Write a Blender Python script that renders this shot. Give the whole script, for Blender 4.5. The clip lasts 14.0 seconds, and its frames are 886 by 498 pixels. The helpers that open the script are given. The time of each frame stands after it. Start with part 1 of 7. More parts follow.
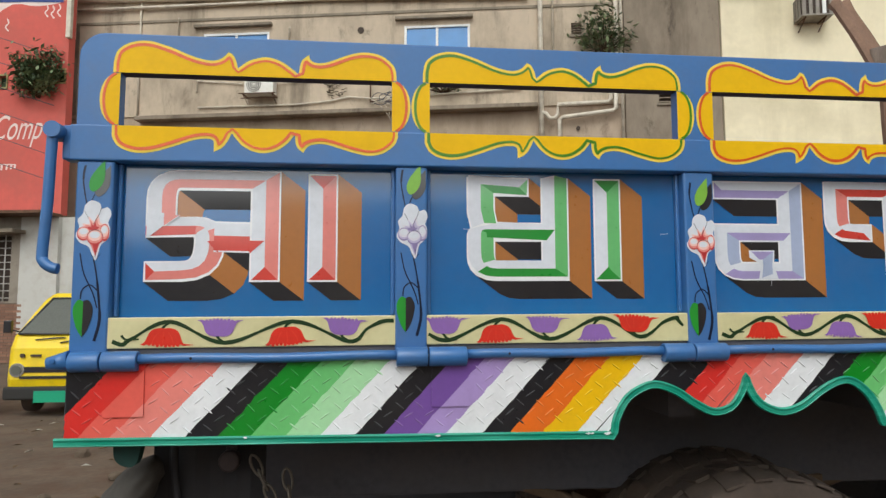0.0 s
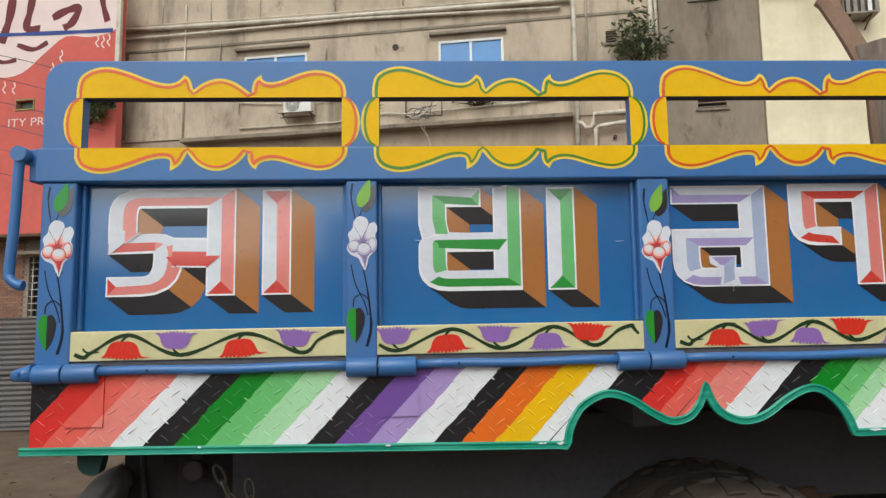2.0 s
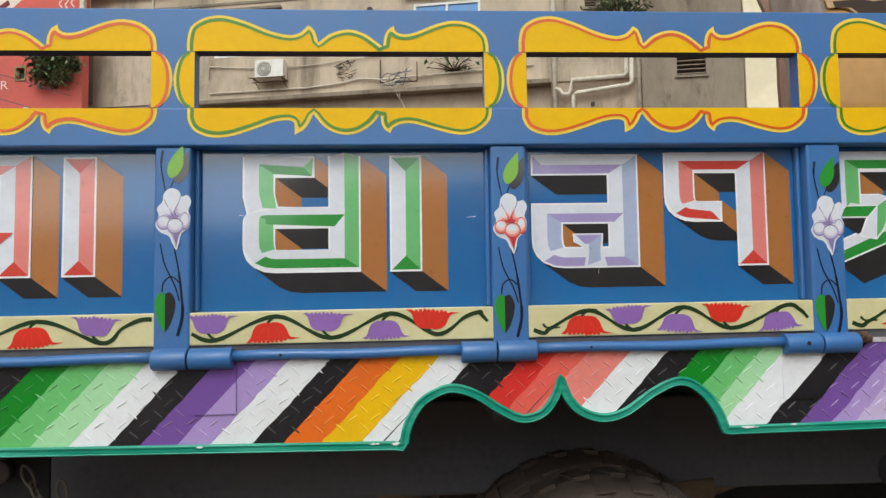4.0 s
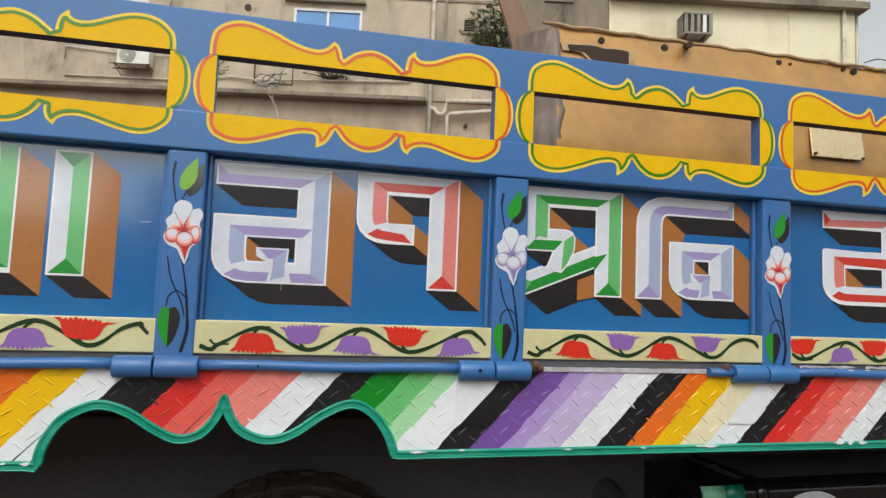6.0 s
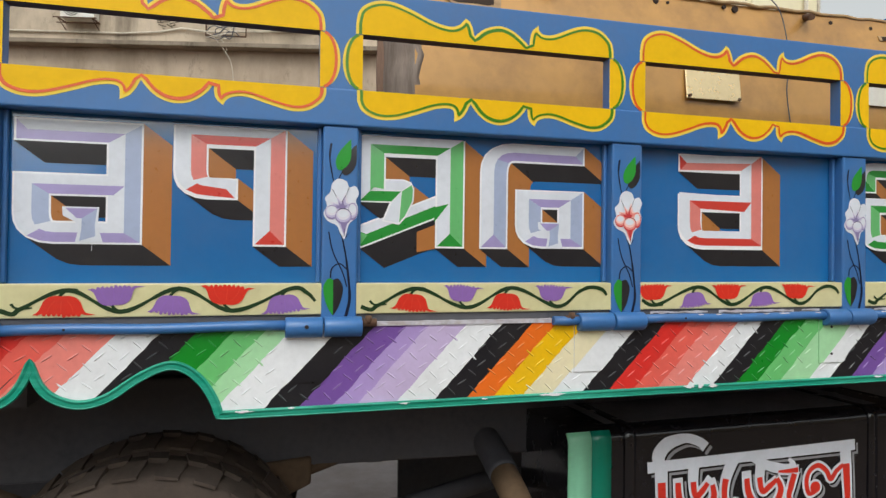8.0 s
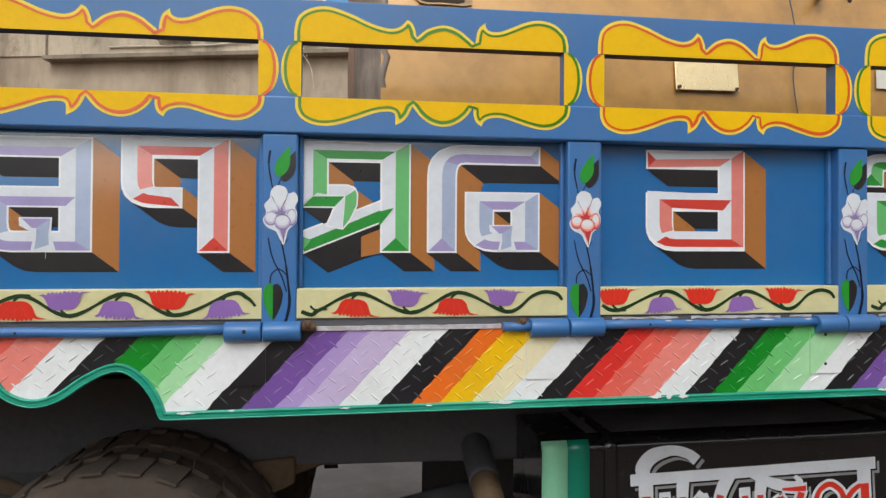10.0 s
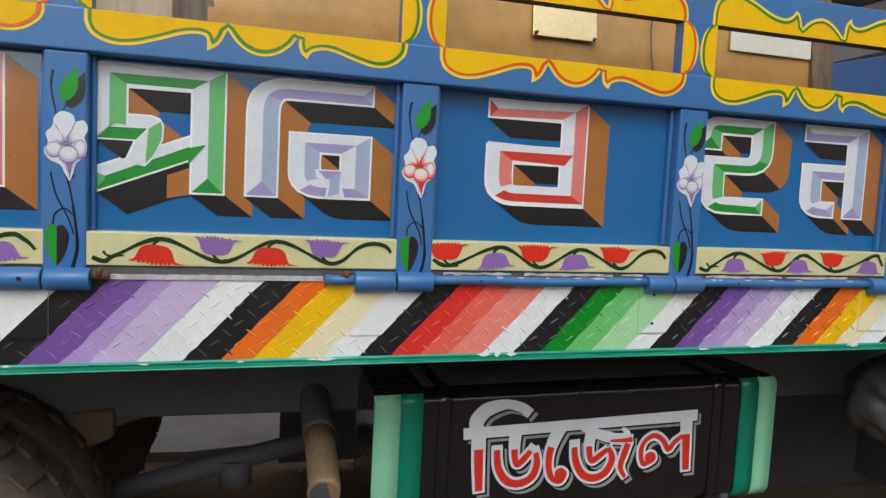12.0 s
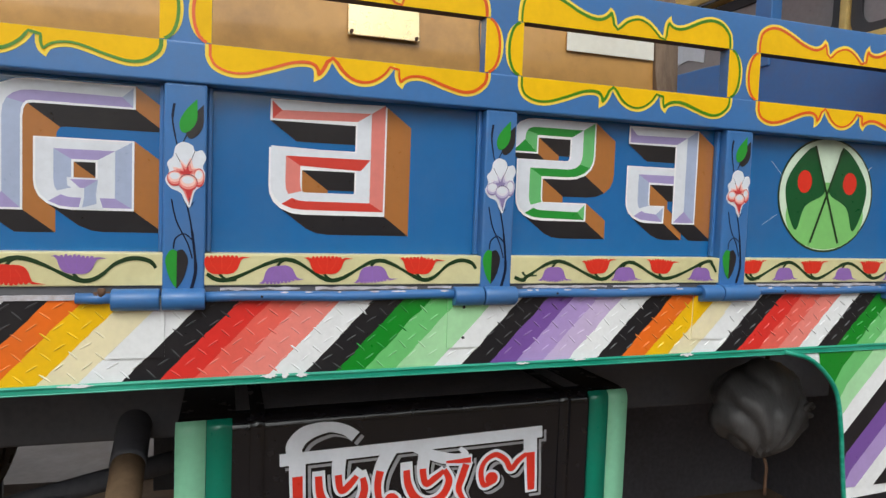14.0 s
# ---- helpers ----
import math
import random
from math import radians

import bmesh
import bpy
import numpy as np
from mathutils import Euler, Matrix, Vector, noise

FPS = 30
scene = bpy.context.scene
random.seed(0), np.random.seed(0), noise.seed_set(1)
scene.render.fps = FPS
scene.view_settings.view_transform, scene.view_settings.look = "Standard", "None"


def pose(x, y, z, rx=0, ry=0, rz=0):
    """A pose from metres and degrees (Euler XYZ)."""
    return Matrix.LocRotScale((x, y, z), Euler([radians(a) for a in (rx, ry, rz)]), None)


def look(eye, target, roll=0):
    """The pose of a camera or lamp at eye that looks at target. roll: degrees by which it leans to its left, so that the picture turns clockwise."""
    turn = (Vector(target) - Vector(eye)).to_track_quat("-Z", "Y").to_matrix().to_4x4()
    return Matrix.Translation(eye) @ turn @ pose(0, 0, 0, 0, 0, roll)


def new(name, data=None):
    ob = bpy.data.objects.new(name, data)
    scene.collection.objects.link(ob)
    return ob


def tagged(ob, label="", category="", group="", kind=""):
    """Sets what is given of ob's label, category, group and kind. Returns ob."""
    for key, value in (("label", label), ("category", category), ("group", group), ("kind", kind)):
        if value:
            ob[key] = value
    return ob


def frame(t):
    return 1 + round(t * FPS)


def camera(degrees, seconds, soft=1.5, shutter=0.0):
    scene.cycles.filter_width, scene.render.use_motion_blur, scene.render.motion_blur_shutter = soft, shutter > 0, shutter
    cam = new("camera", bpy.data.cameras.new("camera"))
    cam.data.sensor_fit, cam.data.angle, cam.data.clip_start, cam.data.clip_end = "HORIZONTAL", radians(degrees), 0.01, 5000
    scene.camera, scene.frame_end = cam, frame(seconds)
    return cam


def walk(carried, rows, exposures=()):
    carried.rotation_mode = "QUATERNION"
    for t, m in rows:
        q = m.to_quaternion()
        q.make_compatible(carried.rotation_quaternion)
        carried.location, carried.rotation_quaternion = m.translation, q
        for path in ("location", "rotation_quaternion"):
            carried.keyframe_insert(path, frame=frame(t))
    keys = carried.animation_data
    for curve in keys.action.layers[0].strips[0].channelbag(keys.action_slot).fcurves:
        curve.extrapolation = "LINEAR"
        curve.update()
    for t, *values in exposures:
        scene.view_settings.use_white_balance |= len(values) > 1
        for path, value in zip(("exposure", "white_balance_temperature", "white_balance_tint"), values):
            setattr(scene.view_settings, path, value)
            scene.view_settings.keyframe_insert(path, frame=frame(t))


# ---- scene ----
cam = camera(66.5, 14.0, 1.42)
PATH = [
    (0, (-0.006, -1.94, 1.506), (0.2, 0.041, 1.685), -0.1),
    (0.5, (-0.026, -1.959, 1.506), (0.221, 0.013, 1.729), -0.57),
    (1, (0.003, -1.95, 1.484), (0.36, 0.008, 1.682), -1.16),
    (1.5, (0.118, -1.97, 1.496), (0.346, 0.002, 1.735), -1),
    (2, (0.277, -1.978, 1.495), (0.344, 0.009, 1.714), -0.81),
    (2.2, (0.335, -1.979, 1.489), (0.347, 0.009, 1.707), -0.75),
    (4.3, (0.808, -1.753, 1.54), (0.954, 0.238, 1.659), -0.83),
    (4.5, (0.878, -1.809, 1.539), (1.086, 0.176, 1.669), -0.61),
    (5, (1.015, -1.846, 1.548), (1.339, 0.122, 1.698), -0.24),
    (5.5, (1.123, -1.847, 1.551), (1.538, 0.103, 1.701), -0.28),
    (6, (1.249, -1.783, 1.555), (1.683, 0.162, 1.723), 2.35),
    (6.5, (1.368, -1.722, 1.569), (1.835, 0.22, 1.67), 1.29),
    (7, (1.447, -1.747, 1.573), (1.856, 0.209, 1.654), -0.48),
    (7.5, (1.545, -1.792, 1.575), (1.987, 0.156, 1.67), -0.29),
    (8, (1.654, -1.82, 1.568), (2.155, 0.116, 1.599), 0.73),
    (8.2, (1.692, -1.86, 1.588), (2.175, 0.079, 1.674), 1.07),
    (10.3, (2.076, -1.87, 1.592), (2.304, 0.117, 1.578), 0.2),
    (10.5, (2.062, -1.865, 1.618), (2.339, 0.115, 1.562), 0.8),
    (11, (2.103, -1.873, 1.623), (2.558, 0.073, 1.548), 1),
    (11.5, (2.186, -1.878, 1.635), (2.686, 0.053, 1.771), 2.3),
    (11.8, (2.262, -1.847, 1.626), (2.697, 0.104, 1.676), 2.5),
    (12, (2.29, -1.781, 1.625), (2.812, 0.144, 1.472), 2.9),
    (12.5, (2.324, -1.771, 1.523), (2.783, 0.141, 1.156), 2.2),
    (13, (2.432, -1.751, 1.631), (2.987, 0.167, 1.515), 3),
    (13.5, (2.65, -1.761, 1.636), (3.284, 0.135, 1.569), 3.5),
    (14, (2.793, -1.788, 1.636), (3.404, 0.113, 1.521), 2.1),
]
# the camera's own exposure and white balance: stops, kelvin, tint
EXPOSURES = [(0, -1.06, 6500, 9), (2.2, -1.04, 6500, 9), (4.5, -1.00, 6500, 9), (10.3, -0.98, 6500, 9), (11, -0.92, 6500, 9), (11.5, -1.06, 6500, 9), (12, -1.08, 6450, 9), (12.5, -0.63, 6150, 5), (13, -0.62, 6200, 6), (13.5, -0.92, 6500, 9), (14, -0.92, 6500, 9)]
walk(cam, [(t, look(eye, target, roll)) for t, eye, target, roll in PATH], EXPOSURES)

# ---- light: bright overcast day, weak soft sun from behind the camera ----
SUN_UP, SUN_TURN = 48.0, 195.0
world = bpy.data.worlds.new("overcast_sky")
scene.world = world
world.use_nodes = True
wn = world.node_tree.nodes
wl = world.node_tree.links
sky = wn.new("ShaderNodeTexSky")
sky.sky_type = "NISHITA"
sky.sun_disc = False
sky.sun_elevation = radians(SUN_UP)
sky.sun_rotation = radians(SUN_TURN)
sky.dust_density = 4.0
sky.air_density = 1.2
soften = wn.new("ShaderNodeHueSaturation")
soften.inputs["Saturation"].default_value = 0.10
soften.inputs["Value"].default_value = 2.3
wl.new(sky.outputs[0], soften.inputs["Color"])
cool = wn.new("ShaderNodeMix")
cool.data_type, cool.blend_type = "RGBA", "MULTIPLY"
cool.inputs["Factor"].default_value = 1.0
cool.inputs["B"].default_value = (0.97, 1.0, 0.985, 1)
wl.new(soften.outputs[0], cool.inputs["A"])
wl.new(cool.outputs["Result"], wn["Background"].inputs["Color"])
wn["Background"].inputs["Strength"].default_value = 0.15
sun_data = bpy.data.lights.new("sun", "SUN")
sun_data.energy = 0.5
sun_data.angle = radians(14)
sun_data.color = (0.97, 0.99, 0.97)
sun = new("sun", sun_data)
a, e = radians(SUN_TURN), radians(SUN_UP)
sun_dir = Vector((math.sin(a) * math.cos(e), math.cos(a) * math.cos(e), math.sin(e)))
sun.rotation_euler = sun_dir.to_track_quat("Z", "Y").to_euler()


# ---- materials ----
def lin(r, g, b):
    f = lambda c: c / 12.92 if c <= 0.04045 else ((c + 0.055) / 1.055) ** 2.4
    return tuple(f(c / 255) for c in (r, g, b))


MATS = {}


def mat(name, rgb, rough=0.5, metal=0.0, var=0.12, coarse=1.5, fine=40.0, bump=0.15, dirt=None, dirt_amount=0.0, dirt_scale=3.0, spec=0.5, stretch=(1, 1, 1), random_tone=0.0, coat=0.0, streak=0.0, mould=0.0):
    """Paint, plaster, metal and so on: a base colour with two scales of variation, stains and fine relief."""
    if name in MATS:
        return MATS[name]
    m = bpy.data.materials.new(name)
    m.use_nodes = True
    n, l = m.node_tree.nodes, m.node_tree.links
    b = n["Principled BSDF"]
    c = lin(*rgb)
    co = n.new("ShaderNodeTexCoord")
    mp = n.new("ShaderNodeMapping")
    mp.inputs["Scale"].default_value = stretch
    l.new(co.outputs["Object"], mp.inputs["Vector"])
    big = n.new("ShaderNodeTexNoise")
    big.inputs["Scale"].default_value = coarse
    big.inputs["Detail"].default_value = 6
    small = n.new("ShaderNodeTexNoise")
    small.inputs["Scale"].default_value = fine
    small.inputs["Detail"].default_value = 4
    l.new(mp.outputs[0], big.inputs["Vector"])
    l.new(mp.outputs[0], small.inputs["Vector"])
    add = n.new("ShaderNodeMath")
    add.operation = "MULTIPLY_ADD"
    add.inputs[1].default_value = 0.6
    l.new(big.outputs[0], add.inputs[0])
    half = n.new("ShaderNodeMath")
    half.operation = "MULTIPLY"
    half.inputs[1].default_value = 0.4
    l.new(small.outputs[0], half.inputs[0])
    l.new(half.outputs[0], add.inputs[2])
    ramp = n.new("ShaderNodeMapRange")
    ramp.inputs["From Min"].default_value, ramp.inputs["From Max"].default_value = 0.3, 0.7
    ramp.inputs["To Min"].default_value, ramp.inputs["To Max"].default_value = 1 - var, 1 + var
    l.new(add.outputs[0], ramp.inputs["Value"])
    tone = ramp.outputs[0]
    if random_tone:
        info = n.new("ShaderNodeObjectInfo")
        rr = n.new("ShaderNodeMapRange")
        rr.inputs["To Min"].default_value, rr.inputs["To Max"].default_value = 1 - random_tone, 1 + random_tone
        l.new(info.outputs["Random"], rr.inputs["Value"])
        mul = n.new("ShaderNodeMath")
        mul.operation = "MULTIPLY"
        l.new(rr.outputs[0], mul.inputs[0])
        l.new(tone, mul.inputs[1])
        tone = mul.outputs[0]
    col = n.new("ShaderNodeVectorMath")
    col.operation = "SCALE"
    col.inputs[0].default_value = c
    l.new(tone, col.inputs["Scale"])
    out = col.outputs[0]
    if dirt:
        dn = n.new("ShaderNodeTexNoise")
        dn.inputs["Scale"].default_value = dirt_scale
        dn.inputs["Detail"].default_value = 9
        dn.inputs["Roughness"].default_value = 0.65
        l.new(mp.outputs[0], dn.inputs["Vector"])
        dr = n.new("ShaderNodeMapRange")
        dr.inputs["From Min"].default_value, dr.inputs["From Max"].default_value = 0.45, 0.72
        dr.inputs["To Min"].default_value, dr.inputs["To Max"].default_value = 0.0, dirt_amount
        l.new(dn.outputs[0], dr.inputs["Value"])
        mx = n.new("ShaderNodeMix")
        mx.data_type = "RGBA"
        l.new(dr.outputs[0], mx.inputs["Factor"])
        l.new(out, mx.inputs["A"])
        mx.inputs["B"].default_value = (*lin(*dirt), 1)
        out = mx.outputs["Result"]
    if mould:
        mn = n.new("ShaderNodeTexNoise")
        mn.inputs["Scale"].default_value = 1.1
        mn.inputs["Detail"].default_value = 12
        mn.inputs["Roughness"].default_value = 0.78
        mn.inputs["Distortion"].default_value = 0.4
        l.new(mp.outputs[0], mn.inputs["Vector"])
        mr = n.new("ShaderNodeMapRange")
        mr.inputs["From Min"].default_value, mr.inputs["From Max"].default_value = 0.56, 0.66
        mr.inputs["To Min"].default_value, mr.inputs["To Max"].default_value = 0.0, mould
        l.new(mn.outputs[0], mr.inputs["Value"])
        mm = n.new("ShaderNodeMix")
        mm.data_type = "RGBA"
        l.new(mr.outputs[0], mm.inputs["Factor"])
        l.new(out, mm.inputs["A"])
        mm.inputs["B"].default_value = (*lin(*(int(c * 0.8) for c in dirt)), 1)
        out = mm.outputs["Result"]
    if streak:
        sm = n.new("ShaderNodeMapping")
        sm.inputs["Scale"].default_value = (0.8, 0.8, 0.10)
        l.new(co.outputs["Object"], sm.inputs["Vector"])
        sn = n.new("ShaderNodeTexNoise")
        sn.inputs["Scale"].default_value = 1.0
        sn.inputs["Detail"].default_value = 8
        sn.inputs["Roughness"].default_value = 0.7
        l.new(sm.outputs[0], sn.inputs["Vector"])
        sr = n.new("ShaderNodeMapRange")
        sr.inputs["From Min"].default_value, sr.inputs["From Max"].default_value = 0.52, 0.68
        sr.inputs["To Min"].default_value, sr.inputs["To Max"].default_value = 0.0, streak
        l.new(sn.outputs[0], sr.inputs["Value"])
        sx = n.new("ShaderNodeMix")
        sx.data_type = "RGBA"
        l.new(sr.outputs[0], sx.inputs["Factor"])
        l.new(out, sx.inputs["A"])
        sx.inputs["B"].default_value = (*lin(*dirt), 1)
        out = sx.outputs["Result"]
    l.new(out, b.inputs["Base Color"])
    b.inputs["Metallic"].default_value = metal
    b.inputs["Specular IOR Level"].default_value = spec
    rg = n.new("ShaderNodeMapRange")
    rg.inputs["To Min"].default_value, rg.inputs["To Max"].default_value = max(0.03, rough - 0.08), min(1.0, rough + 0.1)
    l.new(small.outputs[0], rg.inputs["Value"])
    l.new(rg.outputs[0], b.inputs["Roughness"])
    b.inputs["Coat Weight"].default_value = coat
    b.inputs["Coat Roughness"].default_value = 0.10
    b.inputs["Coat IOR"].default_value = 1.75
    if bump:
        bp = n.new("ShaderNodeBump")
        bp.inputs["Strength"].default_value = bump
        bp.inputs["Distance"].default_value = 0.01
        l.new(add.outputs[0], bp.inputs["Height"])
        l.new(bp.outputs[0], b.inputs["Normal"])
    MATS[name] = m
    return m


def enamel(name, *rgb, rough=0.3):
    on_panel = name.startswith("letter") or name == "edge_white"
    return mat(name, rgb, rough=rough, var=0.07, coarse=3, fine=60, bump=0.04, dirt=(90, 85, 80), dirt_amount=0.12, dirt_scale=7, coat=0.9 if on_panel else 0.25, spec=0.5 if on_panel else 0.35)


BLUE = mat("blue_enamel", (56, 112, 174), rough=0.42, var=0.08, coarse=3, fine=60, bump=0.05, dirt=(96, 100, 112), dirt_amount=0.3, dirt_scale=6, coat=0.15)
PANEL_BLUE = mat("panel_blue", (26, 105, 170), rough=0.2, var=0.06, coarse=2, fine=30, bump=0.05, dirt=(88, 100, 120), dirt_amount=0.2, dirt_scale=4, coat=1.0)
YELLOW = mat("scroll_yellow", (244, 192, 4), rough=0.45, var=0.06, coarse=4, fine=60, bump=0.04, dirt=(190, 140, 20), dirt_amount=0.25, dirt_scale=8, spec=0.22)
YELLOW_RIM = mat("scroll_rim", (246, 214, 84), rough=0.45, var=0.06, coarse=4, fine=60, bump=0.04, spec=0.22)
LINE_RED = enamel("line_red", 226, 92, 30)
LINE_GREEN = enamel("line_green", 70, 132, 14)
CREAM = mat("band_cream", (216, 208, 160), rough=0.35, var=0.06, coarse=5, fine=50, bump=0.05, dirt=(150, 130, 90), dirt_amount=0.25, dirt_scale=9)
VINE = enamel("vine_green", 30, 58, 30)
RED = enamel("tulip_red", 222, 52, 36)
PURPLE = enamel("tulip_purple", 148, 108, 180)
WHITE = enamel("white_enamel", 224, 227, 236)
EDGE_WHITE = enamel("edge_white", 246, 246, 250)
BROWN = enamel("letter_side_brown", 176, 112, 56)
BLACK = enamel("letter_shade_black", 28, 28, 35)
LEAF = enamel("leaf_green", 40, 150, 50)
LEAF_PALE = enamel("leaf_pale", 130, 184, 70)
DARK_STEM = enamel("stem_black", 10, 24, 52)
TEAL = mat("teal_trim", (8, 146, 120), rough=0.38, var=0.18, coarse=6, fine=60, bump=0.1, dirt=(96, 206, 180), dirt_amount=0.55, dirt_scale=10, stretch=(0.25, 1, 2.5))
MINT = enamel("mint_paint", 140, 208, 172)
GREEN_DEEP = enamel("strap_green", 0, 128, 104)
RUST = mat("rust", (104, 76, 58), rough=0.85, var=0.35, coarse=6, fine=50, bump=0.5, dirt=(60, 40, 30), dirt_amount=0.7, dirt_scale=8)
# grey raised above black, in place of light under the truck
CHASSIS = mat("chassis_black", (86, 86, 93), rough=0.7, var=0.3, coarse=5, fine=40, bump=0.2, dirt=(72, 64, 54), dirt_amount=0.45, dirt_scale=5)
TANK_BLACK = mat("tank_black", (23, 22, 27), coat=0.45, spec=0.3, rough=0.24, var=0.15, coarse=3, fine=25, bump=0.12, dirt=(52, 50, 52), dirt_amount=0.15, dirt_scale=5)
RUBBER = mat("muddy_rubber", (78, 67, 60), rough=0.9, var=0.25, coarse=7, fine=60, bump=0.4, dirt=(116, 96, 80), dirt_amount=0.55, dirt_scale=4)
GREY_PAINT = enamel("letter_grey", 150, 150, 156)
STRIPES = {
    "k": enamel("stripe_black", 30, 29, 34), "w": enamel("stripe_white", 238, 239, 242),
    "r": enamel("stripe_red", 222, 50, 44), "c": enamel("stripe_coral", 236, 100, 88), "p": enamel("stripe_pink", 240, 138, 128),
    "g": enamel("stripe_green", 14, 136, 36), "l": enamel("stripe_light_green", 110, 196, 116), "a": enamel("stripe_pale_green", 172, 224, 172),
    "u": enamel("stripe_purple", 120, 82, 160), "v": enamel("stripe_lavender", 176, 150, 208), "s": enamel("stripe_pale_lavender", 202, 182, 220),
    "o": enamel("stripe_orange", 238, 112, 32), "y": enamel("stripe_yellow", 246, 192, 14), "m": enamel("stripe_cream", 240, 228, 190),
}


STRIPE_RGB = {"k": (34, 33, 38), "w": (238, 239, 242), "r": (222, 50, 44), "c": (236, 100, 88), "p": (240, 138, 128), "g": (14, 136, 36), "l": (110, 196, 116), "a": (172, 224, 172), "u": (120, 82, 160), "v": (176, 150, 208), "s": (202, 182, 220), "o": (238, 112, 32), "y": (246, 192, 14), "m": (240, 228, 190)}
# the same paints lightened on the raised dashes, for worn tips and painted-in highlights
WORN_LIT = {k: enamel("worn_lit_" + STRIPES[k].name, *(int(c + (226 - c) * 0.18) for c in rgb), rough=0.5) for k, rgb in STRIPE_RGB.items()}


# ---- mesh helpers ----
def part(name, bm, material, parent=None, label="", warp=False, smooth=False, bevel=0.0):
    """Links a bmesh as one mesh object under a thing or under a part. warp: follows the slight lift of the truck's side towards the cab."""
    if warp:
        for v in bm.verts:
            v.co.z += lift(v.co.x, v.co.z)
    me = bpy.data.meshes.new(name)
    bm.to_mesh(me)
    bm.free()
    for m in material if isinstance(material, (list, tuple)) else [material]:
        me.materials.append(m)
    if smooth:
        me.polygons.foreach_set("use_smooth", [True] * len(me.polygons))
    ob = new(name, me)
    if bevel:
        mod = ob.modifiers.new("edge", "BEVEL")
        mod.width, mod.segments, mod.limit_method = bevel, 2, "ANGLE"
    if parent:
        ob.parent = parent
        if parent.type == "EMPTY":
            ob.matrix_parent_inverse = parent.matrix_basis.inverted()
    if label:
        tagged(ob, label)
    return ob


def thing(name, at, label, category, group="", kind=""):
    ob = new(name)
    ob.empty_display_size = 0.1
    ob.matrix_basis = pose(*at)
    return tagged(ob, label, category, group, kind)


def lift(x, z):
    knots = ((1.37, 0.0072), (1.485, 0.0058), (1.6, 0.0050), (1.9, 0.0010), (2.0, 0.0))
    slope = knots[0][1] if z <= knots[0][0] else 0.0
    for (za, a), (zb, b) in zip(knots, knots[1:]):
        if za < z <= zb:
            slope = a + (b - a) * (z - za) / (zb - za)
    return slope * (x + 0.8)


def box(bm, x0, x1, y0, y1, z0, z1, mi=0):
    v = [bm.verts.new((x, y, z)) for x in (x0, x1) for y in (y0, y1) for z in (z0, z1)]
    for f in ((0, 1, 3, 2), (4, 6, 7, 5), (0, 4, 5, 1), (2, 3, 7, 6), (0, 2, 6, 4), (1, 5, 7, 3)):
        bm.faces.new([v[i] for i in f]).material_index = mi
    return v


def cyl(bm, p, q, r, seg=16, mi=0, r2=None, caps=True):
    p, q = Vector(p), Vector(q)
    r2 = r if r2 is None else r2
    d = (q - p).normalized()
    u = d.orthogonal().normalized()
    w = d.cross(u)
    rings = []
    for c, rad in ((p, r), (q, r2)):
        rings.append([bm.verts.new(c + rad * (math.cos(t) * u + math.sin(t) * w)) for t in (2 * math.pi * i / seg for i in range(seg))])
    for i in range(seg):
        f = bm.faces.new((rings[0][i], rings[0][(i + 1) % seg], rings[1][(i + 1) % seg], rings[1][i]))
        f.material_index, f.smooth = mi, True
    if caps:
        bm.faces.new(rings[0][::-1]).material_index = mi
        bm.faces.new(rings[1]).material_index = mi


def tube(bm, pts, r, seg=8, mi=0):
    pts = [Vector(p) for p in pts]
    rings = []
    for i, p in enumerate(pts):
        d = (pts[min(i + 1, len(pts) - 1)] - pts[max(i - 1, 0)]).normalized()
        u = d.cross(Vector((0, 1, 0.013)))
        u = u.normalized() if u.length > 0.05 else d.orthogonal().normalized()
        w = d.cross(u)
        rad = r[i] if isinstance(r, (list, tuple)) else r
        rings.append([bm.verts.new(p + rad * (math.cos(t) * u + math.sin(t) * w)) for t in (2 * math.pi * k / seg for k in range(seg))])
    for a, b in zip(rings, rings[1:]):
        for k in range(seg):
            f = bm.faces.new((a[k], a[(k + 1) % seg], b[(k + 1) % seg], b[k]))
            f.material_index, f.smooth = mi, True
    bm.faces.new(rings[0][::-1]).material_index = mi
    bm.faces.new(rings[-1]).material_index = mi


def area(pts):
    return sum(a[0] * b[1] - b[0] * a[1] for a, b in zip(pts, pts[1:] + pts[:1])) / 2


def poly(bm, pts, y, mi=0):
    """A flat shape of paint in the plane y, facing the street."""
    pts = list(pts)
    if area(pts) < 0:
        pts.reverse()
    bm.faces.new([bm.verts.new((p[0], y, p[1])) for p in pts]).material_index = mi


def smooth_line(pts, n=6, closed=False):
    """Catmull-Rom through the points."""
    out = []
    m = len(pts)
    for i in range(m if closed else m - 1):
        p = [pts[(i + k) % m] if closed else pts[max(0, min(m - 1, i + k))] for k in (-1, 0, 1, 2)]
        for j in range(n):
            t = j / n
            out.append(tuple(0.5 * (2 * p[1][d] + (p[2][d] - p[0][d]) * t + (2 * p[0][d] - 5 * p[1][d] + 4 * p[2][d] - p[3][d]) * t * t + (3 * p[1][d] - p[0][d] - 3 * p[2][d] + p[3][d]) * t ** 3) for d in range(len(pts[0]))))
    if not closed:
        out.append(tuple(pts[-1]))
    return out


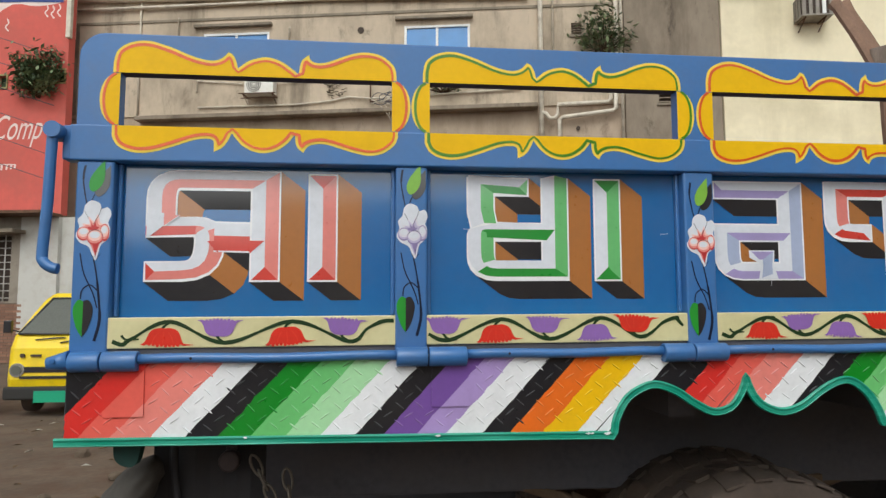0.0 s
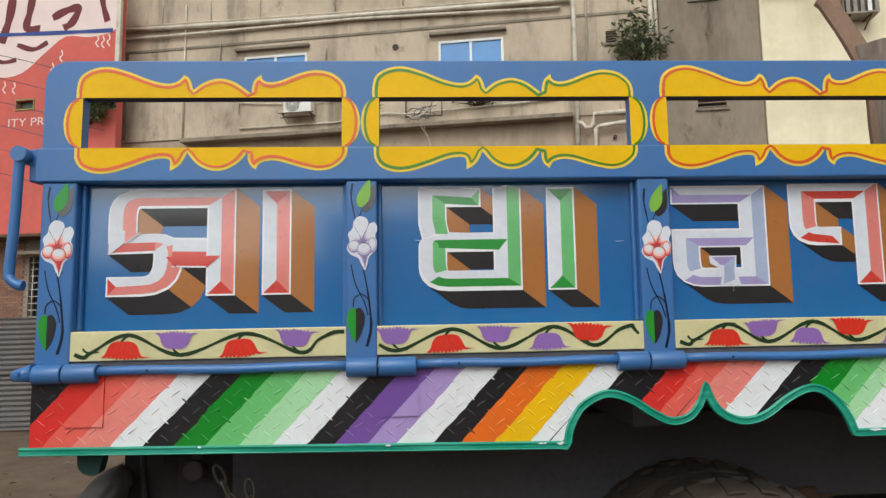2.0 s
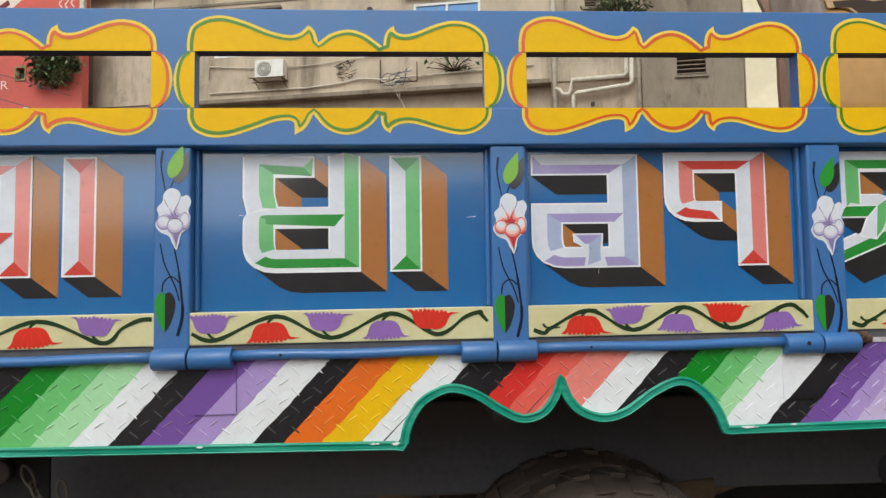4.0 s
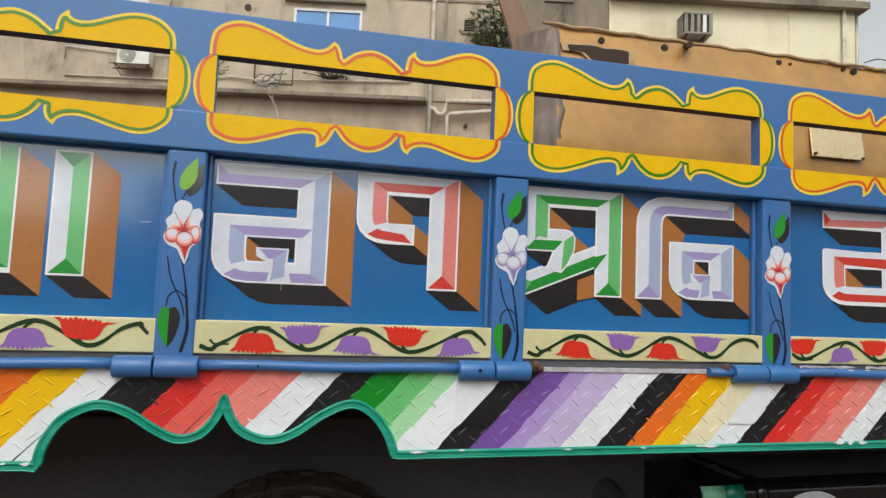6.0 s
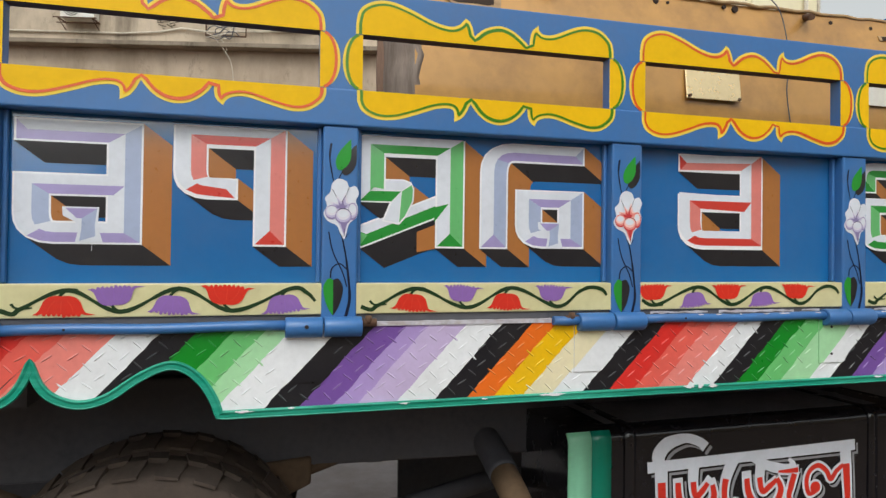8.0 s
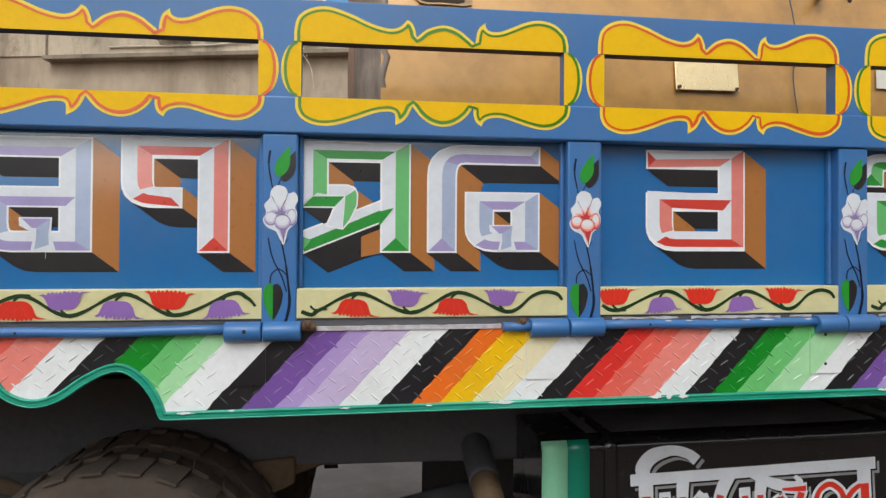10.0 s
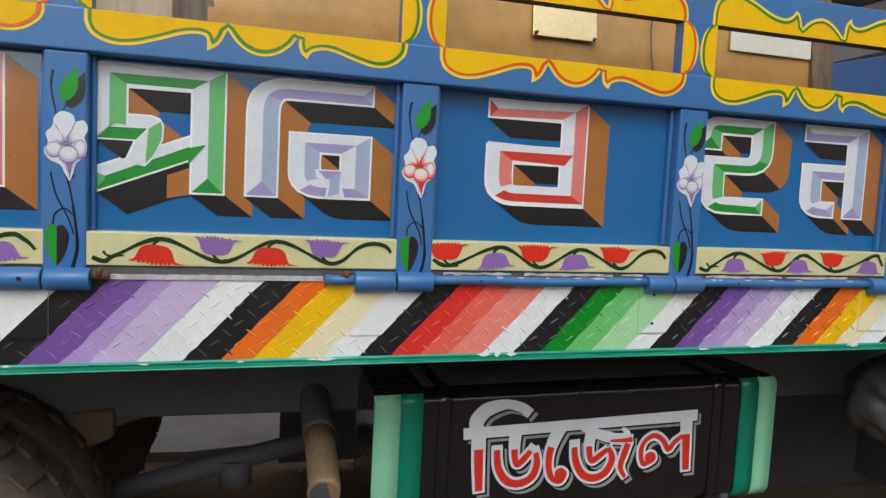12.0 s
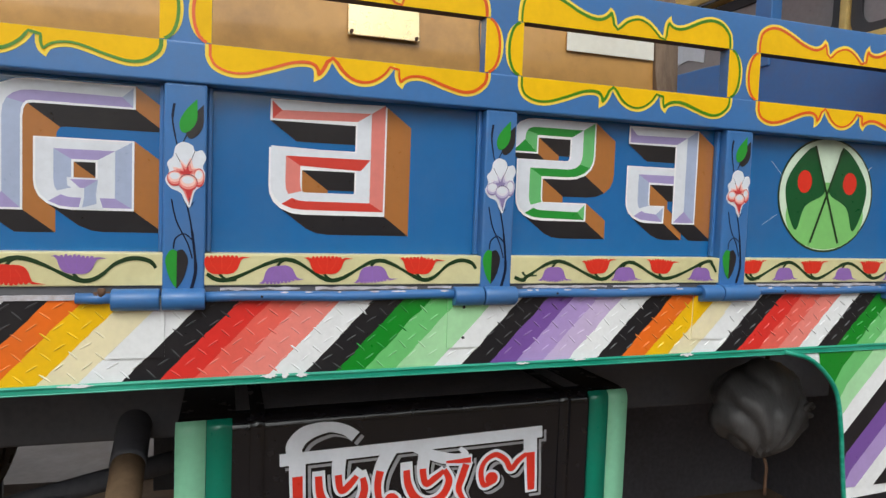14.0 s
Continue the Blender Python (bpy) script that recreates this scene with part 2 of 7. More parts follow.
def ribbon(bm, pts, width, y, mi=0):
    """A brush stroke in the plane y: width is one number, or one for each point."""
    pts = [Vector((p[0], p[1])) for p in pts]
    ws = width if isinstance(width, (list, tuple)) else [width] * len(pts)
    prev = None
    for i, p in enumerate(pts):
        d = (pts[min(i + 1, len(pts) - 1)] - pts[max(i - 1, 0)])
        d = d.normalized() if d.length else Vector((1, 0))
        nrm = Vector((-d.y, d.x)) * ws[i] / 2
        yi = y - 0.000006 * i
        a, b = bm.verts.new((p.x + nrm.x, yi, p.y + nrm.y)), bm.verts.new((p.x - nrm.x, yi, p.y - nrm.y))
        if prev:
            bm.faces.new((prev[1], b, a, prev[0])).material_index = mi
        prev = (a, b)


def disc(bm, x, z, rx, rz, y, mi=0, seg=20, turn=0.0):
    c, s = math.cos(turn), math.sin(turn)
    poly(bm, [(x + c * rx * math.cos(t) - s * rz * math.sin(t), z + s * rx * math.cos(t) + c * rz * math.sin(t)) for t in (2 * math.pi * i / seg for i in range(seg))], y, mi)


# ---- the truck ----
POSTS = [(-0.825, -0.725), (0.058, 0.150), (0.930, 1.025), (1.792, 1.887), (2.643, 2.743), (3.482, 3.577), (4.302, 4.404), (5.080, 5.170)]
BAYS = [(a[1], b[0]) for a, b in zip(POSTS, POSTS[1:])]
OPENINGS = [(a + 0.007, b - 0.012) for a, b in BAYS]
Z_TOP, Z_OPEN_T, Z_OPEN_B, Z_BEAM, Z_BAND_T, Z_BAND_B, Z_ROD = 2.290, 2.175, 2.021, 1.920, 1.485, 1.400, 1.372
PANEL_Y = 0.048
truck = thing("cargo_truck", (2.1, 1.15, 0), "blue painted cargo truck with yellow scrolls and striped skirt", "truck")

# side frame: top rail, mid rail and uprights, with the long openings between them
bm = bmesh.new()
right = POSTS[-1][1]
corner = [(-0.832 + 0.07 - 0.07 * math.cos(t), Z_TOP - 0.07 + 0.07 * math.sin(t)) for t in (math.pi / 2 * i / 6 for i in range(7))]
outline = [(-0.832, Z_BEAM)] + corner + [(right, Z_TOP), (right, Z_BEAM)]
loops = [outline] + [[(a, Z_OPEN_B), (a, Z_OPEN_T), (b, Z_OPEN_T), (b, Z_OPEN_B)] for a, b in OPENINGS]
rim = []
for pts in loops:
    vs = [bm.verts.new((x, 0, z)) for x, z in pts]
    rim += [bm.edges.new((vs[i], vs[(i + 1) % len(vs)])) for i in range(len(vs))]
bmesh.ops.triangle_fill(bm, edges=rim, use_beauty=True, use_dissolve=False, normal=(0, -1, 0))
sheet_faces = list(bm.faces)
made = bmesh.ops.extrude_face_region(bm, geom=sheet_faces)
for v in made["geom"]:
    if isinstance(v, bmesh.types.BMVert):
        v.co.y += 0.044
bmesh.ops.recalc_face_normals(bm, faces=bm.faces)
# downward faces over the openings are dark brown
for f in bm.faces:
    if f.normal.z < -0.9 and f.calc_center_median().z > Z_OPEN_B:
        f.material_index = 1
top = part("side_frame", bm, [BLUE, mat("underside_brown", (78, 56, 54), rough=0.7, var=0.2, coarse=5, fine=40)], truck, warp=True, bevel=0.004)


# mid rail: a slightly proud channel below the openings, longer than the top rail
MID_Y = -0.006
bm = bmesh.new()
box(bm, -0.846, right, MID_Y, 0.020, Z_BEAM + 0.001, Z_OPEN_B + 0.0015)
mid_rail = part("mid_rail", bm, BLUE, truck, "proud blue channel below the openings", warp=True, bevel=0.0045)


# yellow scrolls round the openings: across in parts of the width, outwards in metres; three swells with two flicked tips between them
SCROLL_UP = [
    [(-0.0265, 0), (-0.026, 0.030), (-0.012, 0.068), (0.035, 0.092), (0.10, 0.098), (0.18, 0.081), (0.26, 0.056), (0.325, 0.045), (0.365, 0.052), (0.391, 0.072)],
    [(0.391, 0.072), (0.408, 0.064), (0.420, 0.046), (0.427, 0.024)],
    [(0.427, 0.024), (0.47, 0.049), (0.53, 0.061), (0.585, 0.050), (0.630, 0.026), (0.652, 0.011)],
    [(0.652, 0.011), (0.656, 0.038), (0.666, 0.058), (0.690, 0.073)],
    [(0.690, 0.073), (0.694, 0.058), (0.717, 0.049), (0.76, 0.053), (0.84, 0.078), (0.90, 0.087), (0.960, 0.078), (1.004, 0.050), (1.016, 0.022), (1.0165, 0)],
]
SCROLL_DOWN = [
    [(-0.0205, 0), (-0.020, 0.028), (0.002, 0.058), (0.055, 0.075), (0.12, 0.074), (0.20, 0.056), (0.27, 0.037), (0.320, 0.032), (0.343, 0.040), (0.342, 0.070)],
    [(0.342, 0.070), (0.372, 0.058), (0.392, 0.040), (0.408, 0.015)],
    [(0.408, 0.015), (0.440, 0.045), (0.480, 0.064), (0.525, 0.070), (0.570, 0.062), (0.612, 0.040), (0.640, 0.012)],
    [(0.640, 0.012), (0.641, 0.036), (0.650, 0.054), (0.671, 0.067)],
    [(0.671, 0.067), (0.684, 0.050), (0.715, 0.041), (0.76, 0.042), (0.84, 0.060), (0.91, 0.071), (0.965, 0.064), (1.008, 0.040), (1.022, 0.018), (1.0225, 0)],
]


def inset(pts, r):
    """The open line moved inwards by r (to the right of its way), without the loops that this makes at sharp tips."""
    out = []
    for i, p in enumerate(pts):
        d = Vector(pts[min(i + 1, len(pts) - 1)]) - Vector(pts[max(i - 1, 0)])
        d.normalize()
        q = (p[0] + d.y * r, p[1] - d.x * r)
        if min((q[0] - v[0]) ** 2 + (q[1] - v[1]) ** 2 for v in pts) > (0.90 * r) ** 2:
            out.append(q)
    return out


def column_fill(bm, pts, z_base, y, mi):
    """Fills between a line and a level base, column by column."""
    for p, q in zip(pts, pts[1:]):
        if abs(q[0] - p[0]) > 1e-6:
            poly(bm, [(p[0], z_base), (q[0], z_base), q, p], y, mi)


def scroll(x0, x1, line, seed):
    w = x1 - x0
    rng = random.Random(seed)
    for strokes, sg, z_base, y, owner in ((SCROLL_UP, 1, Z_OPEN_T, 0.0, top), (SCROLL_DOWN, -1, Z_OPEN_B, MID_Y, mid_rail)):
        # every opening was painted by hand: the tips wander a little
        shift, grow = rng.uniform(-0.006, 0.006), rng.uniform(0.96, 1.03)
        place = lambda p: (x0 + (p[0] + shift * math.sin(math.pi * min(1, max(0, p[0])))) * w, z_base + sg * grow * p[1])
        pts = []
        for st in strokes:
            for p in [place(p) for p in smooth_line(st, 4)][1 if pts else 0:]:
                pts.append((max(p[0], pts[-1][0] + 2e-5) if pts else p[0], p[1]))
        bm = bmesh.new()
        column_fill(bm, pts, z_base, y - 0.0008, 0)
        core = inset(pts, sg * 0.0075)
        core = [(max(p[0], max(q[0] for q in core[:i + 1])), p[1]) for i, p in enumerate(core)]
        column_fill(bm, core, z_base, y - 0.0014, 1)
        run = inset(pts, sg * 0.0120)
        run = [(run[0][0], z_base)] + [p for p in run if sg * (p[1] - z_base) > 0.002] + [(run[-1][0], z_base)]
        ribbon(bm, run, [0.0076 + 0.0018 * math.sin(0.11 * i + seed) for i in range(len(run))], y - 0.0018, 2)
        part("painted_scroll", bm, [YELLOW_RIM, YELLOW, line], owner, warp=True)
    h = Z_OPEN_T - Z_OPEN_B
    for side, xe in ((-1, x0), (1, x1)):
        lobe = [(xe + side * 0.054 * math.sin(t) ** 0.8, Z_OPEN_B + 0.003 + (h - 0.005) * (1 - math.cos(t)) / 2) for t in (math.pi * i / 16 for i in range(17))]
        bm = bmesh.new()
        poly(bm, lobe, -0.0009, 0)
        poly(bm, [(xe + (p[0] - xe) * 0.87, p[1]) for p in lobe], -0.0015, 1)
        ribbon(bm, [(xe + (p[0] - xe) * 0.79, p[1]) for p in lobe[1:-1]], 0.0078, -0.0021, 2)
        part("painted_scroll", bm, [YELLOW_RIM, YELLOW, line], top, warp=True)


for i, (x0, x1) in enumerate(OPENINGS):
    scroll(x0, x1, LINE_GREEN if i % 2 else LINE_RED, 31 + i)


# posts with a painted flower, two leaves and stems
PETAL_RIM = [(-0.014, 0.080), (0.009, 0.074), (0.017, 0.060), (0.034, 0.063), (0.044, 0.046), (0.036, 0.026), (0.042, 0.010), (0.038, -0.014), (0.018, -0.030), (0.011, -0.052), (0.004, -0.068), (-0.007, -0.053), (-0.017, -0.035), (-0.042, -0.024), (-0.054, -0.006), (-0.045, 0.013), (-0.050, 0.032), (-0.036, 0.047), (-0.031, 0.068)]


def petal_flower(x, z, bm, s):
    """Materials: 0 white, 1 tint, 2 deep tint, 3 stem, 4 pale tint."""
    x += 0.003
    at = lambda pts: [(x + s * a, z + s * b) for a, b in pts]
    poly(bm, at(smooth_line(PETAL_RIM, 4, True)), -0.0010, 0)
    # blush of the throat, fading outwards along the three back petals
    for k, (f, mi) in enumerate(((1.0, 4), (0.76, 1), (0.48, 2))):
        star = [(-0.007, 0.004), (0.014, 0.006), (0.030, 0.022), (0.014, 0.024), (0.006, 0.046), (-0.004, 0.028), (-0.020, 0.040), (-0.016, 0.022), (-0.036, 0.022), (-0.026, 0.008)]
        poly(bm, at([(-0.006 + (a + 0.006) * f, 0.008 + (b - 0.008) * f) for a, b in smooth_line(star, 4, True)]), -0.0013 - 0.0001 * k, mi)
    # tapering tube below the front petals
    poly(bm, at([(-0.013, -0.026), (0.015, -0.024), (0.008, -0.046), (0.004, -0.060), (-0.003, -0.046)]), -0.0017, 1)
    poly(bm, at([(-0.006, -0.030), (0.012, -0.028), (0.006, -0.048), (0.004, -0.056), (0.0, -0.046)]), -0.0018, 2)
    # three front petals, dark below and light above
    for k, (dx, dz, rx, rz) in enumerate(((0.027, 0.000, 0.0135, 0.021), (-0.031, -0.003, 0.019, 0.017), (0.001, -0.012, 0.023, 0.019))):
        y = -0.0020 - 0.0005 * k
        for j, (f, up, mi) in enumerate(((1.0, 0.0, 2), (0.93, 0.10, 1), (0.80, 0.22, 4), (0.62, 0.34, 0))):
            disc(bm, x + s * (dx - 0.002 * up), z + s * (dz + rz * up), s * rx * f, s * rz * (f - 0.06 * j), y - 0.00008 * j, mi)
        arc = [(dx + rx * math.cos(t), dz + rz * math.sin(t)) for t in (math.pi * (0.06 + 0.84 * i / 12) for i in range(13))]
        ribbon(bm, at(arc), [s * (0.0006 + 0.0009 * math.sin(math.pi * i / 12)) for i in range(13)], y - 0.00040, 2 if k < 2 else 3)
    for pts in (((-0.030, 0.053), (-0.019, 0.035)), ((0.017, 0.062), (0.009, 0.042), (-0.004, 0.022)), ((0.005, -0.044), (0.004, -0.062))):
        ribbon(bm, at(pts), s * 0.0013, -0.0038, 3)
    for sg in (-1, 1):
        poly(bm, at([(0.004 + sg * 0.001, -0.070), (0.004 + sg * 0.016, -0.050), (0.004 + sg * 0.007, -0.058)]), -0.0012, 3)


PETAL_ROSE = enamel("petal_rose", 234, 146, 138)
PETAL_DEEP = enamel("petal_deep_rose", 204, 60, 62)
PETAL_PALE = enamel("petal_pale_rose", 246, 202, 194)
PETAL_GREY = enamel("petal_grey", 194, 186, 216)
PETAL_DARK = enamel("petal_dark_grey", 144, 130, 176)
PETAL_MIST = enamel("petal_mist", 224, 220, 230)
FLOWER_Z = (1.719, 1.723, 1.700, 1.683, 1.679, 1.687, 1.697, 1.70)
for i, (x0, x1) in enumerate(POSTS):
    bm = bmesh.new()
    box(bm, x0, x1, 0, 0.075, Z_ROD, Z_BEAM)
    post = part("post", bm, BLUE, truck, warp=True, bevel=0.006)
    if i == len(POSTS) - 1:
        continue
    xm = (x0 + x1) / 2 + 0.004
    dz = FLOWER_Z[i] - 1.712
    rose = i % 2 == 0
    bm = bmesh.new()
    petal_flower(xm, 1.712 + dz, bm, 0.94 + 0.02 * math.sin(5 * i))
    for v in bm.verts:
        v.co.z = 1.712 + dz + (v.co.z - 1.712 - dz) * 1.19
    part("painted_flower", bm, [WHITE, PETAL_ROSE, PETAL_DEEP, DARK_STEM, PETAL_PALE] if rose else [WHITE, PETAL_GREY, PETAL_DARK, DARK_STEM, PETAL_MIST], post, warp=True)
    bm = bmesh.new()
    ribbon(bm, smooth_line([(xm - 0.030, 1.90 + dz), (xm - 0.034, 1.86 + dz), (xm - 0.026, 1.81 + dz), (xm - 0.018, 1.775 + dz)]), [0.006] * 6 + [0.004] * 6 + [0.003] * 7, -0.0008)
    part("painted_stem", bm, DARK_STEM, post, warp=True)
    bm = bmesh.new()
    ribbon(bm, smooth_line([(xm + 0.012, 1.845 + dz), (xm - 0.006, 1.81 + dz), (xm - 0.016, 1.775 + dz)]), 0.003, -0.0009)
    part("painted_stem", bm, DARK_STEM, post, warp=True)
    bm = bmesh.new()
    ribbon(bm, smooth_line([(xm - 0.034, 1.655 + dz), (xm - 0.022, 1.60 + dz), (xm + 0.004, 1.545 + dz), (xm + 0.016, 1.505 + dz)]), 0.0035, -0.0008)
    part("painted_stem", bm, DARK_STEM, post, warp=True)
    bm = bmesh.new()
    ribbon(bm, smooth_line([(xm + 0.002, 1.640 + dz), (xm + 0.012, 1.59 + dz), (xm + 0.020, 1.53 + dz), (xm + 0.024, 1.47 + dz), (xm + 0.012, 1.415 + dz)]), [0.004] * 8 + [0.006] * 8 + [0.008] * 9, -0.0009)
    part("painted_stem", bm, DARK_STEM, post, warp=True)
    bm = bmesh.new()
    ribbon(bm, smooth_line([(xm + 0.016, 1.552 + dz), (xm - 0.004, 1.568 + dz), (xm - 0.024, 1.555 + dz), (xm - 0.028, 1.530 + dz)]), 0.0035, -0.0010)
    part("painted_stem", bm, DARK_STEM, post, warp=True)
    bm = bmesh.new()
    blade = smooth_line([(0, 0.052), (0.009, 0.030), (0.0185, 0.002), (0.017, -0.022), (0.006, -0.040), (-0.006, -0.038), (-0.016, -0.020), (-0.016, 0.004), (-0.009, 0.030), (0, 0.052)], 4)[:-1]
    c, s_ = math.cos(-0.36), math.sin(-0.36)
    for mi, ox, oz in ((1, 0.019, -0.014), (0, 0.004, 0.0)):
        poly(bm, [(xm + ox + c * u - s_ * v, 1.866 + dz + oz + s_ * u + c * v) for u, v in blade], -0.0011 - 0.0004 * (1 - mi), mi)
    part("painted_leaf", bm, [LEAF_PALE if i in (1, 2) else LEAF, BLACK], post, warp=True)
    bm = bmesh.new()
    for sg, mi in ((-1, 0), (1, 1)):
        half = smooth_line([(0, 0.046), (sg * 0.014, 0.049), (sg * 0.026, 0.026), (sg * 0.022, -0.006), (sg * 0.012, -0.034), (0, -0.052)], 4)
        poly(bm, [(xm - 0.020 + u, 1.478 + dz + v) for u, v in half], -0.0013 - 0.0002 * mi, mi)
    part("painted_leaf", bm, [LEAF, BLACK], post, warp=True)

# recessed panels
PANELS = []
for x0, x1 in BAYS:
    bm = bmesh.new()
    box(bm, x0 - 0.02, x1 + 0.02, PANEL_Y, PANEL_Y + 0.012, 1.39, 1.95)
    PANELS.append(part("side_panel", bm, PANEL_BLUE, truck, warp=True))
    for xe, sg in ((x0, 1), (x1, -1)):
        bm = bmesh.new()
        box(bm, min(xe, xe + sg * 0.012), max(xe, xe + sg * 0.012), 0.030, PANEL_Y, Z_BAND_T + 0.002, Z_BEAM - 0.001)
        part("panel_flange", bm, BLUE, PANELS[-1], warp=True, bevel=0.004)


# painted block letters: chiselled strokes with a white edge and an oblique brown and black side
def offset_paths(pts, closed, wv, wh, grow=0.0):
    """Both sides of a stroke whose width depends on its direction: wv for upright, wh for level stretches."""
    n = len(pts)
    segs = []
    for i in range(n if closed else n - 1):
        p, q = Vector(pts[i]), Vector(pts[(i + 1) % n])
        d = (q - p).normalized()
        w = math.hypot(wv * d.y, wh * d.x) / 2 + grow
        segs.append((p, q, d, Vector((-d.y, d.x)), w))
    sides = []
    for sg in (1, -1):
        side = []
        for i in range(n):
            a = segs[i - 1] if (i > 0 or closed) else None
            b = segs[i % len(segs)] if (i < n - 1 or closed) else None
            if a is None or b is None:
                s = a or b
                side.append(Vector(pts[i]) + sg * s[4] * s[3])
                continue
            pa, pb = a[0] + sg * a[4] * a[3], b[0] + sg * b[4] * b[3]
            den = a[2].x * b[2].y - a[2].y * b[2].x
            if abs(den) < 0.08:
                side.append(Vector(pts[i]) + sg * (a[4] + b[4]) / 2 * (a[3] + b[3]).normalized())
            else:
                t = ((pb - pa).x * b[2].y - (pb - pa).y * b[2].x) / den
                hit = pa + t * a[2]
                reach = hit - Vector(pts[i])
                side.append(Vector(pts[i]) + reach * min(1.0, 1.6 * max(a[4], b[4]) / max(1e-6, reach.length)))
        sides.append(side)
    return sides


def rounded(pts):
    """Corners given with a third number become arcs of that radius."""
    out = []
    for i, p in enumerate(pts):
        if len(p) == 2:
            out.append(p)
            continue
        v, r = Vector(p[:2]), p[2]
        a, b = (Vector(pts[i - 1][:2]) - v).normalized() * r, (Vector(pts[(i + 1) % len(pts)][:2]) - v).normalized() * r
        for k in range(6):
            t = k / 5
            q = (1 - t) ** 2 * (v + a) + 2 * t * (1 - t) * v + t * t * (v + b)
            out.append((q.x, q.y))
    return out


def glyph(panel, x, strokes, dark, light, wv=27.0, wh=18.5, u=0.00319, base=1.584, ridge=0.0, name="painted_letter"):
    """strokes: (points, closed, caps) in hundredths of the letter's height; caps 's', 'e', 'se' or ''. x: the letter's left edge; ridge: how far the chiselled ridge lies above the middle."""
    bm = bmesh.new()
    y_front, y_back = PANEL_Y - 0.0026, PANEL_Y - 0.0006
    sx, sz = 0.069, -0.054
    level = wh
    to = lambda p: (x + p[0] * u, base + p[1] * u)
    depth = 0.0
    for stroke in strokes:
        if stroke[0] == "tab":
            _, tx, t1, t0 = stroke
            yt = y_front - depth - 0.0006
            f = (t1 - t0) / 27.3
            poly(bm, [to(p) for p in ((tx - 16.5 * f, t1 + 1.3), (tx + 10 * f, t1 + 1.3), (tx + 9 * f, t0 + 14 * f), (tx + 13 * f, t0), (tx - 7 * f, t0), (tx - 4.5 * f, t0 + 12 * f), (tx - 7 * f, t1 - 11 * f), (tx - 16 * f, t1 - 6 * f))], yt, 1)
            poly(bm, [to(p) for p in ((tx - 14 * f, t1), (tx + 8.5 * f, t1), (tx - 2.5 * f, t1 - 8 * f), (tx - 6 * f, t1 - 8 * f))], yt - 0.0004, 2)
            poly(bm, [to(p) for p in ((tx + 8.5 * f, t1), (tx + 7 * f, t0 + 14 * f), (tx + 7.5 * f, t0 + 5 * f), (tx - 4 * f, t0 + 1), (tx - 2.5 * f, t0 + 11 * f), (tx - 2.5 * f, t1 - 8 * f))], yt - 0.0005, 3)
            continue
        if stroke[0] == "facet":
            poly(bm, [to(p) for p in stroke[2]], y_front - depth - 0.0003, stroke[1])
            depth += 0.00025
            continue
        pts, closed, caps = rounded(stroke[0]), stroke[1], stroke[2]
        wh = stroke[3] if len(stroke) > 3 else level
        lift_y = -depth
        depth += 0.0011
        order = (lambda i: i) if "m" in caps else (lambda i: m - i)
        pts = [Vector(p) for p in pts]
        # outline with its white edge
        grown = list(pts)
        if not closed:
            if "s" in caps:
                grown[0] = pts[0] + (pts[0] - pts[1]).normalized() * 0.1
            if "e" in caps:
                grown[-1] = pts[-1] + (pts[-1] - pts[-2]).normalized() * 0.1
        left, right_ = offset_paths(grown, closed, wv, wh)
        n = len(left)
        m = n if closed else n - 1
        for i in range(m):
            j = (i + 1) % n
            quad = [to(left[i]), to(left[j]), to(right_[j]), to(right_[i])]
            if abs(area(quad)) > 1e-7:
                poly(bm, quad, y_front + lift_y - 0.00002 * (i if "m" in caps else m - i), 0)
        # oblique sides
        rims = [(left[i], left[(i + 1) % n], 1) for i in range(m)] + [(right_[i], right_[(i + 1) % n], -1) for i in range(m)]
        if not closed:
            rims += [(left[0], right_[0], -1), (left[-1], right_[-1], 1)]
        for p, q, sg in rims:
            d = (q - p)
            nrm = Vector((-d.y, d.x)) * sg
            if nrm.length < 1e-6:
                continue
            nrm.normalize()
            if nrm.x * sx + nrm.y * sz <= 1e-6:
                continue
            mi = 5 if nrm.y < -0.80 else 4
            a, b = to(p), to(q)
            bm.faces.new([bm.verts.new(c) for c in ((a[0], y_front, a[1]), (b[0], y_front, b[1]), (b[0] + sx, y_back, b[1] + sz), (a[0] + sx, y_back, a[1] + sz))]).material_index = mi
        # chiselled facets
        inner = [Vector((p.x, p.y + ridge)) for p in pts]
        rim = 1.55
        cap = [None, None]
        if not closed:
            for e, (i0, i1) in enumerate(((0, 1), (-1, -2))):
                if "se"[e] in caps:
                    d = (pts[i0] - pts[i1]).normalized()
                    half = math.hypot(wv * d.y, wh * d.x) / 2 - rim
                    cap[e] = pts[i0] - d * rim
                    inner[i0] = pts[i0] - d * (half + rim)
        lo, ro = offset_paths(inner if closed else [cap[0] or pts[0]] + inner[1:-1] + [cap[1] or pts[-1]], closed, wv, wh, -rim)
        if "m" in caps:
            ro[-1] = ro[-1] - (pts[-1] - pts[-2]).normalized() * 8
        yy = y_front - 0.0005 + lift_y
        def face(ps, nrm, i=0, end=False, first=False):
            if end and "T" in caps and nrm.y > 0.55:
                mi = 2
            elif end and "W" in caps and nrm.x > 0.55:
                mi = 1
            elif end and nrm.x < -0.55:
                mi = 2
            else:
                if "1" in caps and first and nrm.y < -0.55:
                    nrm = Vector((1, 0))
                mi = 1 if (nrm.y > 0.4 or nrm.x < -0.55) else (2 if nrm.y < -0.55 and (end or "l" not in caps or ("2" in caps and first)) else 3)
            q = [to(p) for p in ps]
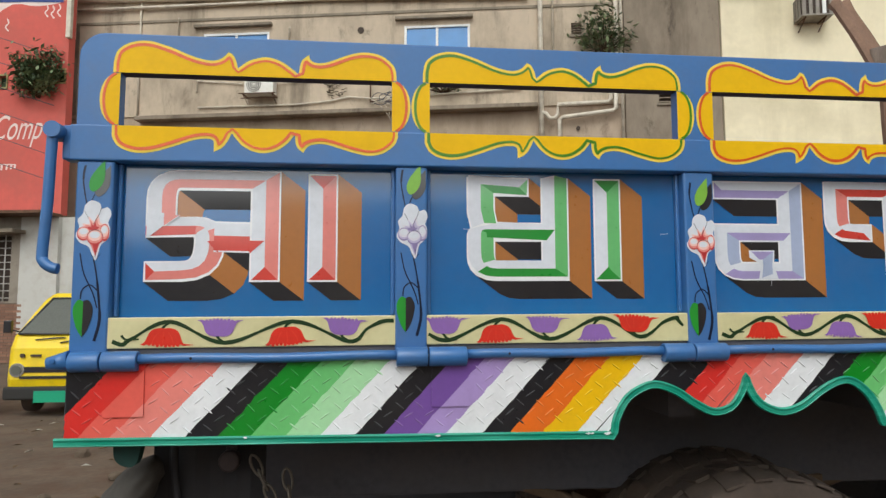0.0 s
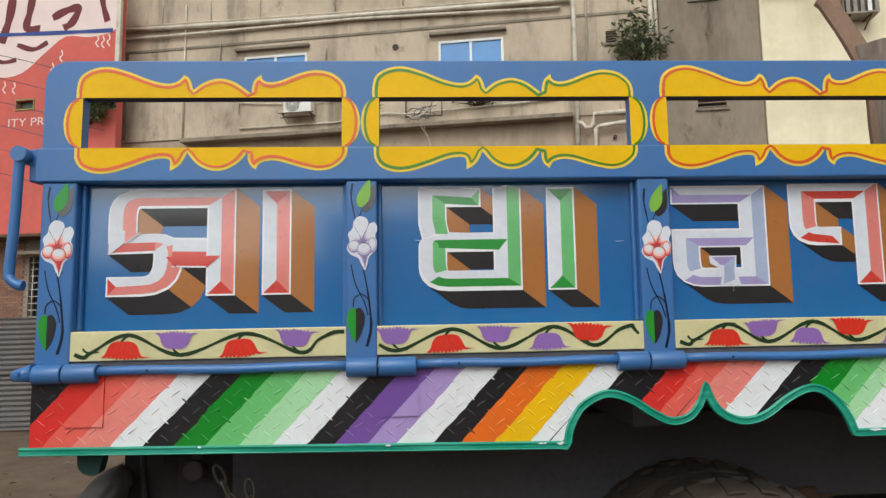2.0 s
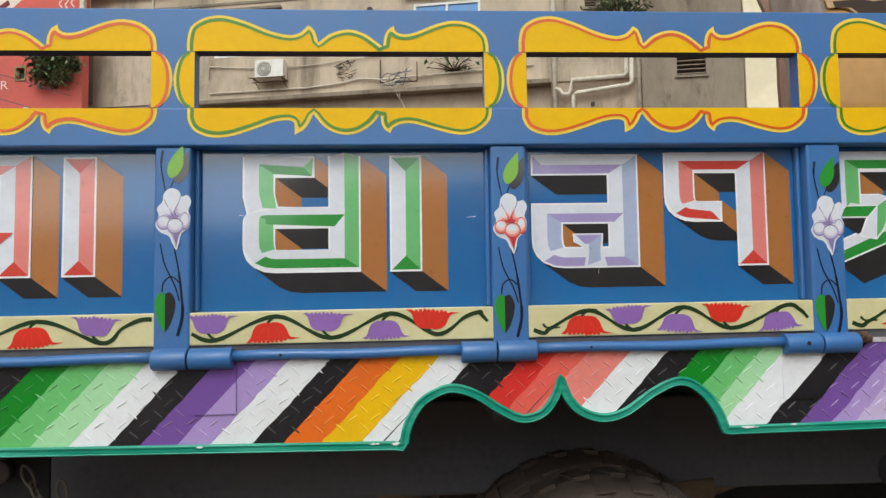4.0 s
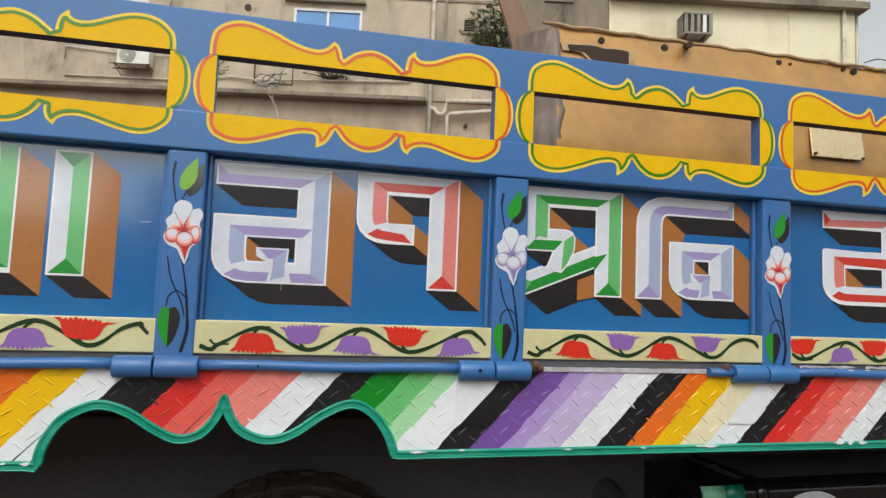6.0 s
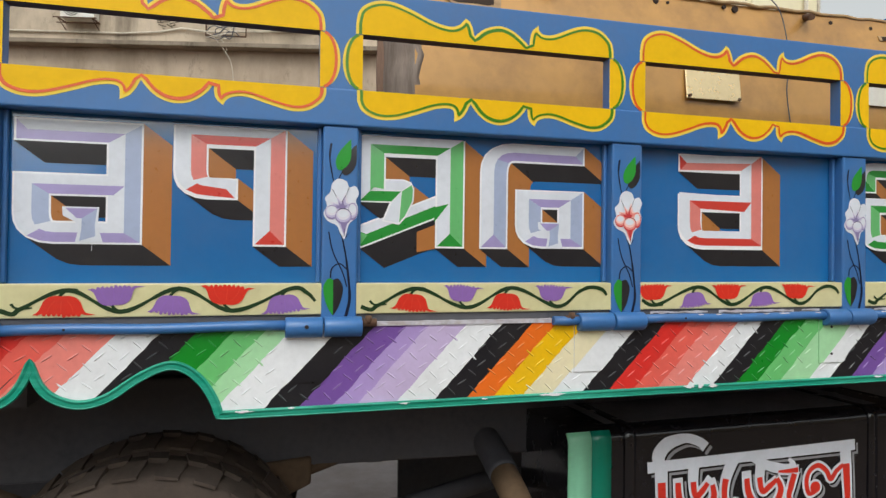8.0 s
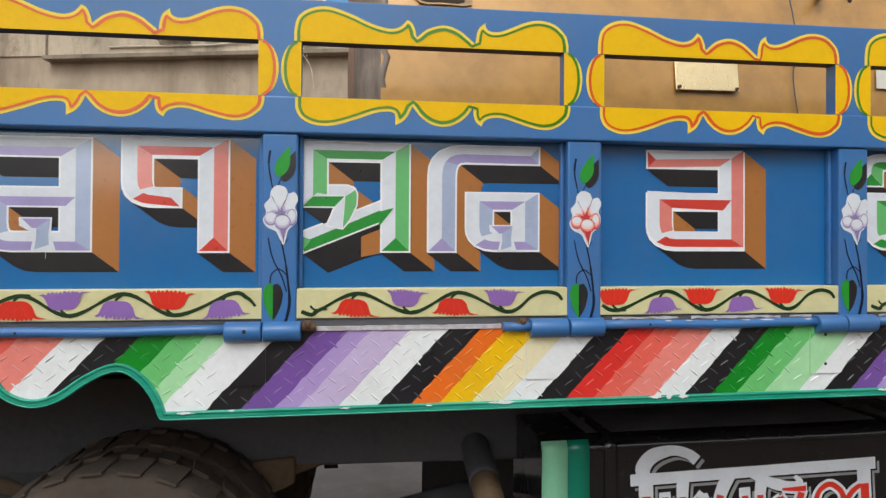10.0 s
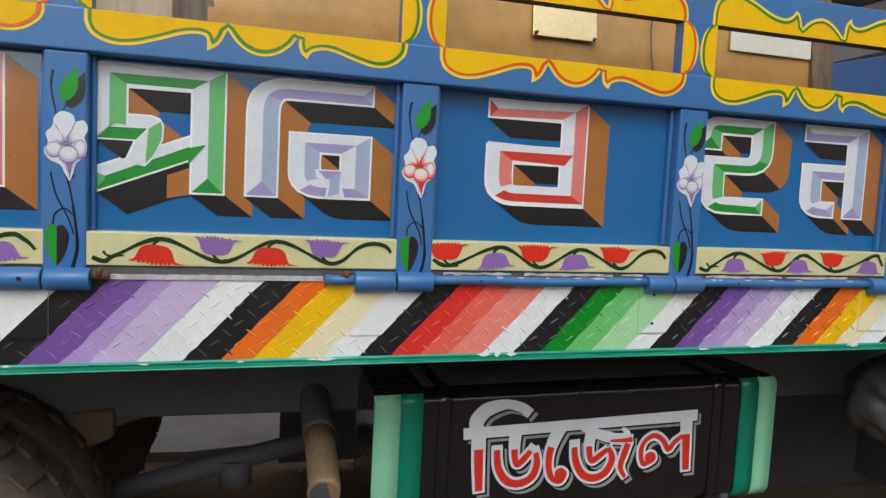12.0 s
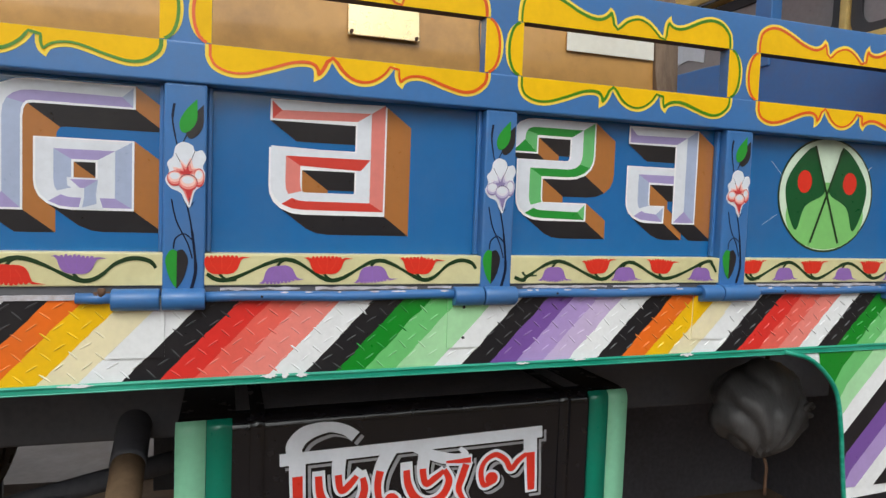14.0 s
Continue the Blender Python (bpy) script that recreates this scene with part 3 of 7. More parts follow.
            if abs(area(q)) > 1e-8:
                poly(bm, q, yy - 0.00002 * i, mi)
        for i in range(m):
            j = (i + 1) % n
            d = (pts[j] - pts[i]).normalized()
            nn = Vector((-d.y, d.x))
            face([lo[i], lo[j], inner[j], inner[i]], nn, order(i), first=i == 0)
            face([inner[i], inner[j], ro[j], ro[i]], -nn, order(i), first=i == 0)
        if not closed:
            if cap[0] is not None:
                face([lo[0], inner[0], ro[0]], (pts[0] - pts[1]).normalized(), 0, True)
            if cap[1] is not None:
                face([lo[-1], inner[-1], ro[-1]], (pts[-1] - pts[-2]).normalized(), 0, True)
    return part(name, bm, [EDGE_WHITE, WHITE, dark, light, BROWN, BLACK], panel, warp=True)


C_RED = (enamel("letter_red", 214, 62, 52), enamel("letter_rose", 230, 132, 124))
C_GREEN = (enamel("letter_green", 30, 146, 52), enamel("letter_light_green", 106, 190, 116))
C_LAV = (enamel("letter_lavender", 168, 154, 206), enamel("letter_pale_blue", 172, 184, 214))
BAR = [(((14, 0), (14, 100)), False, "seT")]
SA = [(((0.5, 49), (56, 50, 12), (56, 9.5, 24), (0, 9.5)), False, "el2"), (((60, 41), (106, 40)), False, "", 28), (((14, 57.5), (14, 92, 16), (105, 92), (105, 0)), False, "el"),
      ("facet", 1, ((1.6, 62), (16.4, 62), (16.4, 51), (4.0, 40.6), (1.6, 40.6))), ("facet", 3, ((16.2, 60), (29.2, 60), (16.2, 50.4))), ("facet", 0, ((16.2, 50.4), (29.2, 60), (30.6, 60), (16.6, 49.6))),
      ("facet", 2, ((91.5, 37.4), (104.5, 37.4), (91.5, 25.6))), ("facet", 2, ((54.2, 36.9), (64, 36.9), (64, 26.2)))]
DHA = [(((84, 100), (84, 9.5), (13, 9.5, 15), (13, 47, 5), (84, 47)), False, "m"), (((59, 90.5), (13, 90.5), (13, 66), (16, 53)), False, "s")]
RA = [(((0, 91), (79, 91), (79, 9.5), (13, 9.5, 16), (13, 48), (79, 48)), False, "sm"), ("tab", 51, 29, 1.7)]
NA = [(((47, 48.5), (10, 48.5, 14), (10, 92), (73, 92), (73, 0)), False, "seW")]
PA = [("facet", 4, ((49, 58), (70, 42), (70, 30), (48, 40))), ("facet", 5, ((2.2, 40.6), (29.6, 40.6), (28, 30), (23.6, 24.2))), (((0, 8), (86, 44)), False, "s"), ("facet", 3, ((1, 15.4), (10, 10.6), (1, -1.6))), ("facet", 4, ((54, 14.6), (70.5, 21.6), (70.5, -0.6), (54, -4))),
      ("facet", 0, ((0.6, 40.6), (10.4, 51.5), (10.4, 62.2), (42, 62.4), (48.4, 60), (51.2, 54.5), (50.8, 43), (44.5, 28.5), (38, 20.8), (22.6, 23.8), (29.2, 40.6))), ("facet", 1, ((11.9, 51.9), (11.9, 61), (42, 61), (47.8, 58.2), (39.8, 52.2))),
      ("facet", 2, ((3.4, 41.9), (11.9, 51), (39.2, 51.3), (30.9, 41.9))), ("facet", 3, ((40.0, 51.4), (48.6, 57.4), (49.9, 53.5), (49.4, 43.2), (43.5, 29.8), (37.9, 22.8))), ("facet", 1, ((31.4, 41.2), (39.6, 50.6), (37.3, 22.6), (24.4, 25))),
      (((12, 53), (12, 91.5), (84, 91.5), (84, 0)), False, "e"),
      ("facet", 1, ((0.0, 57), (12.1, 57), (12.1, 51.2), (1.4, 41.4), (0.0, 41.4))), ("facet", 3, ((12.0, 62), (23.8, 62), (12.0, 51.0))), ("facet", 2, ((69.5, 37.5), (82.5, 41.2), (69.5, 24.0)))]
TI = [(((14, 0), (14, 92, 20), (104, 92)), False, "se"), (((48, 48), (90, 48), (90, 10), (48, 10, 14)), True, ""), ("tab", 71, 25, 1.7)]
BA = [(((0, 90), (84, 90), (84, 9.5), (13, 9.5, 16), (13, 48.5), (84, 48.5)), False, "sm1")]
HA = [(((8, 66), (8, 91, 11), (68, 91), (68, 51, 16), (14, 51), (14, 9.5, 14), (74, 9.5)), False, "se")]
NNA = [(((64, 50), (13, 50), (13, 9.5, 14), (44, 9.5)), False, "e"), (((0, 91), (67, 91), (67, 0)), False, "se")]
for bay, x, glyph_strokes, colours, ridge, base in ((0, -0.651, SA, C_RED, 1.0, 1.584), (0, -0.197, BAR, C_RED, 0, 1.584), (1, 0.273, DHA, C_GREEN, 2.6, 1.584), (1, 0.660, BAR, C_GREEN, 0, 1.584),
                                                     (2, 1.046, RA, C_LAV, 0, 1.584), (2, 1.424, NA, C_RED, 1.8, 1.584), (3, 1.887, PA, C_GREEN, 1.8, 1.585), (3, 2.243, TI, C_LAV, 0.5, 1.585), (4, 2.897, BA, C_RED, 2.6, 1.590),
                                                     (5, 3.598, HA, C_GREEN, 1.0, 1.592), (5, 3.973, NNA, C_LAV, 1.0, 1.593)):
    glyph(PANELS[bay], x, glyph_strokes, *colours, ridge=ridge, base=base)

# round badge on the last panel, as plain shapes
bm = bmesh.new()
ex, ez = 4.770, 1.718
disc(bm, ex, ez, 0.210, 0.212, PANEL_Y - 0.001, 3, 48)
disc(bm, ex, ez, 0.203, 0.205, PANEL_Y - 0.0016, 0, 48)
disc(bm, ex, ez - 0.078, 0.172, 0.124, PANEL_Y - 0.0021, 1, 36)
BADGE = [enamel("badge_pale", 214, 232, 210), enamel("badge_green", 128, 196, 112), enamel("badge_dark", 20, 84, 44), VINE, RED]
part("painted_badge", bm, BADGE, PANELS[6], "round pale green badge", warp=True)
for sg in (-1, 1):
    bm = bmesh.new()
    wing = smooth_line([(0.055, 0.150), (0.115, 0.110), (0.165, 0.03), (0.150, -0.06), (0.115, -0.115), (0.085, -0.04), (0.01, 0.005), (0.030, 0.07)], 5, True)
    poly(bm, [(ex + sg * a * 1.08, ez + b * 1.16) for a, b in wing], PANEL_Y - 0.0027)
    part("badge_wing", bm, BADGE[2], PANELS[6], warp=True)
    bm = bmesh.new()
    disc(bm, ex + sg * 0.100, ez + 0.045, 0.031, 0.042, PANEL_Y - 0.0033)
    part("badge_dot", bm, RED, PANELS[6], warp=True)
    bm = bmesh.new()
    ribbon(bm, [(ex + sg * 0.062, ez + 0.178), (ex, ez + 0.0), (ex - sg * 0.062, ez - 0.178)], 0.0085, PANEL_Y - 0.0038 - 0.0003 * sg)
    part("badge_line", bm, VINE, PANELS[6], warp=True)

# fine scratches in the paint of the panels
for bay, strokes in ((6, (((4.52, 1.83), (4.56, 1.79), (4.585, 1.755)), ((4.50, 1.60), (4.535, 1.625), (4.56, 1.64)), ((4.93, 1.80), (4.96, 1.83)))), (1, (((0.262, 1.742), (0.275, 1.741)), ((0.87, 1.73), (0.895, 1.732)))), (2, (((1.225, 1.568), (1.226, 1.592)),))):
    for k, pts in enumerate(strokes):
        bm = bmesh.new()
        ribbon(bm, smooth_line(pts, 4), 0.0010, PANEL_Y - 0.0060 - 0.0002 * k)
        part("scratch", bm, WHITE, PANELS[bay], warp=True)

# cream bands with a vine and tulips; u is the place along the band
BANDS = [
    [(0.190, "r", -1), (0.378, "u", 1), (0.613, "r", -1), (0.814, "u", 1)],
    [(0.065, "u", 1), (0.259, "r", -1), (0.441, "u", 1), (0.637, "u", -1), (0.790, "r", 1)],
    [(0.190, "r", -1), (0.342, "u", 1), (0.518, "u", -1), (0.687, "r", 1), (0.876, "u", -1)],
    [(0.203, "r", -1), (0.390, "u", 1), (0.566, "r", -1), (0.750, "u", 1)],
    [(0.055, "r", 1), (0.248, "u", -1), (0.411, "r", 1), (0.581, "u", -1), (0.755, "r", 1)],
    [(0.190, "u", -1), (0.389, "r", 1), (0.520, "u", -1), (0.699, "r", 1), (0.905, "u", -1)],
    [(0.040, "r", 1), (0.240, "u", -1), (0.415, "r", 1), (0.620, "u", -1), (0.800, "r", 1), (0.955, "u", -1)],
]


def tulip(bm, x, z, up, w, h, y):
    """A rounded cup whose sides flare into drawn-out tips, with a scalloped rim between them; one tip runs longer."""
    rng = random.Random(int(x * 997) + 5)
    tilt = rng.uniform(-0.10, 0.10)
    c, s_ = math.cos(tilt), math.sin(tilt)
    def at(a, b):
        a, b = a * w, (b - 0.48) * h
        return (x + c * a - s_ * b, z + up * (s_ * a + c * b))
    long_side = 0.60 + rng.uniform(0.0, 0.10)
    cup = lambda reach: [(0.0, 0.015), (0.12, 0.0), (0.25, 0.07), (0.34, 0.26), (0.385, 0.50), (0.42, 0.68), (0.47, 0.80), (reach, 0.87 + rng.uniform(-0.03, 0.03))]
    right = smooth_line(cup(long_side), 4)
    left = [(-a, b) for a, b in smooth_line(cup(0.52 + rng.uniform(0.0, 0.05)), 4)]
    teeth = 8
    rim = [(0.45, 0.91)]
    for k in range(teeth):
        a = 0.37 - 0.74 * (k + 0.5) / teeth
        top_z = 1.0 - 0.30 * abs(a) ** 1.6 + rng.uniform(-0.03, 0.03)
        notch = top_z - rng.uniform(0.09, 0.15)
        rim += [(a + 0.046, notch), (a + 0.026, top_z - 0.03), (a, top_z), (a - 0.026, top_z - 0.03)]
    rim += [(-0.37, 0.84), (-0.44, 0.92)]
    poly(bm, [at(*p) for p in right + rim + left[:0:-1]], y, 0)
    # brush strokes between the petals
    for k in range(3):
        a = (k - 1) * 0.22 + rng.uniform(-0.03, 0.03)
        ribbon(bm, smooth_line([at(a * 0.5, 0.22), at(a * 0.9, 0.50), at(a * 1.1, 0.80)], 3), 0.0020, y - 0.0004, 1)


TULIP_RED = [RED, enamel("tulip_light_red", 228, 66, 48)]
TULIP_PURPLE = [PURPLE, enamel("tulip_light_purple", 150, 108, 188)]
for k_bay, ((x0, x1), flowers) in enumerate(zip(BAYS, BANDS)):
    bm = bmesh.new()
    box(bm, x0 - 0.004, x1 + 0.004, 0.004, 0.050, Z_BAND_B, Z_BAND_T)
    band = part("flower_band", bm, CREAM, truck, warp=True, bevel=0.003)
    w, zm = x1 - x0, (Z_BAND_B + Z_BAND_T) / 2
    rng = random.Random(70 + k_bay)
    first, last = flowers[0], flowers[-1]
    crest = lambda u, up: (x0 + w * u + 0.016, zm - up * 0.0285 + rng.uniform(-0.002, 0.002))
    if first[2] < 0:
        knots = [(x0 + 0.012, zm - 0.022), (x0 + 0.040, zm - 0.031), (x0 + w * first[0] * 0.42, zm - 0.016)]
    else:
        knots = [(x0 + 0.004, zm - 0.012)]
    knots += [crest(u, up) for u, _, up in flowers]
    if last[2] > 0 and k_bay == 0:
        knots += [(x0 + w * 0.90, zm + 0.006), (x0 + w * 0.955, zm + 0.026), (x0 + w * 0.995, zm + 0.028)]
    elif last[2] > 0:
        knots += [(x0 + w * (last[0] + 0.115), zm + 0.016), (x0 + w * (last[0] + 0.165), zm + 0.029), (x0 + w * 0.962, zm + 0.022), (x0 + w * 0.982, zm + 0.004)]
    else:
        knots += [(x0 + w * min(0.965, last[0] + 0.075), zm + 0.018), (x0 + w * min(0.985, last[0] + 0.105), zm - 0.006)]
    line = smooth_line(knots, 8)
    bm = bmesh.new()
    # the brush presses harder round the bends than on the runs between them
    ribbon(bm, line, [0.0072 + 0.0042 * min(1.0, abs(p[1] - zm) / 0.026) + 0.0008 * noise.noise(Vector((p[0] * 40, 0, 0))) for p in line], 0.0030)
    for u, _, up in flowers:
        xf = x0 + w * u
        ribbon(bm, smooth_line([(xf - 0.006, zm - up * 0.010), (xf + 0.002, zm - up * 0.020), (xf + 0.018, zm - up * 0.0285), (xf + 0.036, zm - up * 0.0285)], 4), [0.0078 - 0.0003 * i for i in range(13)], 0.0027)
    # a tendril that forks off at the start
    if first[2] < 0:
        ribbon(bm, smooth_line([(x0 + 0.036, zm - 0.006), (x0 + 0.048, zm - 0.017), (x0 + 0.082, zm - 0.0165)], 4), [0.007 - 0.0004 * i for i in range(9)], 0.0027)
    part("painted_vine", bm, VINE, band, warp=True)
    for u, colour, up in flowers:
        bm = bmesh.new()
        size = (0.84 if k_bay > 4 else 0.92 if k_bay > 2 else 1.0) * (1.0 if colour == "r" else 0.92)
        tulip(bm, x0 + w * u, zm + up * 0.0125, up, 0.118 * size, 0.053 * (0.5 + 0.5 * size), 0.0022)
        part("painted_tulip", bm, TULIP_RED if colour == "r" else TULIP_PURPLE, band, warp=True)

SMEAR = mat("smeared_white", (200, 196, 204), rough=0.6, var=0.2, coarse=30, fine=90, bump=0.2, dirt=(150, 120, 100), dirt_amount=0.6, dirt_scale=40)
# hinge rods, sleeves and pins below the panels
SLEEVES = [(-0.815, -0.735), (-0.731, -0.638), (0.062, 0.150), (0.154, 0.262), (0.845, 0.935), (0.939, 1.040), (1.700, 1.796), (1.800, 1.900), (2.532, 2.640), (2.645, 2.745), (3.400, 3.486), (3.490, 3.588), (4.225, 4.300), (4.304, 4.440), (5.0, 5.08)]
for x0, x1 in SLEEVES:
    bm = bmesh.new()
    cyl(bm, (x0, -0.008, Z_ROD - 0.005), (x1, -0.008, Z_ROD - 0.005), 0.0275, 20)
    sleeve = part("hinge_sleeve", bm, BLUE, truck, warp=True, bevel=0.003)
    if x0 == 1.700:
        bm = bmesh.new()
        cyl(bm, ((x0 + x1) / 2 + 0.006, -0.037, Z_ROD - 0.002), ((x0 + x1) / 2 + 0.006, -0.030, Z_ROD - 0.002), 0.0055, 10)
        part("bolt_hole", bm, BLACK, sleeve, warp=True)
for x0, x1 in ((-0.66, 0.08), (0.25, 0.86), (1.03, 1.72), (2.455, 2.545), (2.73, 3.42), (3.57, 4.24), (4.42, 5.02)):
    bm = bmesh.new()
    n = max(2, int((x1 - x0) / 0.08))
    tube(bm, [(x0 + (x1 - x0) * i / n, -0.008, Z_ROD + 0.002 * math.sin(9 * i / n)) for i in range(n + 1)], 0.0135, 12)
    rod = part("hinge_rod", bm, BLUE, truck, warp=True)
    if x1 - x0 > 0.2:
        bm = bmesh.new()
        xc = x0 + 0.22 * (x1 - x0)
        cyl(bm, (xc, -0.0222, Z_ROD + 0.001), (xc, -0.018, Z_ROD + 0.001), 0.0036, 10)
        part("pin_hole", bm, BLACK, rod, warp=True)
    # short white flecks along the rod's upper front
    if x0 > 2.6:
        rng = random.Random(int(x0 * 10))
        for k in range(7):
            bm = bmesh.new()
            xc = x0 + (x1 - x0) * rng.uniform(0.08, 0.95)
            l = rng.uniform(0.008, 0.030)
            ring = []
            for i in range(9):
                t = i / 8
                half = 0.0009 + 0.0026 * math.sin(math.pi * t) * rng.uniform(0.5, 1.0)
                ring.append([bm.verts.new((xc + l * (t - 0.5), -0.008 - 0.0142 * math.cos(b_), Z_ROD + 0.001 + 0.0142 * math.sin(b_))) for b_ in (radians(48) - half / 0.0142, radians(48) + half / 0.0142)])
            for a_, b_ in zip(ring, ring[1:]):
                bm.faces.new((a_[0], b_[0], b_[1], a_[1]))
            part("chipped_paint", bm, SMEAR, rod, "white flecks along the upper side of the rod", warp=True)
bm = bmesh.new()
cyl(bm, (-0.815, -0.008, Z_ROD), (-0.872, -0.008, Z_ROD - 0.008), 0.027, 14, r2=0.016)
cyl(bm, (-0.850, -0.035, Z_ROD), (-0.850, 0.02, Z_ROD), 0.006, 10)
part("rod_end", bm, BLUE, truck, "dented blue tapered rod end", warp=True)
for x in (1.915, 2.508):
    bm = bmesh.new()
    cyl(bm, (x - 0.015, -0.006, Z_ROD + 0.004), (x + 0.025, -0.006, Z_ROD + 0.004), 0.012, 6)
    cyl(bm, (x + 0.003, -0.012, Z_ROD + 0.004), (x + 0.003, -0.012, Z_ROD + 0.024), 0.009, 8)
    part("hinge_bolt", bm, RUST, truck, "bare rusty hinge bolt", warp=True)
# dark strip filling the gap behind the rods
bm = bmesh.new()
box(bm, -0.82, 5.12, 0.011, 0.060, 1.365, 1.401)
part("sill_rail", bm, CHASSIS, truck, "dark strip in the gap behind the hinge rods", warp=True)

rng = random.Random(8)
for x0, x1 in ((2.78, 2.98), (3.02, 3.30), (3.33, 3.40), (3.62, 3.90), (3.92, 4.16), (4.46, 4.72), (4.74, 4.98)):
    bm = bmesh.new()
    n = int((x1 - x0) / 0.02)
    ribbon(bm, [(x0 + (x1 - x0) * i / n, Z_ROD + 0.0185 + rng.uniform(-0.0015, 0.0015)) for i in range(n + 1)], [0.003 + rng.uniform(0.001, 0.008) for i in range(n + 1)], 0.0098)
    part("paint_smear", bm, SMEAR, truck, "smeared white paint on the sill", warp=True)

# drop handle at the rear corner
bm = bmesh.new()
box(bm, -0.868, -0.826, 0.005, 0.060, 1.925, 2.022)
part("latch_bracket", bm, BLUE, truck, bevel=0.004)
bm = bmesh.new()
tube(bm, smooth_line([(-0.882, -0.012, 2.015), (-0.886, -0.014, 1.97), (-0.890, -0.014, 1.80), (-0.897, -0.014, 1.665), (-0.892, -0.016, 1.638), (-0.872, -0.018, 1.622), (-0.853, -0.018, 1.618)], 4), 0.0145, 10)
cyl(bm, (-0.880, -0.035, 2.000), (-0.880, 0.03, 2.000), 0.023, 12)
part("drop_handle", bm, BLUE, truck, "bent blue pipe drop handle", smooth=False)


# striped tread-plate skirt
ARCH = smooth_line([(0.690, 1.125), (0.700, 1.175), (0.735, 1.232), (0.790, 1.264), (0.835, 1.268), (0.890, 1.248), (0.945, 1.212), (1.000, 1.186), (1.050, 1.196), (1.082, 1.232), (1.104, 1.286)], 5)
ARCH += smooth_line([(1.106, 1.286), (1.128, 1.232), (1.160, 1.198), (1.215, 1.180), (1.275, 1.194), (1.345, 1.240), (1.405, 1.266), (1.450, 1.262), (1.495, 1.228), (1.528, 1.178), (1.543, 1.136)], 5)
ARCH = [(x, z + 0.0059 * (x + 0.8)) for x, z in ARCH]


def skirt_bottom(x):
    """Lower edge of the skirt: level tail, the cusped arch over the wheel, then rising towards the cab."""
    if x < 0.690:
        return 1.158 - 0.0135 * (x + 0.84)
    if x > 1.543:
        return 1.150 + 0.0066 * (x - 1.543)
    for (a, za), (b, zb) in zip(ARCH, ARCH[1:]):
        if a <= x <= b:
            return za + (zb - za) * (x - a) / max(1e-9, b - a)
    return 1.150


SKIRT_TOP, SLANT = 1.374, 0.95
# starts of the stripes along the lower edge, with their colours
STRIPE_STARTS = [(-1.10, "k"), (-0.889, "r"), (-0.798, "c"), (-0.710, "p"), (-0.605, "w"), (-0.511, "k"), (-0.424, "g"), (-0.336, "l"), (-0.241, "a"), (-0.143, "w"), (-0.045, "k"), (0.033, "u"), (0.128, "v"), (0.214, "w"), (0.320, "k"),
                 (0.400, "o"), (0.499, "y"), (0.600, "w"), (0.696, "k"), (0.828, "r"), (0.910, "c"), (0.990, "p"), (1.103, "w"), (1.208, "k"), (1.294, "g"), (1.384, "l"), (1.462, "a"), (1.528, "w"), (1.652, "k"), (1.742, "u"), (1.832, "v"),
                 (1.895, "s"), (2.002, "w"), (2.107, "k"), (2.201, "o"), (2.275, "y"), (2.367, "m"), (2.456, "w"), (2.553, "k"), (2.638, "r"), (2.717, "c"), (2.799, "p"), (2.899, "w"), (2.991, "k"), (3.074, "g"), (3.150, "l"),
                 (3.236, "a"), (3.346, "w")]
for begin, step, cols in ((3.428, 0.0842, "kuvswkoymw"), (4.295, 0.0838, "krcpwkglaw"), (5.14, 0.084, "kuvw")):
    for k, c in enumerate(cols):
        STRIPE_STARTS.append((begin + step * k + (0.012 if cols[0:2] == "ku" and k > 4 else 0.0), c))


def inside_spans(u, x_min, x_max, z_top, bottom):
    """Stretches of the slanted line that starts at u on the reference level which lie inside the plate."""
    spans, start = [], None
    n = 80
    for i in range(n + 1):
        z = z_top - (z_top - 1.10) * i / n
        x = u + SLANT * (z - 1.16)
        ok = x_min <= x <= x_max and z >= bottom(x)
        if ok and start is None:
            start = (x, z)
        if ok:
            end = (x, z)
        if start is not None and (not ok or i == n):
            if not ok and z < z_top:
                zb = bottom(min(max(x, x_min), x_max))
                if zb < end[1] and x_min <= x <= x_max:
                    end = (u + SLANT * (zb - 1.16), zb)
            spans.append((start, end))
            start = None
    return spans


def tread_mark(bm, x, z, turn, y, h=1.0):
    c, s = math.cos(turn), math.sin(turn)
    at = lambda a, b, h: bm.verts.new((x + c * a - s * b, y - h, z + s * a + c * b))
    e0, e1, r0, r1 = at(-0.0175, 0, 0), at(0.0175, 0, 0), at(-0.010, 0.0004, 0.0028 * h), at(0.010, 0.0004, 0.0028 * h)
    s0, s1, s2, s3 = at(-0.009, 0.0027, 0), at(0.009, 0.0027, 0), at(0.009, -0.0025, 0), at(-0.009, -0.0025, 0)
    for f in ((e0, r0, s0), (s0, r0, r1, s1), (s1, r1, e1), (e1, r1, s2), (s2, r1, r0, s3), (s3, r0, e0)):
        bm.faces.new(f[::-1])


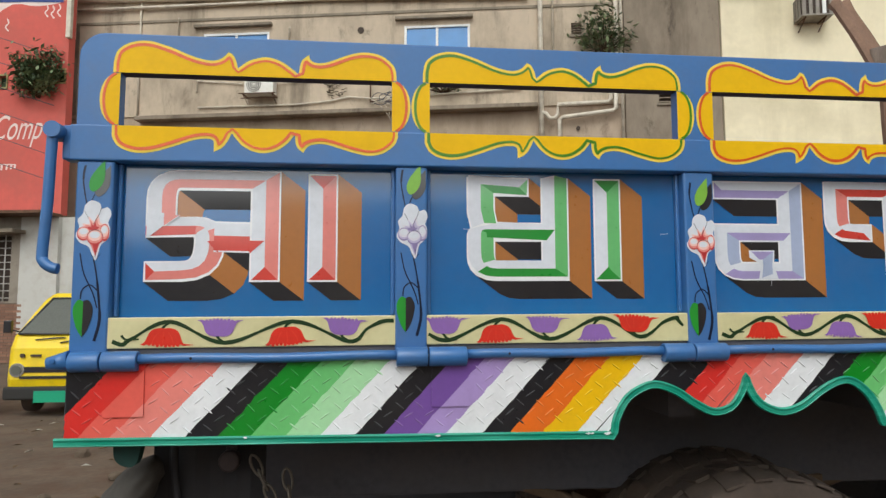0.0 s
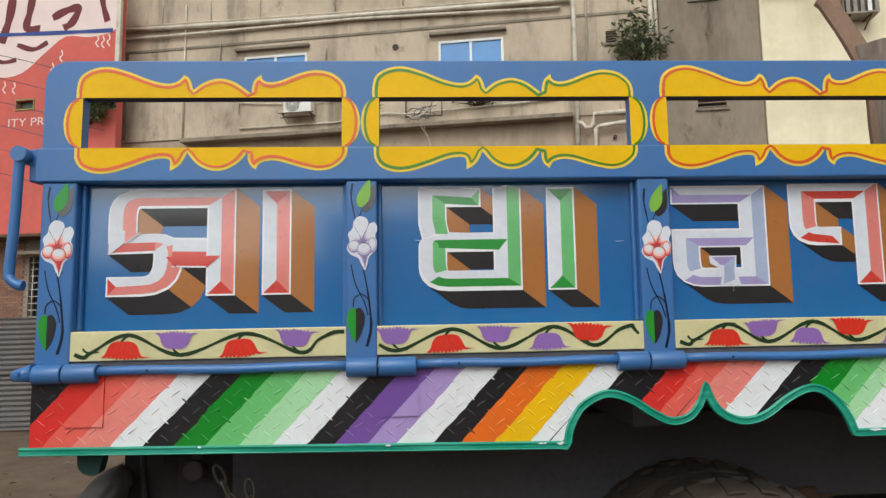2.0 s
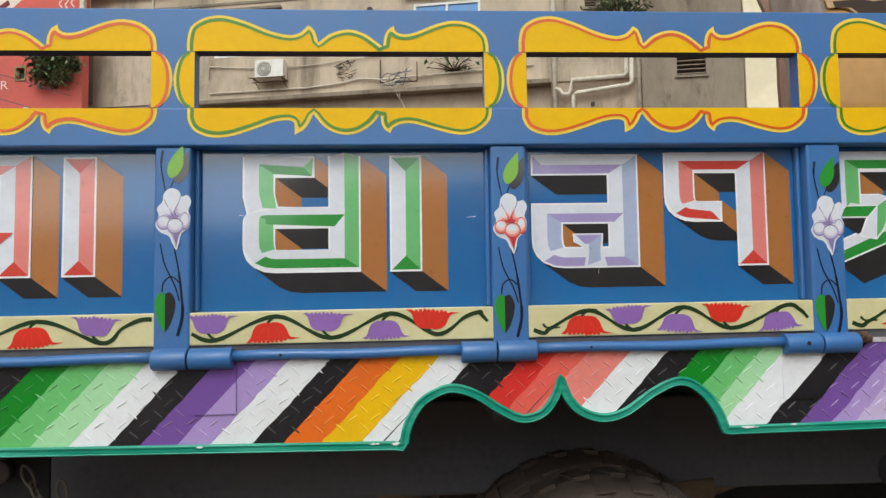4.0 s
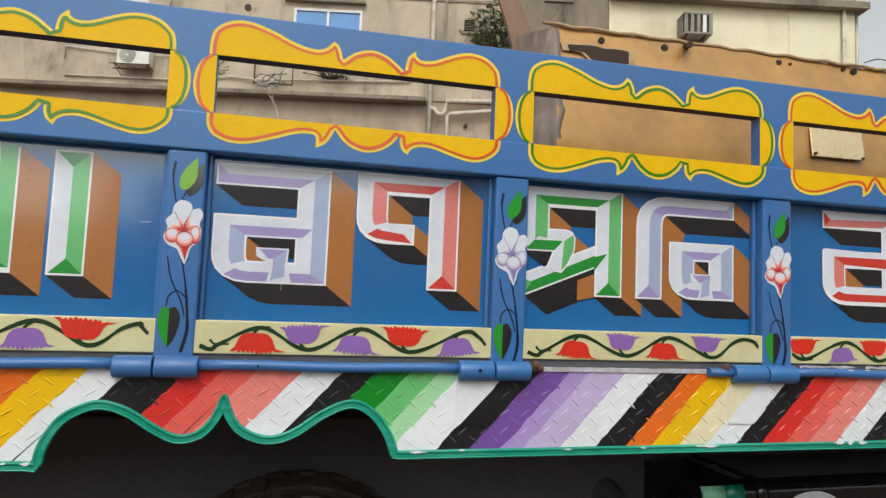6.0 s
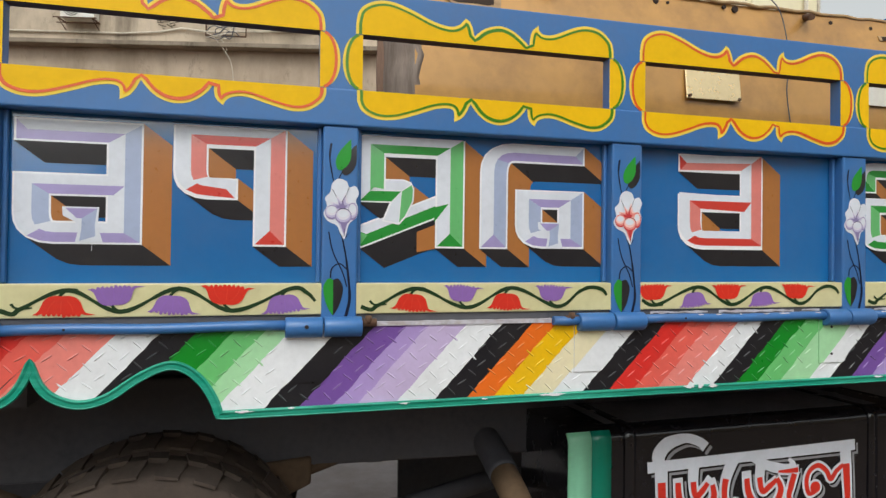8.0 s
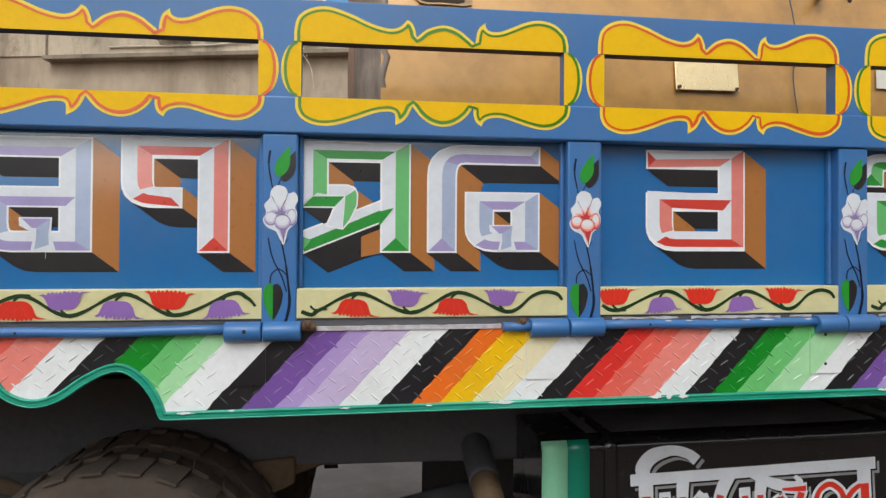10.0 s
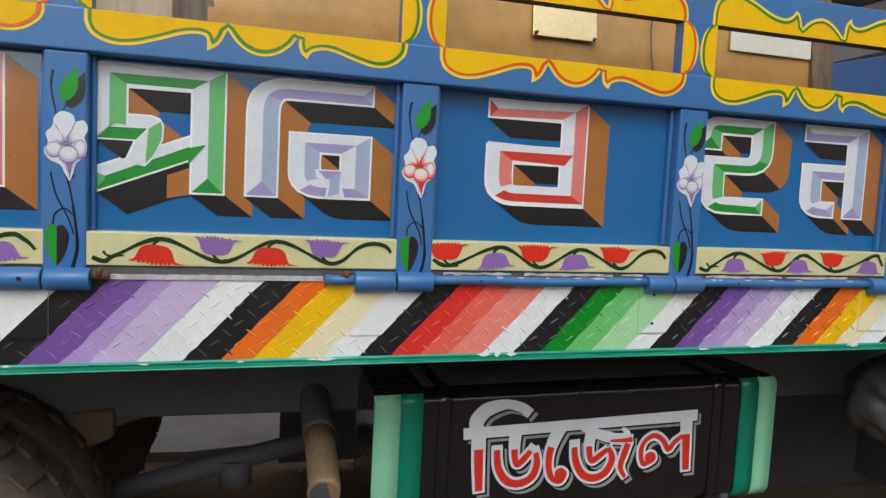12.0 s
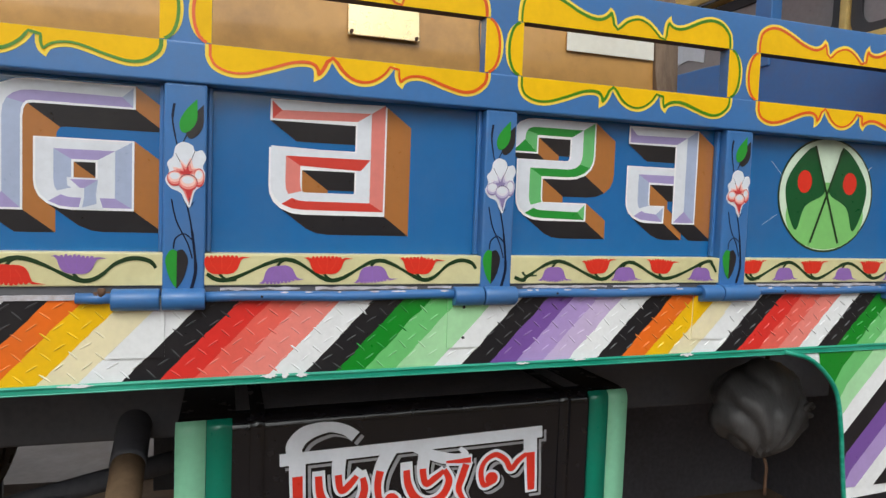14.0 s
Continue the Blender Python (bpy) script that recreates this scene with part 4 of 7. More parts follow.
PLATES = [(-0.728, -0.623), (0.163, 0.268), (1.699, 1.806), (2.525, 2.651), (3.388, 3.490), (4.208, 4.331)]
skirt_bm = bmesh.new()
xs = [-0.828 + (5.17 + 0.828) * i / 360 for i in range(361)]
prev = None
for x in xs:
    ring = [skirt_bm.verts.new(p) for p in ((x, 0.004, SKIRT_TOP), (x, 0.004, skirt_bottom(x)), (x, 0.010, skirt_bottom(x)), (x, 0.010, SKIRT_TOP))]
    if prev:
        for k in range(4):
            skirt_bm.faces.new((prev[k], prev[(k + 1) % 4], ring[(k + 1) % 4], ring[k]))
    prev = ring
skirt = part("skirt_plate", skirt_bm, CHASSIS, truck, "tread-plate skirt painted in slanted colour stripes", warp=True)
rng = random.Random(5)
marks = []
for i in range(0, 104):
    for j in range(0, 6):
        for half, turn in ((0.0, -41), (0.5, 35)):
            x, z = -0.80 + (i + half) * 0.058, 1.132 + (j + half) * 0.049
            if z < SKIRT_TOP - 0.018 and -0.81 < x < 5.12 and z > skirt_bottom(x) + 0.020 and not any(a - 0.014 < x < b + 0.014 and z > 1.212 for a, b in PLATES):
                marks.append((x + rng.uniform(-0.003, 0.003), z + rng.uniform(-0.003, 0.003), radians(turn) + rng.uniform(-0.10, 0.10), rng.uniform(0.7, 1.2)))


def stripe_meshes(u0, u1, x_min, x_max, z_top, bottom, y, steps):
    """One mesh for each stretch of a stripe; the arch can part it in two. The edges waver like a brush line."""
    out = {}
    waver = lambda u, z: 0.0045 * noise.noise(Vector((u * 13, z * 22, 0))) + 0.0050 * noise.noise(Vector((u * 29, z * 75, 3)))
    for k in range(steps):
        a, b = u0 + (u1 - u0) * k / steps, u0 + (u1 - u0) * (k + 1) / steps
        sa, sb = inside_spans(a + 1e-5, x_min, x_max, z_top, bottom), inside_spans(b - 1e-5, x_min, x_max, z_top, bottom)
        for i, (p, q) in enumerate(zip(sa, sb)):
            if abs(area([p[0], q[0], q[1], p[1]])) <= 1e-7:
                continue
            bm = out.setdefault(i, bmesh.new())
            rows = []
            for j in range(17):
                t = j / 16
                row = []
                for (s0, s1), edge in ((p, u0 if k == 0 else None), (q, u1 if k == steps - 1 else None)):
                    x, z = s0[0] + (s1[0] - s0[0]) * t, s0[1] + (s1[1] - s0[1]) * t
                    row.append((x + (waver(edge, z) if edge is not None and x_min + 0.01 < x < x_max - 0.01 else 0), z))
                rows.append(row)
            for (a0, b0), (a1, b1) in zip(rows, rows[1:]):
                if abs(area([a0, b0, b1, a1])) > 1e-9:
                    poly(bm, [a0, b0, b1, a1], y)
    for bm in out.values():
        bmesh.ops.remove_doubles(bm, verts=bm.verts, dist=1e-4)
    return list(out.values())


tread = {}
for i, (u0, c) in enumerate(STRIPE_STARTS):
    u1 = STRIPE_STARTS[i + 1][0] if i + 1 < len(STRIPE_STARTS) else u0 + 0.3
    pieces = stripe_meshes(u0, u1, -0.828, 5.165, SKIRT_TOP, skirt_bottom, 0.0022, 16)
    dashes = tread.setdefault(c, bmesh.new())
    for x, z, t, h in marks:
        if u0 <= x - SLANT * (z - 1.16) < u1:
            tread_mark(dashes, x, z, t, 0.0024, h)
    for bm in pieces:
        part("painted_stripe", bm, STRIPES[c], skirt, warp=True)
for c, dashes in tread.items():
    tagged(part("tread_pattern", dashes, WORN_LIT[c], skirt, warp=True), "raised tread dashes in the paint of their stripe", kind="stuff")
for x0, x1 in PLATES:
    bm = bmesh.new()
    zb = 1.226 - 0.002 * x0 - (0.010 if x0 < 0 else 0.0)
    mid = (x0 + x1) / 2 - SLANT * (1.29 - 1.16)
    own = [c for u, c in STRIPE_STARTS if u <= mid][-1]
    box(bm, x0, x1, -0.0022, 0.003, zb, SKIRT_TOP - 0.004)
    plate = part("hinge_plate", bm, STRIPES[own], skirt, warp=True)
    for i, (u0, c) in enumerate(STRIPE_STARTS[:-1]):
        shape = [(x0 - 0.0003, zb - 0.0003), (x1 + 0.0003, zb - 0.0003), (x1 + 0.0003, SKIRT_TOP - 0.005), (x0 - 0.0003, SKIRT_TOP - 0.005)]
        for limit, sg in ((u0, 1), (STRIPE_STARTS[i + 1][0], -1)):
            cut_shape = []
            for p, q in zip(shape, shape[1:] + shape[:1]):
                dp, dq = (sg * (v[0] - SLANT * (v[1] - 1.16) - limit) for v in (p, q))
                if dp >= 0:
                    cut_shape.append(p)
                if dp * dq < 0:
                    t = dp / (dp - dq)
                    cut_shape.append((p[0] + (q[0] - p[0]) * t, p[1] + (q[1] - p[1]) * t))
            shape = cut_shape
        if len(shape) > 2 and c != own:
            bm = bmesh.new()
            poly(bm, shape, -0.0028)
            part("painted_stripe", bm, STRIPES[c], plate, warp=True)
    for xx, zz in {0.163: ((0.42, 0.118),), 3.388: ((0.45, 0.028), (0.45, 0.115))}.get(x0, ()):
        bm = bmesh.new()
        cyl(bm, (x0 + 0.105 * xx, -0.0045, zb + zz), (x0 + 0.105 * xx, -0.0030, zb + zz), 0.0045, 10)
        part("screw", bm, BLACK, plate, warp=True)
# bare lip above the stripes where the rod is missing
bm = bmesh.new()
prev = None
for i in range(30):
    x = 1.915 + 0.0185 * i
    h = 0.006 + 0.003 * noise.noise(Vector((x * 30, 0, 0)))
    ring = [bm.verts.new(p) for p in ((x, -0.002, 1.366), (x, -0.003, 1.372 + h), (x, 0.010, 1.372 + h), (x, 0.010, 1.366))]
    if prev:
        for k in range(4):
            bm.faces.new((prev[k], prev[(k + 1) % 4], ring[(k + 1) % 4], ring[k]))
    prev = ring
part("skirt_lip", bm, SMEAR, skirt, "smeared white paint along the skirt's lip", warp=True)
# teal trim along the lower edge: a flat strip with a raised bead along its inner edge
def strip(bm, pts, profile, y):
    """Sweeps a closed profile of (outwards, forwards) along a line in the plane y; outwards is below the skirt."""
    pts = [Vector(p) for p in pts]
    rings = []
    for i, p in enumerate(pts):
        d = (pts[min(i + 1, len(pts) - 1)] - pts[max(i - 1, 0)]).normalized()
        down = Vector((d.y, -d.x))
        rings.append([bm.verts.new((p.x + down.x * a, y - b, p.y + down.y * a)) for a, b in profile])
    n = len(profile)
    for a, b in zip(rings, rings[1:]):
        for k in range(n):
            bm.faces.new((a[k], a[(k + 1) % n], b[(k + 1) % n], b[k]))
    bm.faces.new(rings[0])
    bm.faces.new(rings[-1][::-1])


STRIP = [(-0.007, -0.004), (-0.007, 0.005), (-0.003, 0.0085), (0.001, 0.0065), (0.003, 0.0050), (0.012, 0.0045), (0.014, 0.0060), (0.0165, 0.0035), (0.0165, -0.006)]
line = [(-0.850 + 0.02 * i, skirt_bottom(-0.850 + 0.02 * i)) for i in range(77)] + ARCH + [(1.548 + 0.03 * i, skirt_bottom(1.548 + 0.03 * i)) for i in range(121)]
line = [p for i, p in enumerate(line) if i == 0 or math.hypot(p[0] - line[i - 1][0], p[1] - line[i - 1][1]) > 0.003]
bm = bmesh.new()
strip(bm, line, STRIP, 0.002)
bmesh.ops.recalc_face_normals(bm, faces=bm.faces)
trim = part("trim_strip", bm, TEAL, truck, "teal painted lower trim strip", warp=True)
rng = random.Random(21)
for x, l, h in ((0.62, 0.03, 1.0), (0.672, 0.022, 1.3), (1.60, 0.05, 1.0), (1.72, 0.02, 0.8), (2.25, 0.02, 0.8), (2.455, 0.085, 1.5), (2.905, 0.040, 2.0), (2.945, 0.022, 2.6), (2.99, 0.034, 2.0), (3.62, 0.05, 1.0), (3.81, 0.055, 1.2), (4.19, 0.055, 2.0), (-0.35, 0.012, 1.0), (0.18, 0.02, 1.0), (2.02, 0.03, 0.9)):
    bm = bmesh.new()
    zc = skirt_bottom(x) + rng.uniform(0.001, 0.006)
    blob = [(x + l * 0.5 * math.cos(t) * rng.uniform(0.55, 1.15), zc + 0.0030 * h * math.sin(t) * rng.uniform(0.35, 1.4)) for t in (2 * math.pi * i / 18 for i in range(18))]
    poly(bm, blob, -0.0072)
    part("paint_fleck", bm, STRIPES["w"], trim, warp=True)

# mudguard behind the tank, towards the cab, with a teal edge
bm = bmesh.new()
arc = smooth_line([(4.58, 1.203), (4.69, 1.176), (4.77, 1.119), (4.825, 1.044), (4.851, 0.934), (4.868, 0.814), (4.890, 0.66)], 6)
edge = [(x, -0.004, z) for x, z in arc]
tube(bm, edge, 0.008, 8)
part("fender_edge", bm, TEAL, truck)
bm = bmesh.new()
poly(bm, list(arc) + [(5.6, 0.70), (5.6, 1.206)], 0.004, 0)
fender = part("cab_fender", bm, STRIPES["w"], truck, "slant-striped painted panel behind the cab wheel")
for k, c in enumerate("glawkuvwkoy"):
    u0, u1 = 4.645 + 0.0855 * k - (0.085 if k == 0 else 0.0), 4.7305 + 0.0855 * k
    bm = bmesh.new()
    for i in range(8):
        za, zb_ = 1.205 - 0.0625 * i, 1.205 - 0.0625 * (i + 1)
        quad = []
        for u, z in ((u0, za), (u1, za), (u1, zb_), (u0, zb_)):
            quad.append((u + SLANT * (z - 1.02), z))
        lim = lambda z: next((x for x, zz in arc if zz <= z), 4.83)
        quad = [(max(x, lim(z) + 0.002), z) for x, z in quad]
        if abs(area(quad)) > 1e-6:
            poly(bm, quad, 0.0015)
    if bm.faces:
        part("painted_stripe", bm, STRIPES[c], fender)
    else:
        bm.free()

# bed floor, far side, tailgate, headboard
bm = bmesh.new()
box(bm, -0.80, 5.15, 0.075, 2.20, 1.28, 1.36)
# bed colour is lightened to stand in for light beneath it
part("bed_floor", bm, mat("lightened_bed", (128, 112, 98), rough=0.9, var=0.25, coarse=4, fine=40, bump=0.3, dirt=(92, 70, 56), dirt_amount=0.6, dirt_scale=5), truck, "worn rusty steel bed floor")
bm = bmesh.new()
box(bm, -0.80, 5.15, 2.20, 2.26, 1.28, 2.20)
part("far_side", bm, BLUE, truck, "plain blue far side of the bed")
bm = bmesh.new()
box(bm, -0.815, -0.765, 0.08, 2.19, 1.37, 2.055)
part("tailgate", bm, BLUE, truck, "closed blue steel tailgate", bevel=0.01)
bm = bmesh.new()
v = box(bm, 5.11, 5.15, 0.08, 2.19, 1.37, 2.41)
for p in v:
    if p.co.z > 2 and p.co.y < 1:
        p.co.z = 2.345
bmesh.ops.subdivide_edges(bm, edges=bm.edges[:], cuts=3)
for p in bm.verts:
    if p.co.z > 2.3:
        p.co.z += 0.035 * math.sin(math.pi * (p.co.y - 0.08) / 2.11)
part("headboard", bm, BLUE, truck, "dark blue steel headboard", bevel=0.006)
for y in (0.08, 0.712, 2.08):
    bm = bmesh.new()
    box(bm, 5.10, 5.16, y, y + (0.10 if y == 0.712 else 0.06), 2.34, 2.94)
    part("headboard_post", bm, BLUE, truck, bevel=0.005)
bm = bmesh.new()
box(bm, 5.10, 5.16, 0.10, 2.19, 2.94, 3.00)
part("headboard_rail", bm, BLUE, truck, bevel=0.005)
# cab seen beyond the headboard
# cab yellow and glass grey are raised to stand in for glare
CAB_YELLOW = mat("cab_yellow", (246, 208, 128), rough=0.45, var=0.12, coarse=2, fine=30, dirt=(130, 100, 56), dirt_amount=0.4)
GLASS_DARK = mat("cab_glass", (146, 142, 144), rough=0.3, var=0.15, coarse=2, bump=0, spec=0.7)
bm = bmesh.new()
box(bm, 5.32, 5.38, 0.05, 2.22, 1.30, 2.44)
box(bm, 5.38, 6.90, 0.05, 0.12, 1.30, 2.40)
box(bm, 5.38, 6.90, 2.16, 2.22, 1.30, 2.80)
box(bm, 6.85, 6.90, 0.12, 2.16, 1.30, 2.80)
part("cab_wall", bm, CAB_YELLOW, truck, "yellow painted wooden cab wall")
bm = bmesh.new()
box(bm, 5.26, 7.0, -0.02, 2.28, 2.82, 2.95)
part("cab_roof", bm, CAB_YELLOW, truck, bevel=0.03)
for y, w in ((0.05, 0.05), (0.508, 0.040), (2.14, 0.08)):
    bm = bmesh.new()
    box(bm, 5.31, 5.39, y, y + w, 2.44, 2.82)
    part("cab_pillar", bm, CAB_YELLOW, truck, bevel=0.008)
bm = bmesh.new()
box(bm, 5.250, 5.262, 0.0, 2.26, 2.800, 2.812)
part("roof_edge", bm, CHASSIS, truck, "dark drip edge under the cab roof")
SEAL = mat("window_rubber", (70, 68, 72), rough=0.7, var=0.15, coarse=6, bump=0.1)
for y0, y1 in ((0.102, 0.506), (0.550, 2.138)):
    bm = bmesh.new()
    box(bm, 5.345, 5.355, y0 + 0.02, y1 - 0.02, 2.44, 2.79)
    window = part("rear_window", bm, GLASS_DARK, truck, "grey rear cab window, lightened for glare")
    # rubber seal with rounded corners
    ring = []
    for off in (0.0, 0.050):
        r = 0.085 - off * 0.5
        loop = []
        for cy, cz, a0 in ((y1 - off - r, 2.800 - off - r, 0), (y0 + off + r, 2.800 - off - r, 90), (y0 + off + r, 2.43 + off + r, 180), (y1 - off - r, 2.43 + off + r, 270)):
            loop += [(cy + r * math.cos(radians(a0 + 15 * q)), cz + r * math.sin(radians(a0 + 15 * q))) for q in range(7)]
        ring.append(loop)
    bm = bmesh.new()
    rows = [[bm.verts.new((x, *p)) for p in ring[o]] for x, o in ((5.350, 0), (5.332, 0), (5.332, 1), (5.350, 1))]
    for a_, b_ in zip(rows, rows[1:]):
        for k in range(len(a_)):
            bm.faces.new((a_[k], a_[(k + 1) % len(a_)], b_[(k + 1) % len(a_)], b_[k]))
    part("window_seal", bm, SEAL, window, "black rubber window seal")
bm = bmesh.new()
torn = [(1.46, 2.52), (1.60, 2.56), (1.69, 2.545), (1.72, 2.665), (1.55, 2.65), (1.455, 2.615)]
f = [bm.verts.new((5.338, y, z)) for y, z in torn]
g = [bm.verts.new((5.343, y, z)) for y, z in torn]
bm.faces.new(f[::-1])
bm.faces.new(g)
for k in range(len(f)):
    bm.faces.new((f[k], f[(k + 1) % len(f)], g[(k + 1) % len(f)], g[k]))
part("window_sticker", bm, WHITE, truck, "torn white sticker on the cab window")

# added dark panels close the far side, open only where lit ground shows
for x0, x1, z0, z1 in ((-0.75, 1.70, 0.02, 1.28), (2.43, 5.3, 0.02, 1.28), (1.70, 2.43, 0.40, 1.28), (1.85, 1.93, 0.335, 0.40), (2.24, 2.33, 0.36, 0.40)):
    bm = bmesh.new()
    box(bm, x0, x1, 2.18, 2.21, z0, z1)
    part("side_guard", bm, CHASSIS, truck, "added dark panel closing the view on the far side")

# added dark sheets behind the cab fender, in place of the shade there
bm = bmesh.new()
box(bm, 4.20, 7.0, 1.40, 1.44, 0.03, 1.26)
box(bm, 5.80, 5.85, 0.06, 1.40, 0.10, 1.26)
part("inner_mudguard", bm, mat("underbody_grey", (90, 88, 94), rough=0.95, var=0.3, spec=0.1, bump=0.2, dirt=(60, 54, 52), dirt_amount=0.4), truck, "added dark sheet hiding the far cab wheel")

# chassis, axle, springs, wheels
for y in (0.72, 1.48):
    bm = bmesh.new()
    box(bm, -0.60, 5.6, y, y + 0.08, 0.80 if y < 1 else 0.90, 1.14)
    part("chassis_rail", bm, CHASSIS, truck, bevel=0.01)
for k in range(8):
    x = -0.55 + 0.75 * k
    bm = bmesh.new()
    box(bm, x, x + 0.09, 0.20, 2.20, 1.16, 1.27)
    part("cross_member", bm, CHASSIS, truck)
bm = bmesh.new()
cyl(bm, (1.32, 0.30, 0.465), (1.32, 2.0, 0.465), 0.07, 14)
cyl(bm, (1.32, 1.0, 0.465), (1.32, 1.3, 0.465), 0.19, 16)
part("rear_axle", bm, CHASSIS, truck)
for y in (0.70, 1.52):
    for k in range(5):
        bm = bmesh.new()
        l = 0.80 - 0.11 * k
        tube(bm, smooth_line([(1.25 - l, y + 0.04, 0.86 - 0.03 * k), (1.25, y + 0.04, 0.66 - 0.022 * k), (1.25 + l, y + 0.04, 0.86 - 0.03 * k)], 5), 0.022, 6)
        part("spring_leaf", bm, mat("muddy_steel", (112, 92, 74), rough=0.9, var=0.3, bump=0.4, dirt=(70, 58, 46), dirt_amount=0.7), truck)


def make_wheel(x, y, r, w, facing, hub=None):
    """Tyre with lugs and a dished rim. The wheel's axis runs along y."""
    hub = hub or r
    prof = [(0.60, -0.5), (0.72, -0.50), (0.90, -0.52), (0.975, -0.46), (1.0, -0.36), (1.0, 0.36), (0.975, 0.46), (0.90, 0.52), (0.72, 0.50), (0.60, 0.5)]
    seg = 56
    bm = bmesh.new()
    rings = []
    for i in range(seg):
        t = 2 * math.pi * i / seg
        rings.append([bm.verts.new((x + r * a * math.cos(t), y + w * b, hub + r * a * math.sin(t))) for a, b in prof])
    for i in range(seg):
        a, b = rings[i], rings[(i + 1) % seg]
        for k in range(len(prof) - 1):
            bm.faces.new((a[k], a[k + 1], b[k + 1], b[k])).smooth = True
    tyre = part("tyre", bm, RUBBER, truck, "muddy worn black truck tyre with deep lugs")
    bm = bmesh.new()
    for i in range(28):
        for side in (-1, 1):
            t0 = 2 * math.pi * (i + (0.5 if side > 0 else 0)) / 28
            pts = []
            for tt, b in ((0.0, 0.03), (0.11, 0.03), (0.15, 0.50), (0.02, 0.50)):
                for rad in (0.985, (1.028 if b < 0.3 else 1.002) + 0.006 * noise.noise(Vector((i * 1.7, side, 0)))):
                    t = t0 + tt + 0.012 * noise.noise(Vector((i * 2.3, side * 3, tt)))
                    pts.append(bm.verts.new((x + r * rad * math.cos(t), y + side * w * b, hub + r * rad * math.sin(t))))
            for f in ((1, 3, 5, 7), (0, 2, 3, 1), (2, 4, 5, 3), (4, 6, 7, 5), (6, 0, 1, 7)):
                bm.faces.new([pts[k] for k in f])
    part("tread", bm, RUBBER, tyre)
    bm = bmesh.new()
    yy = y + facing * w * 0.46
    for r0, y0, r1, y1 in ((0.61, 0, 0.55, -0.02), (0.55, -0.02, 0.50, -0.10), (0.50, -0.10, 0.20, -0.13), (0.20, -0.13, 0.18, 0.0), (0.18, 0.0, 0.01, 0.01)):
        cyl(bm, (x, yy + facing * y0, hub), (x, yy + facing * y1 + facing * 1e-4, hub), r * r0, 32, r2=r * r1, caps=False)
    part("rim", bm, RUST, tyre)


for y, f in ((0.34, -1), (0.64, 1), (1.68, -1), (1.98, 1)):
    make_wheel(1.32, y, 0.488, 0.25, f, 0.465)
for y, f in ((0.30, -1), (1.95, 1)):
    make_wheel(6.40, y, 0.50, 0.25, f)
# rear bumper bar and small fittings under the tail
bm = bmesh.new()
v = smooth_line([(-0.715, 1.14), (-0.712, 1.10), (-0.690, 1.078), (-0.655, 1.080), (-0.640, 1.14)], 4)
f = [bm.verts.new((x, 0.05, z)) for x, z in v]
b = [bm.verts.new((x, 0.09, z)) for x, z in v]
bm.faces.new(f)
bm.faces.new(b[::-1])
for k in range(len(f)):
    bm.faces.new((f[k], b[k], b[(k + 1) % len(f)], f[(k + 1) % len(f)]))
# the trim's teal darkened, with the shade under the truck in its colour
part("rail_end", bm, mat("shaded_teal", (12, 58, 52), rough=0.7, var=0.25, coarse=12, dirt=(40, 44, 40), dirt_amount=0.7, dirt_scale=10), truck, "teal painted rounded rail end")
bm = bmesh.new()
bmesh.ops.create_icosphere(bm, subdivisions=4, radius=1.0)
tilt = Matrix.Rotation(radians(38), 3, "Y")
for p in bm.verts:
    q = Vector((0.060 * p.co.x, 0.09 * p.co.y, 0.135 * p.co.z)) * (1 + 0.12 * noise.noise(p.co * 2.5) + 0.05 * noise.noise(p.co * 7))
    p.co = tilt @ q + Vector((-0.722, 0.20, 0.957))
part("mud_flap", bm, mat("dusty_flap", (82, 78, 74), rough=0.9, var=0.2, coarse=8, fine=50, bump=0.3, dirt=(56, 52, 50), dirt_amount=0.6, dirt_scale=6), truck, "rolled muddy rubber mud flap", smooth=True)
bm = bmesh.new()
tube(bm, smooth_line([(-0.60, 0.24, 1.13), (-0.60, 0.24, 1.02), (-0.58, 0.24, 0.85), (-0.58, 0.24, 0.66)], 5), 0.011, 8)
TAIL_BLACK = mat("tail_black", (40, 39, 43), rough=0.75, var=0.25, coarse=4, fine=30, bump=0.2, dirt=(66, 60, 54), dirt_amount=0.3, dirt_scale=4)
part("flap_edge", bm, TAIL_BLACK, truck)
# added black sheet, in place of the shade under the tail
bm = bmesh.new()
prev = None
for i in range(9):
    x = -0.672 + 0.042 * i
    y = 0.27 + 0.012 * math.sin(1.7 * i)
    ring = [bm.verts.new(p) for p in ((x, y, 1.14), (x, y, 0.42 + 0.02 * math.sin(3 * i)), (x, y + 0.012, 0.42), (x, y + 0.012, 1.14))]
    if prev:
        for k in range(4):
            bm.faces.new((prev[k], prev[(k + 1) % 4], ring[(k + 1) % 4], ring[k]))
    else:
        bm.faces.new(ring[::-1])
    prev = ring
bm.faces.new(prev)
part("splash_sheet", bm, TAIL_BLACK, truck, "added black sheet hiding the ground under the tail")


# small fitting added for a faint pinkish blob of unclear kind
bm = bmesh.new()
cyl(bm, (-0.434, 0.20, 1.05), (-0.434, 0.24, 1.05), 0.032, 14)
box(bm, -0.450, -0.418, 0.235, 0.25, 1.05, 1.16)
part("tail_lamp", bm, mat("dull_pink", (56, 44, 46), rough=0.5, var=0.25, coarse=20, dirt=(60, 50, 50), dirt_amount=0.6, dirt_scale=20), truck, "small dull pink fitting under the tail", bevel=0.006)

